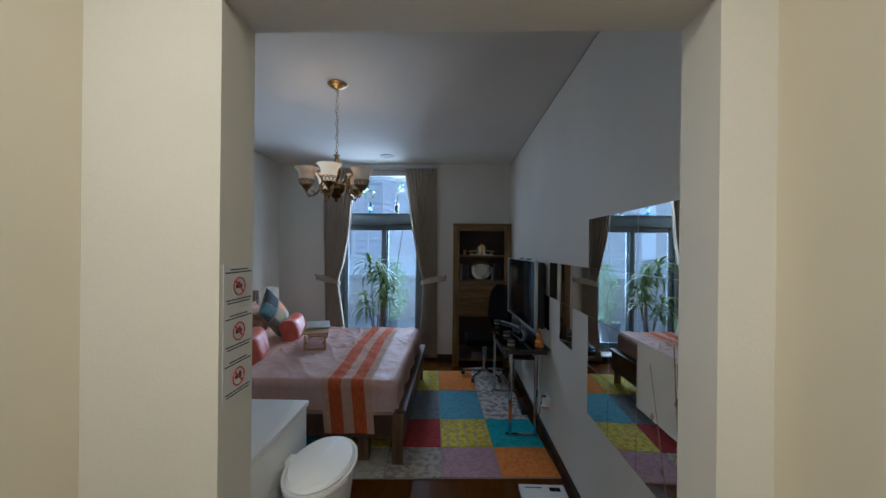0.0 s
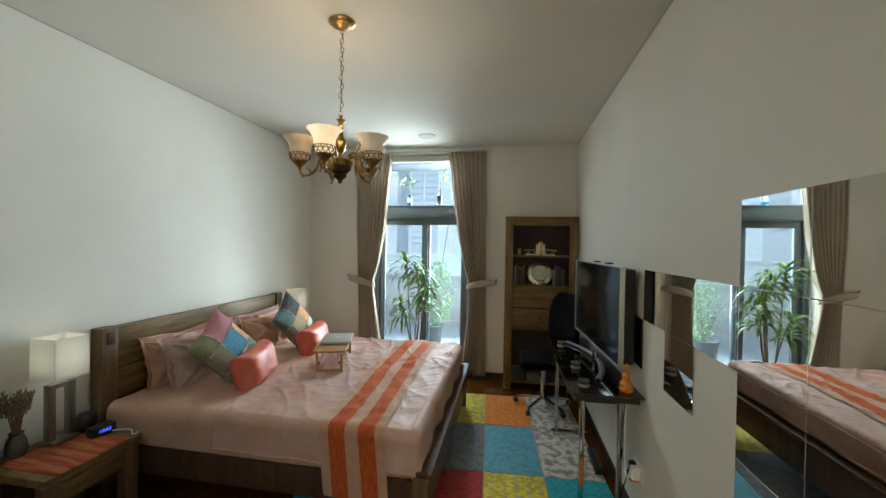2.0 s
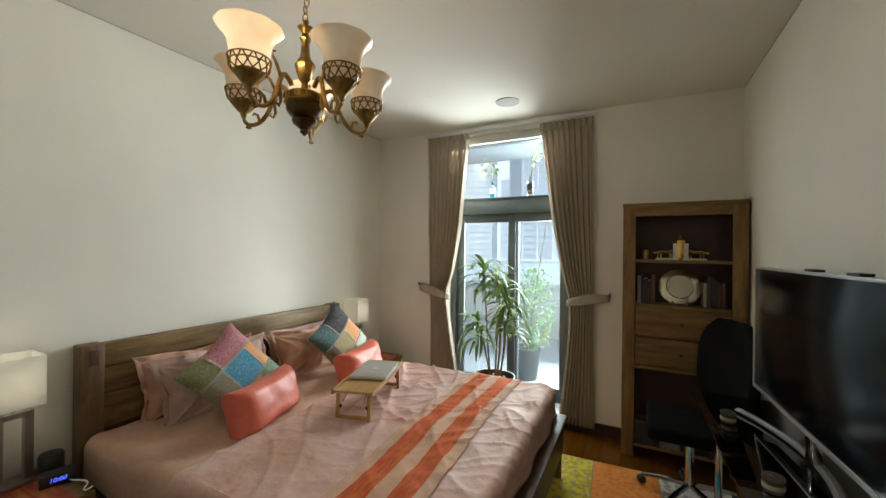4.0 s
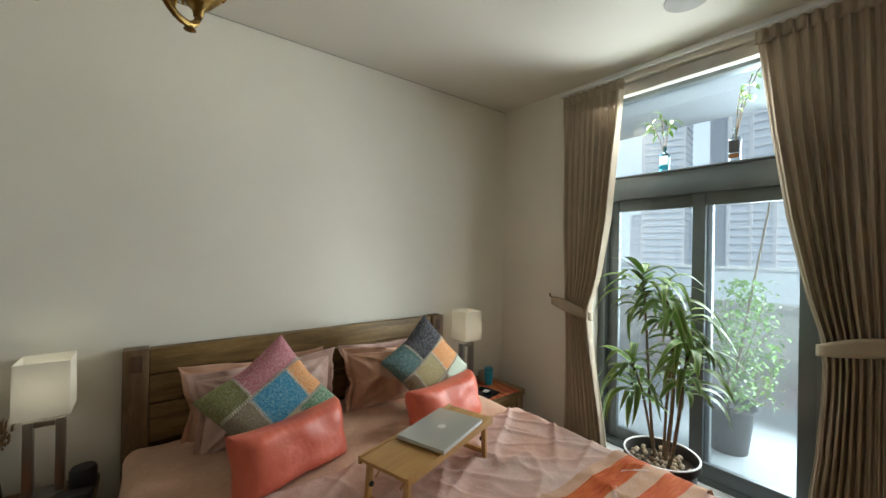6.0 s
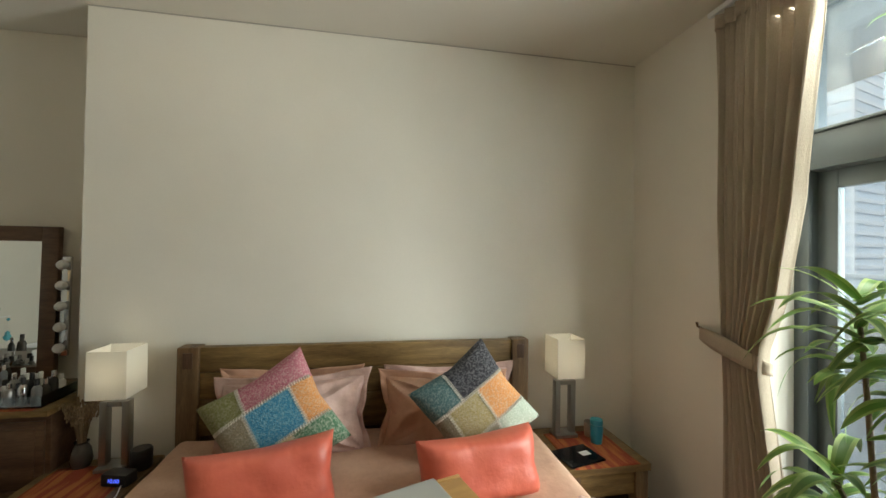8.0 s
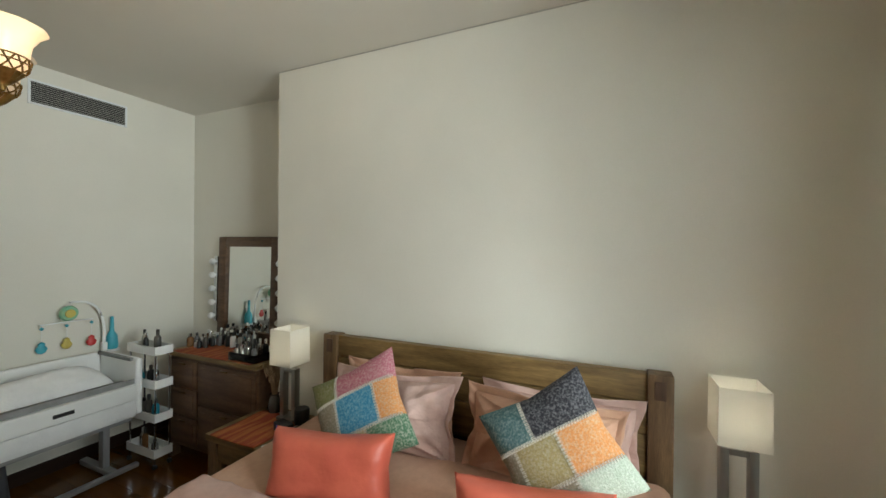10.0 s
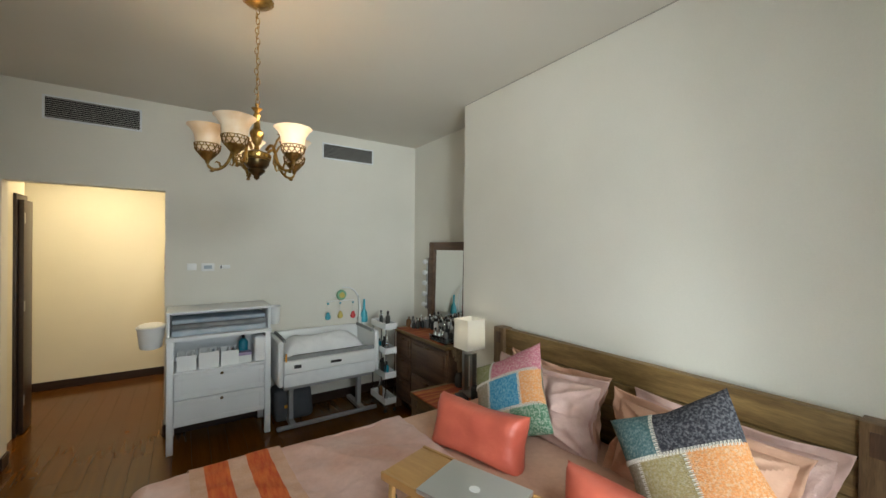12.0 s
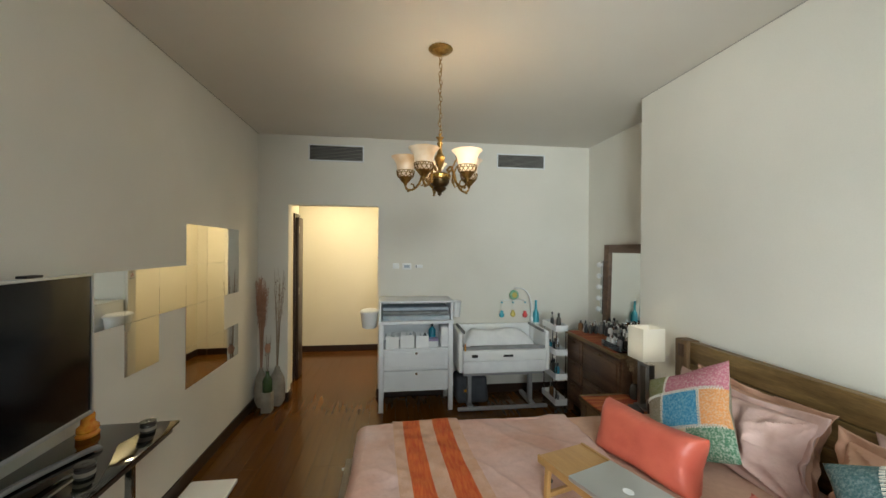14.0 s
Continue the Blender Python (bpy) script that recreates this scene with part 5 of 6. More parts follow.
# socket, plug and cables
so = thing("wall_socket", pose(XR, 3.42, 0.36), "white double wall socket with plugs and an orange adapter", "socket")
part("plate", boxes((-0.010, -0.075, -0.045, -0.0005, 0.075, 0.045), bevel=0.003), white_plastic, so)
part("plug", boxes((-0.045, 0.02, -0.02, -0.0105, 0.055, 0.025), bevel=0.005), black_plastic, so, "black plug")
part("adapter", boxes((-0.055, -0.055, -0.035, -0.0105, -0.005, 0.03), bevel=0.006), white_plastic, so, "white adapter")
part("indicator", boxes((-0.060, -0.045, -0.05, -0.0105, -0.012, -0.036), bevel=0.003), orange_gloss, so, "orange tag")
for k, (a, b) in enumerate((((-0.04, 0.037, 0.0), (-0.05, 0.10, 0.39)), ((-0.05, -0.03, 0.0), (-0.06, 0.05, 0.39)), ((-0.045, 0.03, -0.01), (-0.03, 0.30, -0.32)))):
    pts = curve([a, (a[0] - 0.03, a[1] + 0.03, a[2] - 0.16), (b[0] - 0.03, b[1] - 0.02, b[2] - 0.25), b], 12)
    part("cable", tube(bmesh.new(), pts, 0.0035, 6), black_plastic if k != 1 else white_plastic, so)
# under-table box
ub = thing("power_strip", pose(1.70, 4.05, 0.0275), "black power strip on the rug under the table", "power strip")
part("body", boxes((-0.03, -0.15, 0, 0.03, 0.15, 0.045), bevel=0.006), black_plastic, ub)

# ---- office chair ----
oc = thing("office_chair", pose(1.40, 4.99, 0.012), "black office chair with a chrome star base", "chair")
part("seat", box(bmesh.new(), -0.24, -0.24, 0.44, 0.24, 0.24, 0.52, bevel=0.035, seg=4), black_cloth, oc)
bm = bmesh.new()
grid(bm, 20, 20, lambda a, b: (0.285 * (2 * a - 1) * (1 - 0.42 * abs(2 * b - 1) ** 3), 0.20 + 0.05 * (1 - (2 * a - 1) ** 2) + 0.05 * b, 0.56 + 0.58 * b))
o = part("backrest", bm, black_cloth, oc, at=pose(0, 0, 0, 0, 0, -70))
o.modifiers.new("thickness", "SOLIDIFY").thickness = 0.05
part("post", lathe(bmesh.new(), [(0.026, 0.10), (0.026, 0.44)], seg=16), chrome, oc)
bm = bmesh.new()
tube(bm, [(0.0, 0.15, 0.47), (0, 0.26, 0.50), (0, 0.27, 0.72)], 0.022, 8)
part("back_bracket", bm, black_plastic, oc, at=pose(0, 0, 0, 0, 0, -70))
for q in range(5):
    a = radians(72 * q + 20)
    leg = part("base_leg", tube(bmesh.new(), [(0.03 * math.cos(a), 0.03 * math.sin(a), 0.11), (0.16 * math.cos(a), 0.16 * math.sin(a), 0.095), (0.27 * math.cos(a), 0.27 * math.sin(a), 0.07)], 0.018, 8, 0.7), chrome, oc)
    part("castor", lathe(bmesh.new(), [(0.0, -0.020), (0.022, -0.020), (0.025, -0.012), (0.025, 0.012), (0.022, 0.020), (0, 0.020)], seg=16, m=pose(0.275 * math.cos(a), 0.275 * math.sin(a), 0.0365, 90, 0, 72 * q + 60)), black_plastic, leg)

# ---- changing table ----
ct = thing("changing_table", pose(0.16, 1.315, 0), "white wooden changing table with shelf and two drawers", "changing table")
W, D0, D1 = 0.37, -0.205, 0.195
for sx in (-1, 1):
    for y in (D0, D1 - 0.045):
        part("leg", boxes((sx * W - (0.045 if sx > 0 else 0), y, 0, sx * W + (0.045 if sx < 0 else 0), y + 0.045, 0.875), bevel=0.003), white_paint, ct)
    part("side_panel", boxes((sx * (W - 0.018) - 0.009, D0 + 0.046, 0.20, sx * (W - 0.018) + 0.009, D1 - 0.046, 0.875)), white_paint, ct)
for k, (z0, z1) in enumerate(((0.205, 0.405), (0.412, 0.605))):
    dr = part("drawer", boxes((-W + 0.048, D1 - 0.035, z0, W - 0.048, D1 - 0.008, z1), bevel=0.003), white_paint, ct)
    part("drawer_frame", boxes((-W + 0.05, D1 - 0.0078, z0 + 0.002, W - 0.05, D1 - 0.002, z0 + 0.04), (-W + 0.05, D1 - 0.0078, z1 - 0.04, W - 0.05, D1 - 0.002, z1 - 0.002), (-W + 0.05, D1 - 0.0078, z0 + 0.0405, -W + 0.09, D1 - 0.002, z1 - 0.0405), (W - 0.09, D1 - 0.0078, z0 + 0.0405, W - 0.05, D1 - 0.002, z1 - 0.0405), bevel=0.0015), white_paint, dr)
    part("knob", lathe(bmesh.new(), [(0.005, 0), (0.005, 0.012), (0.012, 0.018), (0.0, 0.026)], seg=14, m=pose(0.0, D1 - 0.008, (z0 + z1) / 2 + 0.075, -90)), dark_brass, dr, "dark metal knob")
part("bottom", boxes((-W + 0.046, D0 + 0.046, 0.195, W - 0.046, D1 - 0.036, 0.204)), white_paint, ct)
part("shelf", boxes((-W + 0.03, D0 + 0.01, 0.607, W - 0.03, D1 - 0.002, 0.628), bevel=0.002), white_paint, ct)
part("back_panel", boxes((-W + 0.046, D0 + 0.002, 0.20, W - 0.046, D0 + 0.012, 0.875)), white_paint, ct)
part("top", boxes((-W - 0.005, D0, 0.8755, W + 0.005, D1 + 0.01, 0.905), bevel=0.003), white_paint, ct)
part("tray_side", boxes((-W, D0, 0.9055, -W + 0.02, D1 - 0.02, 1.085), bevel=0.003), white_paint, ct)
part("tray_side", boxes((W - 0.02, D0, 0.9055, W, D1 - 0.02, 1.085), bevel=0.003), white_paint, ct)
part("tray_back", boxes((-W + 0.021, D0, 0.9055, W - 0.021, D0 + 0.02, 1.085), bevel=0.003), white_paint, ct)
part("folding_top", boxes((-W - 0.004, D0, 1.0855, W + 0.004, D1 - 0.01, 1.102), bevel=0.003), white_paint, ct, "white folded top board")
mp_ = thing("changing_mat", pose(0.16, 1.315, 0.906), "folded pale blue changing mat in the tray", "changing mat")
for k, (z0, z1) in enumerate(((0.0, 0.045), (0.0455, 0.085), (0.0855, 0.120))):
    part("fold", box(bmesh.new(), -W + 0.03, D0 + 0.03, z0, W - 0.03, D1 - 0.03 - 0.03 * k, z1, bevel=0.018, seg=3), pale_blue if k != 1 else grey_mesh, mp_)
for k, (x, ww, hh, mat) in enumerate(((0.40, 0.13, 0.12, white_plastic), (0.25, 0.14, 0.13, white_plastic), (0.10, 0.13, 0.12, white_plastic))):
    t = thing("storage_bin", pose(x, 1.39, 0.6285), "small white open bin with baby care items", "storage bin", "changing table bins")
    part("bin", boxes((-ww / 2, -0.09, 0, ww / 2, 0.09, 0.006), (-ww / 2, -0.09, 0.006, -ww / 2 + 0.005, 0.09, hh), (ww / 2 - 0.005, -0.09, 0.006, ww / 2, 0.09, hh), (-ww / 2 + 0.005, 0.085, 0.006, ww / 2 - 0.005, 0.09, hh), (-ww / 2 + 0.005, -0.09, 0.006, ww / 2 - 0.005, -0.085, hh)), mat, t)
    for q in range(2):
        m2 = [paper, white_cloth, pale_blue, paper, bag_grey, white_cloth][(k * 2 + q) % 6]
        part("bottle", lathe(bmesh.new(), [(0, 0.007), (0.018, 0.007), (0.019, 0.10), (0.009, 0.115), (0.009, 0.125 + 0.012 * q), (0, 0.125 + 0.012 * q)], ((q - 1) * 0.037, 0.02 * (q - 1), 0), 12), m2, t)
t = thing("cream_box", pose(-0.015, 1.43, 0.6285), "small cream and purple carton on the changing table shelf", "box")
part("carton", boxes((-0.05, -0.04, 0, 0.05, 0.04, 0.06), bevel=0.003), paper, t)
part("lid", boxes((-0.051, -0.041, 0.0602, 0.051, 0.041, 0.085), bevel=0.003), violet, t, "pale violet lid")
t = thing("lotion_bottle", pose(-0.015, 1.33, 0.6285), "tall teal lotion bottle behind a carton", "bottle")
part("body", lathe(bmesh.new(), [(0, 0), (0.036, 0), (0.038, 0.008), (0.038, 0.15), (0.020, 0.175), (0.014, 0.18), (0, 0.18)], seg=20), teal_plastic, t)
part("pump", lathe(bmesh.new(), [(0.012, 0.1802), (0.012, 0.20), (0.016, 0.205), (0.010, 0.215), (0, 0.216)], seg=12), black_plastic, t)
t = thing("wipes_pack", pose(-0.13, 1.41, 0.6285), "white soft pack of wipes standing on the shelf", "pack")
part("pack", box(bmesh.new(), -0.045, -0.08, 0, 0.045, 0.08, 0.21, bevel=0.02, seg=3), white_cloth, t)


def bucket(x, y, z, r, label, mat=white_plastic):
    t = thing("hanging_bin", pose(x, y, z), label, "bin", "hanging bins")
    part("bin", lathe(bmesh.new(), [(0.0, 0.0), (r * 0.78, 0.0), (r * 0.82, 0.01), (r, 0.15), (r * 1.08, 0.152), (r * 1.08, 0.162), (r * 0.97, 0.160), (r * 0.78, 0.012), (0, 0.012)], seg=30, squash=(0.8, 1.3)), mat, t)
    part("hook", boxes((-r * 0.9 if x > 0.3 else r * 0.72, -0.02, 0.14, -r * 0.72 if x > 0.3 else r * 0.9, 0.02, 0.175), bevel=0.003), mat, t)
    return t


b1 = bucket(0.632, 1.345, 0.822, 0.112, "white plastic bin hanging on the changing table")
part("lid", lathe(bmesh.new(), [(0.0, 0.012), (0.095, 0.010), (0.104, 0.0), (0.098, -0.002), (0, 0.002)], (0, 0, 0.164), 30, (0.86, 1.4)), white_plastic, b1)
bucket(-0.285, 1.25, 0.90, 0.062, "small white bin hanging on the changing table")

# ---- bedside crib ----
cb = thing("crib", pose(-0.715, 1.40, 0), "white bedside crib with grey mesh and metal legs", "crib")
W, D = 0.445, 0.235
for sx in (-1, 1):
    part("end_panel", box(bmesh.new(), sx * W - 0.022, -D, 0.405, sx * W + 0.022, D, 0.80, bevel=0.02, seg=3), white_plastic, cb)
    part("leg", boxes((sx * (W - 0.12) - 0.02, 0.02, 0.05, sx * (W - 0.12) + 0.02, 0.08, 0.364), bevel=0.006), leg_grey, cb)
    f = part("foot", boxes((sx * (W - 0.12) - 0.024, -0.22, 0.012, sx * (W - 0.12) + 0.024, 0.16, 0.05), bevel=0.008), leg_grey, cb)
    for y in (-0.19, 0.13):
        part("castor", lathe(bmesh.new(), [(0, -0.012), (0.014, -0.012), (0.014, 0.012), (0, 0.012)], seg=12, m=pose(sx * (W - 0.12), y, 0.0145, 0, 90, 0)), black_plastic, f)
part("crossbar", boxes((-W - 0.02, 0.162, 0.015, W + 0.02, 0.197, 0.045), bevel=0.005), leg_grey, cb)
part("front_rail", box(bmesh.new(), -W + 0.023, D - 0.03, 0.515, W - 0.023, D + 0.012, 0.625, bevel=0.012, seg=3), white_plastic, cb)
part("front_skirt", box(bmesh.new(), -W + 0.023, D - 0.02, 0.40, W - 0.023, D + 0.005, 0.514, bevel=0.008), white_cloth, cb)
part("grey_base", box(bmesh.new(), -W + 0.03, -D + 0.02, 0.365, W - 0.03, D - 0.025, 0.419, bevel=0.01), leg_grey, cb)
part("back_panel", box(bmesh.new(), -W + 0.023, -D - 0.01, 0.42, W - 0.023, -D + 0.02, 0.80, bevel=0.012, seg=3), white_plastic, cb)
part("front_mesh", boxes((-W + 0.024, D - 0.022, 0.626, W - 0.024, D - 0.016, 0.66)), grey_mesh, cb, "grey mesh side")
for x0 in (-W + 0.023, W - 0.045):
    part("top_rail", boxes((x0, -D + 0.021, 0.785, x0 + 0.022, D - 0.03, 0.81), bevel=0.006), grey_mesh, cb)
part("badge", box(bmesh.new(), 0.28, D + 0.0125, 0.558, 0.34, D + 0.016, 0.588, bevel=0.001), black_plastic, cb, "dark oval badge")
part("pull_tab", box(bmesh.new(), -0.08, D + 0.0125, 0.558, 0.02, D + 0.018, 0.581, bevel=0.002), black_plastic, cb, "dark pull tab")
part("tag", boxes((0.40, D + 0.006, 0.626, 0.412, D + 0.012, 0.695)), label_orange, cb)
cm = thing("crib_mattress", pose(-0.715, 1.40, 0.4195), "white padded crib mattress with a raised quilt", "mattress")
bm = bmesh.new()
box(bm, -W + 0.05, -D + 0.03, 0, W - 0.05, D - 0.035, 0.16, bevel=0.05, seg=4)
part("pad", bm, white_cloth, cm)
qb = thing("baby_quilt", pose(-0.715, 1.40, 0.580), "white and grey patterned baby quilt in the crib", "quilt")
bm = bmesh.new()
grid(bm, 40, 24, lambda a, b: (-0.385 + 0.77 * a, -0.19 + 0.37 * b, 0.012 + 0.195 * (max(0.0, 1 - abs(2 * a - 1.05) ** 6) * max(0.0, 1 - abs(2 * b - 0.85) ** 4)) ** 0.7 * (0.88 + 0.22 * noise.noise(Vector((a * 4, b * 3, 1)))) + 0.010 * noise.noise(Vector((a * 14, b * 10, 3)))))
o = part("cloth", bm, white_cloth, qb)
part("grey_border", box(bmesh.new(), -0.38, 0.15, 0.0, 0.34, 0.185, 0.075, bevel=0.012), grey_mesh, qb, "grey patterned border")
for q in range(4):
    part("dot", lathe(bmesh.new(), [(0.03, 0.0), (0.03, 0.003), (0, 0.004)], seg=14, m=pose(-0.30 + 0.17 * q, 0.1852, 0.035, -90)), white_cloth, qb)
# toy mobile clamped on the crib's back
mo = thing("baby_mobile", pose(-0.985, 1.165, 0.845), "pastel baby mobile with hanging toys over the crib", "mobile")
part("clamp", boxes((-0.195, -0.02, -0.044, -0.165, 0.02, 0.02), bevel=0.005), white_plastic, mo)
part("arm", tube(bmesh.new(), curve([(-0.18, 0, 0.01), (-0.19, 0, 0.25), (-0.14, 0, 0.36), (0.02, 0, 0.345)], 14), 0.011, 8, 0.7), white_plastic, mo)
part("motor", lathe(bmesh.new(), [(0, -0.02), (0.045, -0.018), (0.055, 0), (0.045, 0.018), (0, 0.022)], (0, 0, 0), 20, m=pose(0.03, 0.01, 0.27, 90)), toy_green, mo, "green and yellow music box")
part("motor_face", lathe(bmesh.new(), [(0.03, 0.019), (0.028, 0.026), (0, 0.028)], (0, 0, 0), 18, m=pose(0.03, 0.014, 0.27, -90)), toy_yellow, mo)
for x, mat, z in ((0.17, aqua, 0.05), (0.04, toy_yellow, 0.055), (-0.10, toy_red, 0.045)):
    part("string", tube(bmesh.new(), [(x, 0.01, 0.21), (x, 0.01, z + 0.03)], 0.0015, 4), white_plastic, mo)
    part("bead", lathe(bmesh.new(), [(0, -0.014), (0.014, 0), (0, 0.014)], (x, 0.01, 0.185), 10), aqua, mo)
    bm = bmesh.new()
    lathe(bm, [(0, -0.035), (0.022, -0.025), (0.032, 0.0), (0.018, 0.02), (0.02, 0.035), (0.0, 0.048)], (x, 0.01, z), 14, (1, 0.6))
    part("toy", bm, mat, mo)
part("spreader", boxes((-0.11, 0.005, 0.207, 0.18, 0.015, 0.215), bevel=0.002), white_plastic, mo)
gi = thing("turquoise_bottle", pose(-1.225, 1.145, 0.80), "tall turquoise plastic bottle standing behind the crib", "bottle")
gi.name = "turquoise_bottle"
part("body", lathe(bmesh.new(), [(0, 0.0), (0.035, 0.0), (0.04, 0.02), (0.034, 0.10), (0.014, 0.14), (0.011, 0.24), (0.014, 0.245), (0.0, 0.25)], seg=18), aqua, gi)
part("shelf_clip", boxes((-0.04, -0.045, -0.02, 0.04, 0.03, -0.001), bevel=0.003), white_plastic, gi)
bg = thing("bag", pose(-0.44, 1.24, 0.0), "dark grey bag with a small yellow tag on the floor", "bag")
bm = bmesh.new()
box(bm, -0.17, -0.10, 0.0, 0.17, 0.15, 0.29, bevel=0.05, seg=4)
for v in bm.verts:
    v.co.x *= 1 + 0.1 * noise.noise(v.co * 6)
    v.co.y *= 1 + 0.1 * noise.noise(v.co * 5)
part("body", bm, bag_grey, bg)
part("handle", tube(bmesh.new(), curve([(-0.08, 0.02, 0.265), (-0.07, 0.02, 0.33), (0.07, 0.02, 0.33), (0.08, 0.02, 0.265)], 10), 0.01, 7), bag_grey, bg)
part("tag", boxes((0.02, 0.1515, 0.13, 0.09, 0.160, 0.155), bevel=0.001), label_orange, bg, "small yellow-orange tag")

# ---- slim trolley beside the crib ----
tr = thing("trolley", pose(-1.265, 1.56, 0), "slim white four-tier storage trolley with bottles", "trolley")
for z in (0.08, 0.335, 0.575, 0.815):
    part("tier", boxes((-0.062, -0.17, z, 0.062, 0.17, z + 0.006), (-0.062, -0.17, z + 0.006, -0.056, 0.17, z + 0.06), (0.056, -0.17, z + 0.006, 0.062, 0.17, z + 0.06), (-0.056, 0.164, z + 0.006, 0.056, 0.17, z + 0.06), (-0.056, -0.17, z + 0.006, 0.056, -0.164, z + 0.06)), white_plastic, tr)
for x in (-0.05, 0.05):
    for y in (-0.155, 0.155):
        part("post", lathe(bmesh.new(), [(0.006, 0.03), (0.006, 0.87)], (x * 0.96, y * 0.98, 0), 8), chrome, tr)
        part("castor", lathe(bmesh.new(), [(0, -0.01), (0.016, -0.01), (0.016, 0.01), (0, 0.01)], seg=12, m=pose(x, y, 0.0165, 0, 90, 0)), black_plastic, tr)
rnd = random.Random(21)
BOT = [jar_dark, chrome, amber, steel, black_plastic, white_plastic, jar_dark, chrome, black_plastic, grey_metal, pale_blue, teal_plastic, steel]


def bottle(x, y, z, r, h, mat, cap, label="small cosmetic bottle standing among others", group="cosmetic bottles"):
    t = thing("cosmetic_bottle", pose(x, y, z), label, "bottle", group)
    part("body", lathe(bmesh.new(), [(0, 0), (r, 0), (r * 1.02, h * 0.06), (r, h * 0.6), (r * 0.75, h * 0.70), (r * 0.42, h * 0.74), (r * 0.42, h * 0.76), (0, h * 0.76)], seg=14), mat, t)
    part("cap", lathe(bmesh.new(), [(r * 0.5, h * 0.762), (r * 0.5, h * 0.98), (r * 0.4, h), (0, h)], seg=12), cap, t)


for z in (0.086, 0.341, 0.581, 0.821):
    for q in range(3):
        bottle(-1.265 + rnd.uniform(-0.02, 0.02), 1.46 + 0.085 * q, z + 0.0006, rnd.uniform(0.016, 0.024), rnd.uniform(0.09, 0.17), rnd.choice(BOT), rnd.choice(BOT[4:9]), "small bottle on a trolley tier", "trolley bottles")

# ---- dresser with vanity mirror ----
ds = thing("dresser", pose(-1.62, 2.06, 0), "dark rustic wooden dresser with panelled drawers", "dresser")
dx, dy = 0.245, 0.47
part("carcass", boxes((-dx, -dy, 0.09, dx - 0.02, dy, 0.77), bevel=0.004), dresser_wood, ds)
part("top", boxes((-dx - 0.002, -dy - 0.015, 0.771, dx + 0.01, dy + 0.005, 0.80), bevel=0.005), rustic_y, ds)
for y in (-dy, dy - 0.06):
    for x in (-dx, dx - 0.06):
        part("leg", boxes((x, y, 0, x + 0.06, y + 0.06, 0.089)), dresser_wood, ds)
for y0, y1, rows in ((-dy + 0.03, -dy + 0.32, 3), (-dy + 0.34, dy - 0.02, 2)):
    for k in range(rows):
        z0 = 0.12 + k * 0.64 / rows
        z1 = 0.12 + (k + 1) * 0.64 / rows - 0.015
        dr = part("drawer", boxes((dx - 0.0195, y0, z0, dx - 0.004, y1, z1), bevel=0.003), dresser_wood, ds)
        part("panel", boxes((dx - 0.0038, y0 + 0.03, z0 + 0.03, dx + 0.004, y1 - 0.03, z1 - 0.03), bevel=0.003), dresser_wood, dr)
        part("handle", boxes((dx + 0.0045, (y0 + y1) / 2 - 0.035, z1 - 0.028, dx + 0.018, (y0 + y1) / 2 + 0.035, z1 - 0.016), bevel=0.003), dark_brass, dr)
rc = thing("table_runner", pose(-1.60, 2.05, 0.8005), "striped red and orange woven runner on the dresser", "cloth", "bedside cloths")
bm = bmesh.new()
grid(bm, 10, 24, lambda a, b: (-0.04 + 0.27 * a, -0.40 + 0.82 * b, 0.003 + 0.0015 * math.sin(9 * a + 15 * b)))
part("cloth", bm, runner_cloth, rc)
vm = thing("vanity_mirror", pose(-1.845, 1.88, 0.802) @ pose(0, 0, 0, 0, -1.2, 0), "dark wood framed mirror standing on the dresser", "mirror")
part("glass", boxes((0.005, -0.275, 0.07, 0.012, 0.275, 0.80)), mirror, vm, smooth=False)
for y0, y1, z0, z1 in ((-0.355, -0.27, 0, 0.88), (0.27, 0.355, 0, 0.88), (-0.269, 0.269, 0.795, 0.88), (-0.269, 0.269, 0, 0.085)):
    part("frame_rail", boxes((0.0, y0, z0, 0.035, y1, z1), bevel=0.005), dresser_wood, vm)
for y in (-0.395, 0.395):
    st = part("light_strip", boxes((0.012, y - 0.022, 0.14, 0.03, y + 0.022, 0.71), bevel=0.004), chrome, vm, "chrome strip of round bulbs")
    for k in range(5):
        part("bulb", lathe(bmesh.new(), [(0.012, 0), (0.014, 0.008), (0.026, 0.022), (0.028, 0.034), (0.020, 0.050), (0, 0.056)], seg=16, m=pose(0.0305, y, 0.19 + 0.118 * k, 0, 90, 0)), white_plastic, st, "unlit round white bulb")
used = []
tries = 0
while len(used) < 60 and tries < 2000:
    tries += 1
    x, y = rnd.uniform(-1.82, -1.50), rnd.uniform(1.63, 2.05)
    if y > 1.80 and x > -1.62:
        continue
    r = rnd.uniform(0.014, 0.026)
    if all(math.hypot(x - a, y - b) > r + c + 0.002 for a, b, c in used):
        used.append((x, y, r))
        bottle(x, y, 0.8045, r, rnd.uniform(0.05, 0.125), rnd.choice(BOT), rnd.choice((black_plastic, black_plastic, chrome, white_plastic, steel)))
bk = thing("basket", pose(-1.50, 2.36, 0.8045), "clear plastic basket full of bottles on the dresser", "basket")
part("basket", boxes((-0.11, -0.13, 0, 0.11, 0.13, 0.005), (-0.11, -0.13, 0.005, -0.105, 0.13, 0.055), (0.105, -0.13, 0.005, 0.11, 0.13, 0.055), (-0.105, -0.13, 0.005, 0.105, -0.125, 0.055), (-0.105, 0.125, 0.005, 0.105, 0.13, 0.055)), clear_glass, bk)
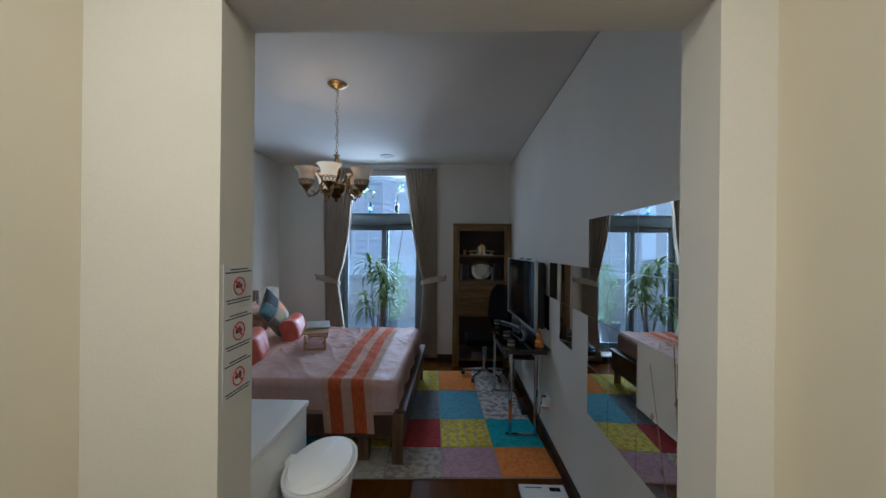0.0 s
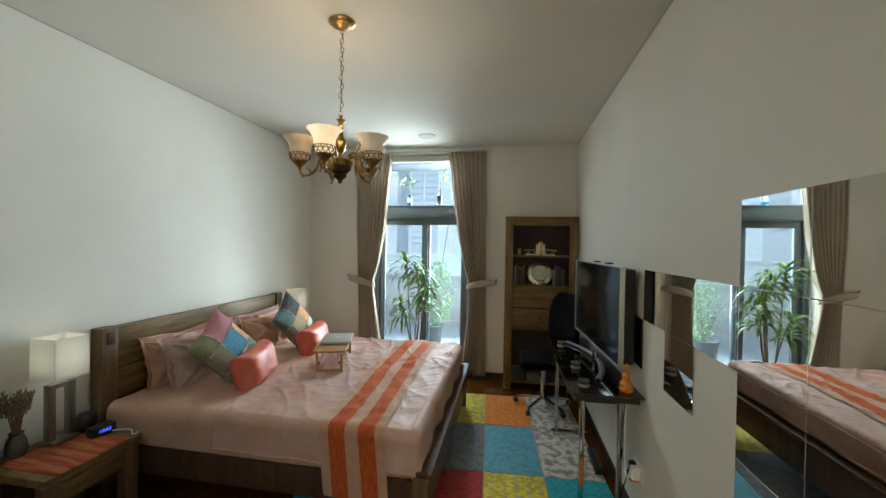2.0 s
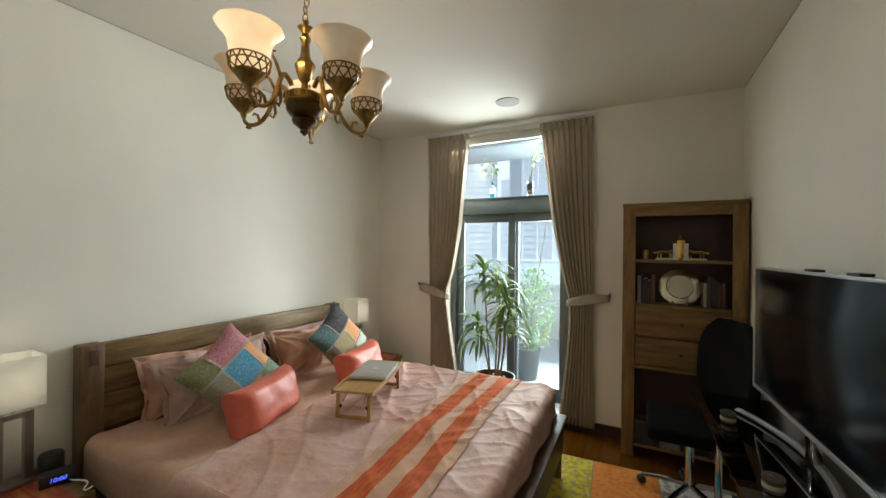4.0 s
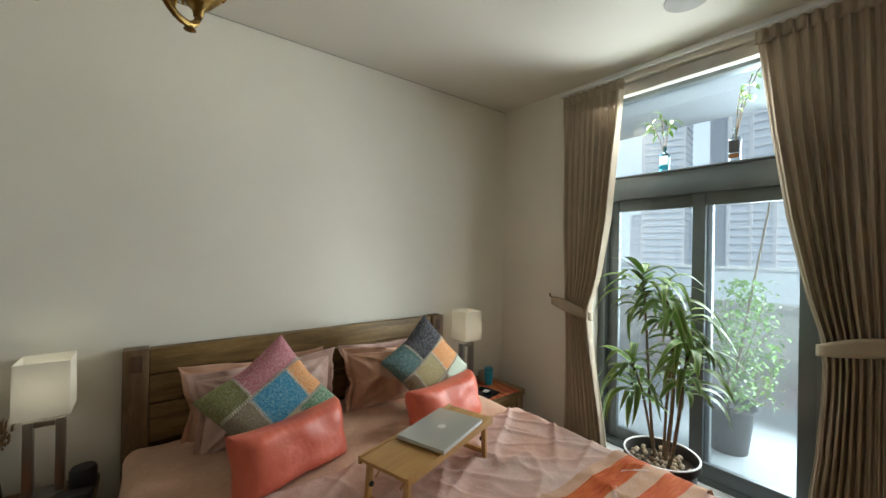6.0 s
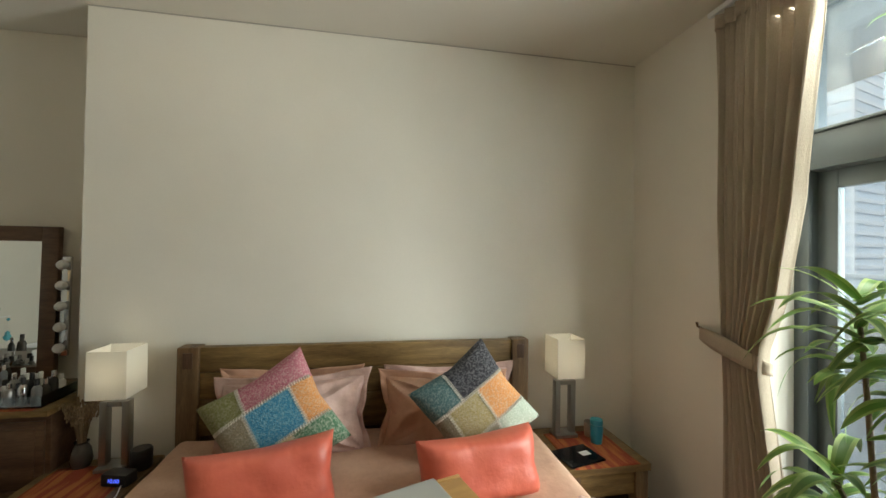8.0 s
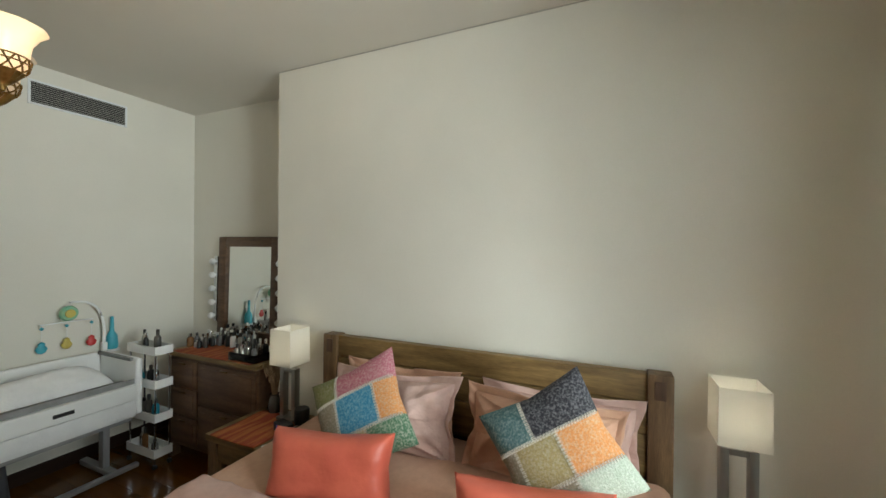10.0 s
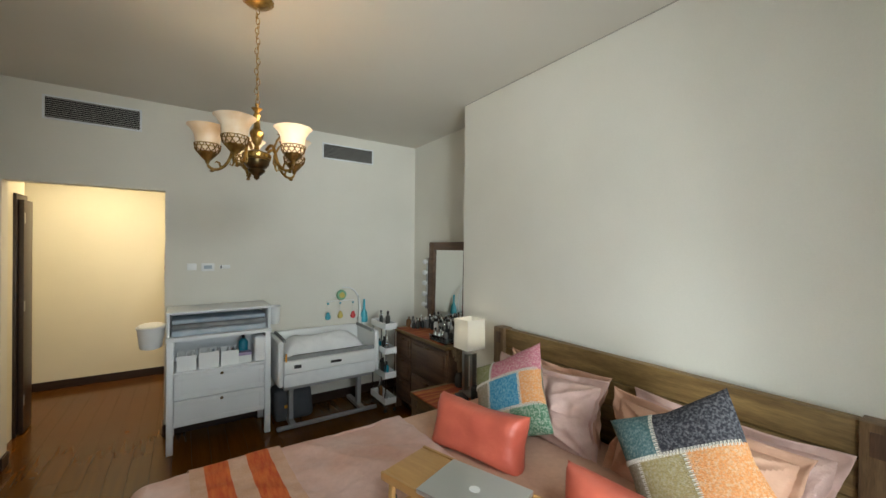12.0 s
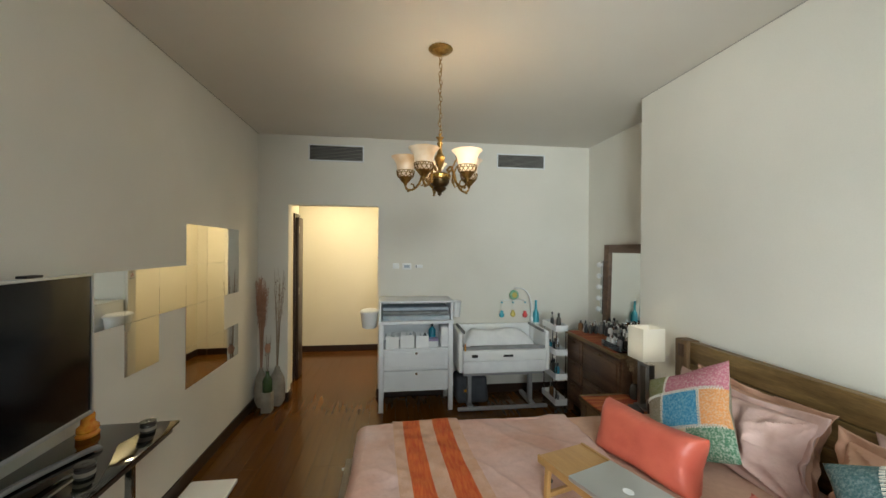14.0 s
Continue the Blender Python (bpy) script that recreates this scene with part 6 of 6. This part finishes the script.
for i in range(4):
    for j in range(4):
        bottle(-1.572 + 0.048 * i, 2.275 + 0.056 * j, 0.8100, 0.019, rnd.uniform(0.08, 0.14), rnd.choice(BOT), rnd.choice((black_plastic, white_plastic, chrome)), "bottle standing in the clear plastic basket", "basket bottles")

# ---- bedside things ----
sp = thing("smart_speaker", pose(-1.375, 2.925, 0.5), "small black round speaker on the bedside table", "speaker")
part("body", lathe(bmesh.new(), [(0, 0), (0.042, 0), (0.046, 0.006), (0.046, 0.085), (0.040, 0.095), (0, 0.096)], seg=28), black_plastic, sp)
ck = thing("alarm_clock", pose(-1.245, 2.905, 0.5, 0, 0, -14), "black alarm clock with blue glowing digits", "clock")
part("case", boxes((-0.035, -0.06, 0, 0.03, 0.06, 0.055), bevel=0.008), black_plastic, ck)
txt = bpy.data.curves.new("digits", "FONT")
txt.body, txt.size, txt.align_x, txt.align_y, txt.shear = "10:00", 0.026, "CENTER", "CENTER", 0.2
txt.materials.append(led_blue)
o = new("digits", txt)
o.parent, o.matrix_local = ck, pose(0.0308, 0, 0.028, 90, 0, 90)
vs = thing("vase", pose(-1.43, 2.635, 0.5), "dark vase with dried lavender on the bedside table", "vase")
part("body", lathe(bmesh.new(), [(0, 0), (0.035, 0), (0.045, 0.03), (0.038, 0.08), (0.025, 0.11), (0.03, 0.12), (0.026, 0.12), (0.02, 0.11), (0, 0.10)], seg=20), jar_dark, vs)


def sprays(name, n, h, spread, r, mat, parent, seed, z0, tufts=6):
    rr = random.Random(seed)
    bm = bmesh.new()
    for k in range(n):
        a, q = rr.uniform(0, 6.28), rr.uniform(0.2, 1) * spread
        top = Vector((math.cos(a) * q, math.sin(a) * q, z0 + h * rr.uniform(0.75, 1.0)))
        base = Vector((math.cos(a) * r * 0.4, math.sin(a) * r * 0.4, z0))
        mid = (top + base) / 2 + Vector((-math.cos(a), -math.sin(a), 0)) * q * 0.2
        tube(bm, [base, mid, top], 0.0016, 4, 0.6)
        for j in range(tufts):
            p = base.lerp(top, 0.6 + 0.4 * j / tufts) + Vector((rr.uniform(-1, 1), rr.uniform(-1, 1), rr.uniform(-1, 1))) * 0.008
            lathe(bm, [(0, -0.010), (0.005, 0), (0, 0.012)], p, 5)
    return part(name, bm, mat, parent)


sprays("lavender_spray", 60, 0.24, 0.085, 0.03, dried, vs, 4, 0.10)
mg = thing("tumbler", pose(-1.28, 5.29, 0.5), "turquoise plastic tumbler on the bedside table", "tumbler")
part("cup", lathe(bmesh.new(), [(0, 0), (0.030, 0), (0.036, 0.09), (0.030, 0.10), (0.036, 0.106), (0.034, 0.13), (0, 0.132)], seg=22), teal_plastic, mg)
mg = thing("mug", pose(-1.36, 5.30, 0.5), "dark round cup on the bedside table", "mug")
part("cup", lathe(bmesh.new(), [(0, 0), (0.032, 0), (0.038, 0.08), (0.034, 0.08), (0.028, 0.006), (0, 0.006)], seg=20), ceramic, mg)
nb = thing("tablet", pose(-1.15, 5.10, 0.5005, 0, 0, 12), "black tablet lying on the bedside table", "tablet")
part("body", boxes((-0.085, -0.11, 0, 0.085, 0.11, 0.010), bevel=0.004), black_gloss, nb)
part("card", boxes((-0.02, 0.02, 0.0102, 0.02, 0.075, 0.0112)), paper, nb)
cw = thing("charging_cable", pose(-1.15, 2.955, 0.502), "white charging cable curling off the bedside table", "cable")
part("cable", tube(bmesh.new(), curve([(-0.20, -0.02, 0.003), (-0.05, -0.06, 0.003), (0.02, 0.04, 0.02), (0.055, 0.0, 0.004), (0.08, -0.03, 0.0), (0.10, -0.02, 0.0), (0.085, 0.01, 0.004)], 10), 0.003, 6), white_plastic, cw)

# ---- floor vases by the doorway ----
fv = thing("floor_vase", pose(1.722, 1.215, 0), "flat oval white floor vase with dried pampas", "vase")
part("body", lathe(bmesh.new(), [(0, 0), (0.045, 0.0), (0.078, 0.06), (0.090, 0.17), (0.076, 0.29), (0.038, 0.36), (0.022, 0.38), (0.028, 0.40), (0.02, 0.40), (0.016, 0.37), (0, 0.36)], seg=28, squash=(0.80, 0.55)), ceramic, fv)
sprays("pampas_spray", 60, 0.98, 0.075, 0.02, dried_pink, fv, 9, 0.36, 12)
fv = thing("floor_vase", pose(1.575, 1.185, 0), "round pale ceramic floor vase with bare twigs", "vase")
part("body", lathe(bmesh.new(), [(0, 0), (0.05, 0.0), (0.085, 0.06), (0.09, 0.17), (0.078, 0.29), (0.03, 0.37), (0.026, 0.40), (0.018, 0.40), (0, 0.36)], seg=28, squash=(0.9, 0.6)), ceramic, fv)
sprays("twig_spray", 16, 1.08, 0.10, 0.015, dried, fv, 15, 0.37, 3)
bt = thing("decorated_bottle", pose(1.625, 1.335, 0), "green glass bottle in a white woven sleeve", "bottle")
part("sleeve", box(bmesh.new(), -0.05, -0.05, 0.0, 0.05, 0.05, 0.20, bevel=0.012), ceramic, bt)
part("neck", lathe(bmesh.new(), [(0.046, 0.201), (0.046, 0.31), (0.030, 0.345), (0.018, 0.36), (0.016, 0.40), (0, 0.401)], seg=18), bottle_green, bt, "green glass neck")
sprays("stem_spray", 8, 0.42, 0.05, 0.01, dried, bt, 33, 0.34, 2)
part("flower", lathe(bmesh.new(), [(0, 0.0), (0.02, 0.01), (0.032, 0.05), (0.02, 0.085), (0, 0.095)], (0.0, 0.0, 0.58), 12), dried_pink, bt, "orange dried flower head")

# ---- small floor things ----
sc = thing("bathroom_scale", pose(1.605, 2.665, 0.0), "flat white bathroom scale on the floor", "scale")
part("platform", box(bmesh.new(), -0.15, -0.16, 0.008, 0.15, 0.16, 0.032, bevel=0.008, seg=3), white_plastic, sc)
part("display", boxes((0.045, 0.085, 0.0322, 0.115, 0.125, 0.0335)), black_gloss, sc, "small dark display")
part("line", boxes((-0.11, 0.118, 0.0322, -0.0, 0.126, 0.0332)), black_plastic, sc)
for x in (-0.12, 0.12):
    for y in (-0.13, 0.13):
        part("foot", lathe(bmesh.new(), [(0.014, 0.0), (0.014, 0.009)], (x, y, 0), 12), black_plastic, sc)
cd = solid("card", boxes((-0.035, -0.018, 0, 0.035, 0.018, 0.003)), paper, "small white card lying on the floor", "card", m=pose(0.73, 2.43, 0.0005, 0, 0, 8))

# ---- notices on the doorway jamb ----
for k, z in enumerate((1.524, 1.430, 1.336)):
    nt = thing("notice", pose(OX0 + 0.0005, 1.041, z), "laminated white notice with a red prohibition sign", "sign", "doorway notices")
    nt.scale = (1, 1.14, 1)
    part("sheet", boxes((0, -0.047, -0.045, 0.0012, 0.047, 0.045)), paper, nt, smooth=False)
    bm = bmesh.new()
    tube(bm, [(0.002, 0.018 * math.cos(a), 0.018 * math.sin(a)) for a in [2 * math.pi * q / 24 for q in range(25)]], 0.0016, 5)
    box(bm, 0.0013, -0.017, -0.0016, 0.0026, 0.017, 0.0016, turn=pose(0, 0, 0, -45))
    part("ring", bm, sign_red, nt, "red ring with a bar")
    part("symbol", boxes((0.0013, -0.010, -0.004, 0.0018, 0.010, 0.004), (0.0013, -0.004 + 0.003 * k, 0.0042, 0.0018, 0.003 + 0.003 * k, 0.009)), ink, nt)
    for z0, w0 in ((0.034, 0.028), (0.028, 0.042), (-0.028, 0.040), (-0.034, 0.036)):
        part("text_line", boxes((0.0013, -w0, z0, 0.0017, w0, z0 + 0.0025)), ink, nt, smooth=False)

# ---- bottles with cuttings on the transom ----
def leaf_mesh(name, length, width, droop, mats, n=10, curl=0.25):
    """A strap leaf along +x that arches over and hangs; dark centre with pale edges when two materials are given."""
    bm = bmesh.new()
    rows = []
    for k in range(n + 1):
        s = k / n
        a = droop * s ** 1.3
        x = length * (s - 0.22 * s * s * droop)
        z = length * (0.55 * s - 0.62 * droop * s * s)
        wv = width * (math.sin(math.pi * min(1.0, 0.10 + 0.90 * s)) ** 0.6 if s < 1 else 0.02) * (1 - 0.35 * s)
        rows.append([bm.verts.new((x, wv * e, z + curl * abs(e) * wv)) for e in (-0.5, -0.24, 0.24, 0.5)])
    for r0, r1 in zip(rows, rows[1:]):
        for i in range(3):
            f = bm.faces.new((r0[i], r0[i + 1], r1[i + 1], r1[i]))
            f.material_index = 0 if i == 1 or len(mats) == 1 else 1
    return mesh_of(name, bm, mats)


small_leaf = leaf_mesh("leaf", 0.105, 0.026, 0.9, [leaf_green], 6)
for x, mat, tall, lab, hh in ((-0.255, blue_glass, 0.16, "blue glass bottle with a leafy cutting on the window ledge", 0.23), (0.14, clear_glass, 0.20, "clear spirit bottle with a leafy cutting on the window ledge", 0.34)):
    bt = thing("bottle_vase", pose(x, 5.925, 2.1285), lab, "bottle", "ledge bottles")
    part("bottle", box(bmesh.new(), -0.028, -0.02, 0, 0.028, 0.02, tall * 0.72, bevel=0.006), mat, bt)
    part("neck", lathe(bmesh.new(), [(0.018, tall * 0.722), (0.011, tall * 0.80), (0.011, tall), (0.013, tall), (0.013, tall + 0.006), (0.009, tall + 0.006), (0.009, tall * 0.8)], seg=16), mat, bt)
    part("label", boxes((-0.026, -0.0212, tall * 0.25, 0.026, -0.0202, tall * 0.62)), black_plastic if x > 0 else paper, bt, "printed label", smooth=False)
    part("label_band", boxes((-0.026, -0.0212, tall * 0.08, 0.026, -0.0202, tall * 0.22)), amber if x > 0 else teal_plastic, bt, smooth=False)
    sx = 1 if x > 0 else -1
    rr = random.Random(int(100 * abs(x)))
    tips = ((-0.10, 0.19), (-0.02, hh), (0.04, 0.17)) if x < 0 else ((0.13, hh), (0.08, 0.28), (0.03, 0.22))
    for tx, tz in tips:
        path_ = curve([(0, 0, tall * 0.2), (0, 0, tall), (tx * 0.45, -0.01, tall + tz * 0.65), (tx, -0.02, tall + tz)], 8)
        st = part("stem", tube(bmesh.new(), path_, 0.0028, 6), stem_brown, bt)
        for k in range(7):
            o = new("leaf", small_leaf)
            o.parent = st
            p_ = path_[int(len(path_) * (0.62 + 0.37 * k / 6))]
            o.matrix_local = pose(*p_, rr.uniform(-25, 25), rr.uniform(0, 45), (0 if tx > 0 else 180) + (60 if k % 2 else -60) + rr.uniform(-35, 35))
            o.scale = (rr.uniform(0.7, 1.1),) * 3

# ---- dracaena in a pot by the window ----
PX, PY = -0.03, 5.385
pt = thing("potted_plant", pose(PX, PY, 0), "tall dracaena with striped leaves in a black pot", "plant")
part("pot", lathe(bmesh.new(), [(0, 0), (0.135, 0.0), (0.14, 0.01), (0.172, 0.42), (0.186, 0.425), (0.186, 0.46), (0.178, 0.462), (0.168, 0.43), (0.166, 0.405), (0, 0.405)], seg=40), pot_black, pt)
part("rim", lathe(bmesh.new(), [(0.178, 0.4625), (0.187, 0.4625), (0.187, 0.468), (0.178, 0.468), (0.178, 0.4626)], seg=40), white_plastic, pt, "pale pot rim")
part("soil", lathe(bmesh.new(), [(0.164, 0.406), (0.10, 0.418), (0.0, 0.422)], seg=24), soil, pt)
rr = random.Random(2)
peb = []
for s in range(3):
    bm = bmesh.new()
    lathe(bm, [(0, -0.010), (0.014, -0.005), (0.016, 0.003), (0.008, 0.011), (0, 0.012)], (0, 0, 0), 8, (1.0, 0.7 + 0.1 * s))
    peb.append(mesh_of("pebble", bm, pebble))
for k in range(46):
    o = new("pebble", rr.choice(peb))
    a, q = rr.uniform(0, 6.28), 0.148 * math.sqrt(rr.uniform(0.02, 1))
    o.parent, o.matrix_local = pt, pose(q * math.cos(a), q * math.sin(a), 0.428, rr.uniform(-30, 30), rr.uniform(-30, 30), rr.uniform(0, 360))
LEAVES = [leaf_mesh("leaf", length, width, droop, [leaf_green, leaf_edge], 9) for length, width, droop in ((0.31, 0.050, 1.0), (0.35, 0.052, 1.35), (0.25, 0.046, 0.7), (0.34, 0.050, 1.75))]
STEMS = [((0.02, 0.0), (0.06, 0.03), (0.00, 0.02), 1.36, 0.011), ((-0.03, 0.02), (-0.08, 0.0), (-0.15, -0.03), 0.92, 0.009), ((0.05, -0.03), (0.10, -0.02), (0.14, -0.05), 1.04, 0.010),
         ((0.0, 0.03), (0.0, 0.06), (0.08, 0.05), 1.20, 0.009), ((-0.02, -0.02), (-0.06, -0.04), (-0.10, -0.03), 1.42, 0.008)]
for a, b, c, top, r in STEMS:
    zt = top
    st = part("stem", tube(bmesh.new(), curve([(*a, 0.41), (*b, 0.41 + (zt - 0.41) * 0.35), (*b, 0.41 + (zt - 0.41) * 0.7), (*c, zt)], 10), r, 8, 0.75), stem_brown, pt)
    for k in range(30):
        o = new("leaf", rr.choice(LEAVES))
        o.parent = st
        up = k / 29
        o.matrix_local = pose(c[0], c[1], zt - 0.20 + 0.24 * up, rr.uniform(-14, 14), -28 * up + rr.uniform(-12, 12) + 12, 137.5 * k + rr.uniform(-20, 20))
        sc_ = rr.uniform(0.72, 1.05)
        o.scale = (sc_, sc_, sc_)

# ---- outdoor bush on the terrace ----
ob_ = thing("terrace_plant", pose(-0.13, 6.90, -0.02), "leafy light green shrub staked in a dark terrace pot", "plant")
part("pot", lathe(bmesh.new(), [(0, 0), (0.13, 0), (0.17, 0.36), (0.18, 0.36), (0.18, 0.39), (0.165, 0.39), (0.15, 0.34), (0, 0.34)], seg=28), pot_black, ob_)
bm = bmesh.new()
for k in range(14):
    a, q = rr.uniform(0, 6.28), rr.uniform(0.1, 0.38)
    tube(bm, curve([(0, 0, 0.33), (0.05 * math.cos(a), 0.05 * math.sin(a), 0.6), (q * 0.7 * math.cos(a), q * 0.7 * math.sin(a), 0.9), (q * math.cos(a), q * math.sin(a), rr.uniform(0.8, 1.35))], 7), 0.005, 5, 0.5)
part("branches", bm, stem_brown, ob_)
part("cane", tube(bmesh.new(), [(0.0, 0, 0.345), (0.255, 0.0, 2.1)], 0.008, 8), stem_brown, ob_, "leaning brown plant cane")
vsl, fsl = [], []
for k in range(1000):
    a, q = rr.uniform(0, 6.28), 0.42 * math.sqrt(rr.uniform(0, 1))
    z = rr.uniform(0.40, 1.38)
    q *= 0.85 - 0.40 * abs((z - 0.85) / 0.55) + 0.18 * math.sin(5 * a + 4 * z)
    m = pose(0.10 + 0.75 * q * math.cos(a), q * math.sin(a), z, rr.uniform(-60, 60), rr.uniform(-60, 60), rr.uniform(0, 360))
    s = rr.uniform(0.016, 0.034)
    base = len(vsl)
    for p in ((-s, 0, 0), (0, -s * 0.5, s * 0.15), (s, 0, -s * 0.1), (0, s * 0.5, s * 0.15)):
        vsl.append((m @ Vector(p))[:])
    fsl.append((base, base + 1, base + 2, base + 3))
me = bpy.data.meshes.new("foliage")
me.from_pydata(vsl, [], fsl)
me.materials.append(bush_leaf)
o = new("foliage", me)
o.parent = ob_
# ---- floor ----
floor = structure("floor", boxes((XREC - 0.1, YFAR, -0.1, 2.6, YW, -0.004)), dark_trim, "dark reddish-brown hardwood plank floor")
rnd = random.Random(12)
PW = 0.125
cols = int((2.6 - XREC) / PW) + 1
lengths = (0.9, 1.2, 1.5)
plank_mesh = {}
for ln in lengths:
    bm = bmesh.new()
    box(bm, -PW / 2 + 0.0006, 0.0006, -0.004, PW / 2 - 0.0006, ln - 0.0006, 0.0)
    top = [e for e in bm.edges if all(v.co.z > -0.001 for v in e.verts)]
    bmesh.ops.bevel(bm, geom=top, offset=0.0006, segments=1, affect="EDGES")
    plank_mesh[ln] = mesh_of("plank", bm, plank_wood, False)
for c in range(cols):
    x = XREC + PW * (c + 0.5)
    lo, hi = (YFAR if x > 0.2 else YHALL), (YW if x < XR + PW / 2 else YHALL)
    y = lo
    first = True
    while y < hi - 0.01:
        ln = rnd.choice(lengths)
        real = min(ln * (rnd.uniform(0.3, 1.0) if first else 1.0), hi - y)
        if hi - y - real < 0.25:
            real = hi - y
        first = False
        o = new("plank", plank_mesh[ln])
        o.parent, o.location, o.scale = floor, (x, y, 0.0), (1, real / ln, 1)
        y += real
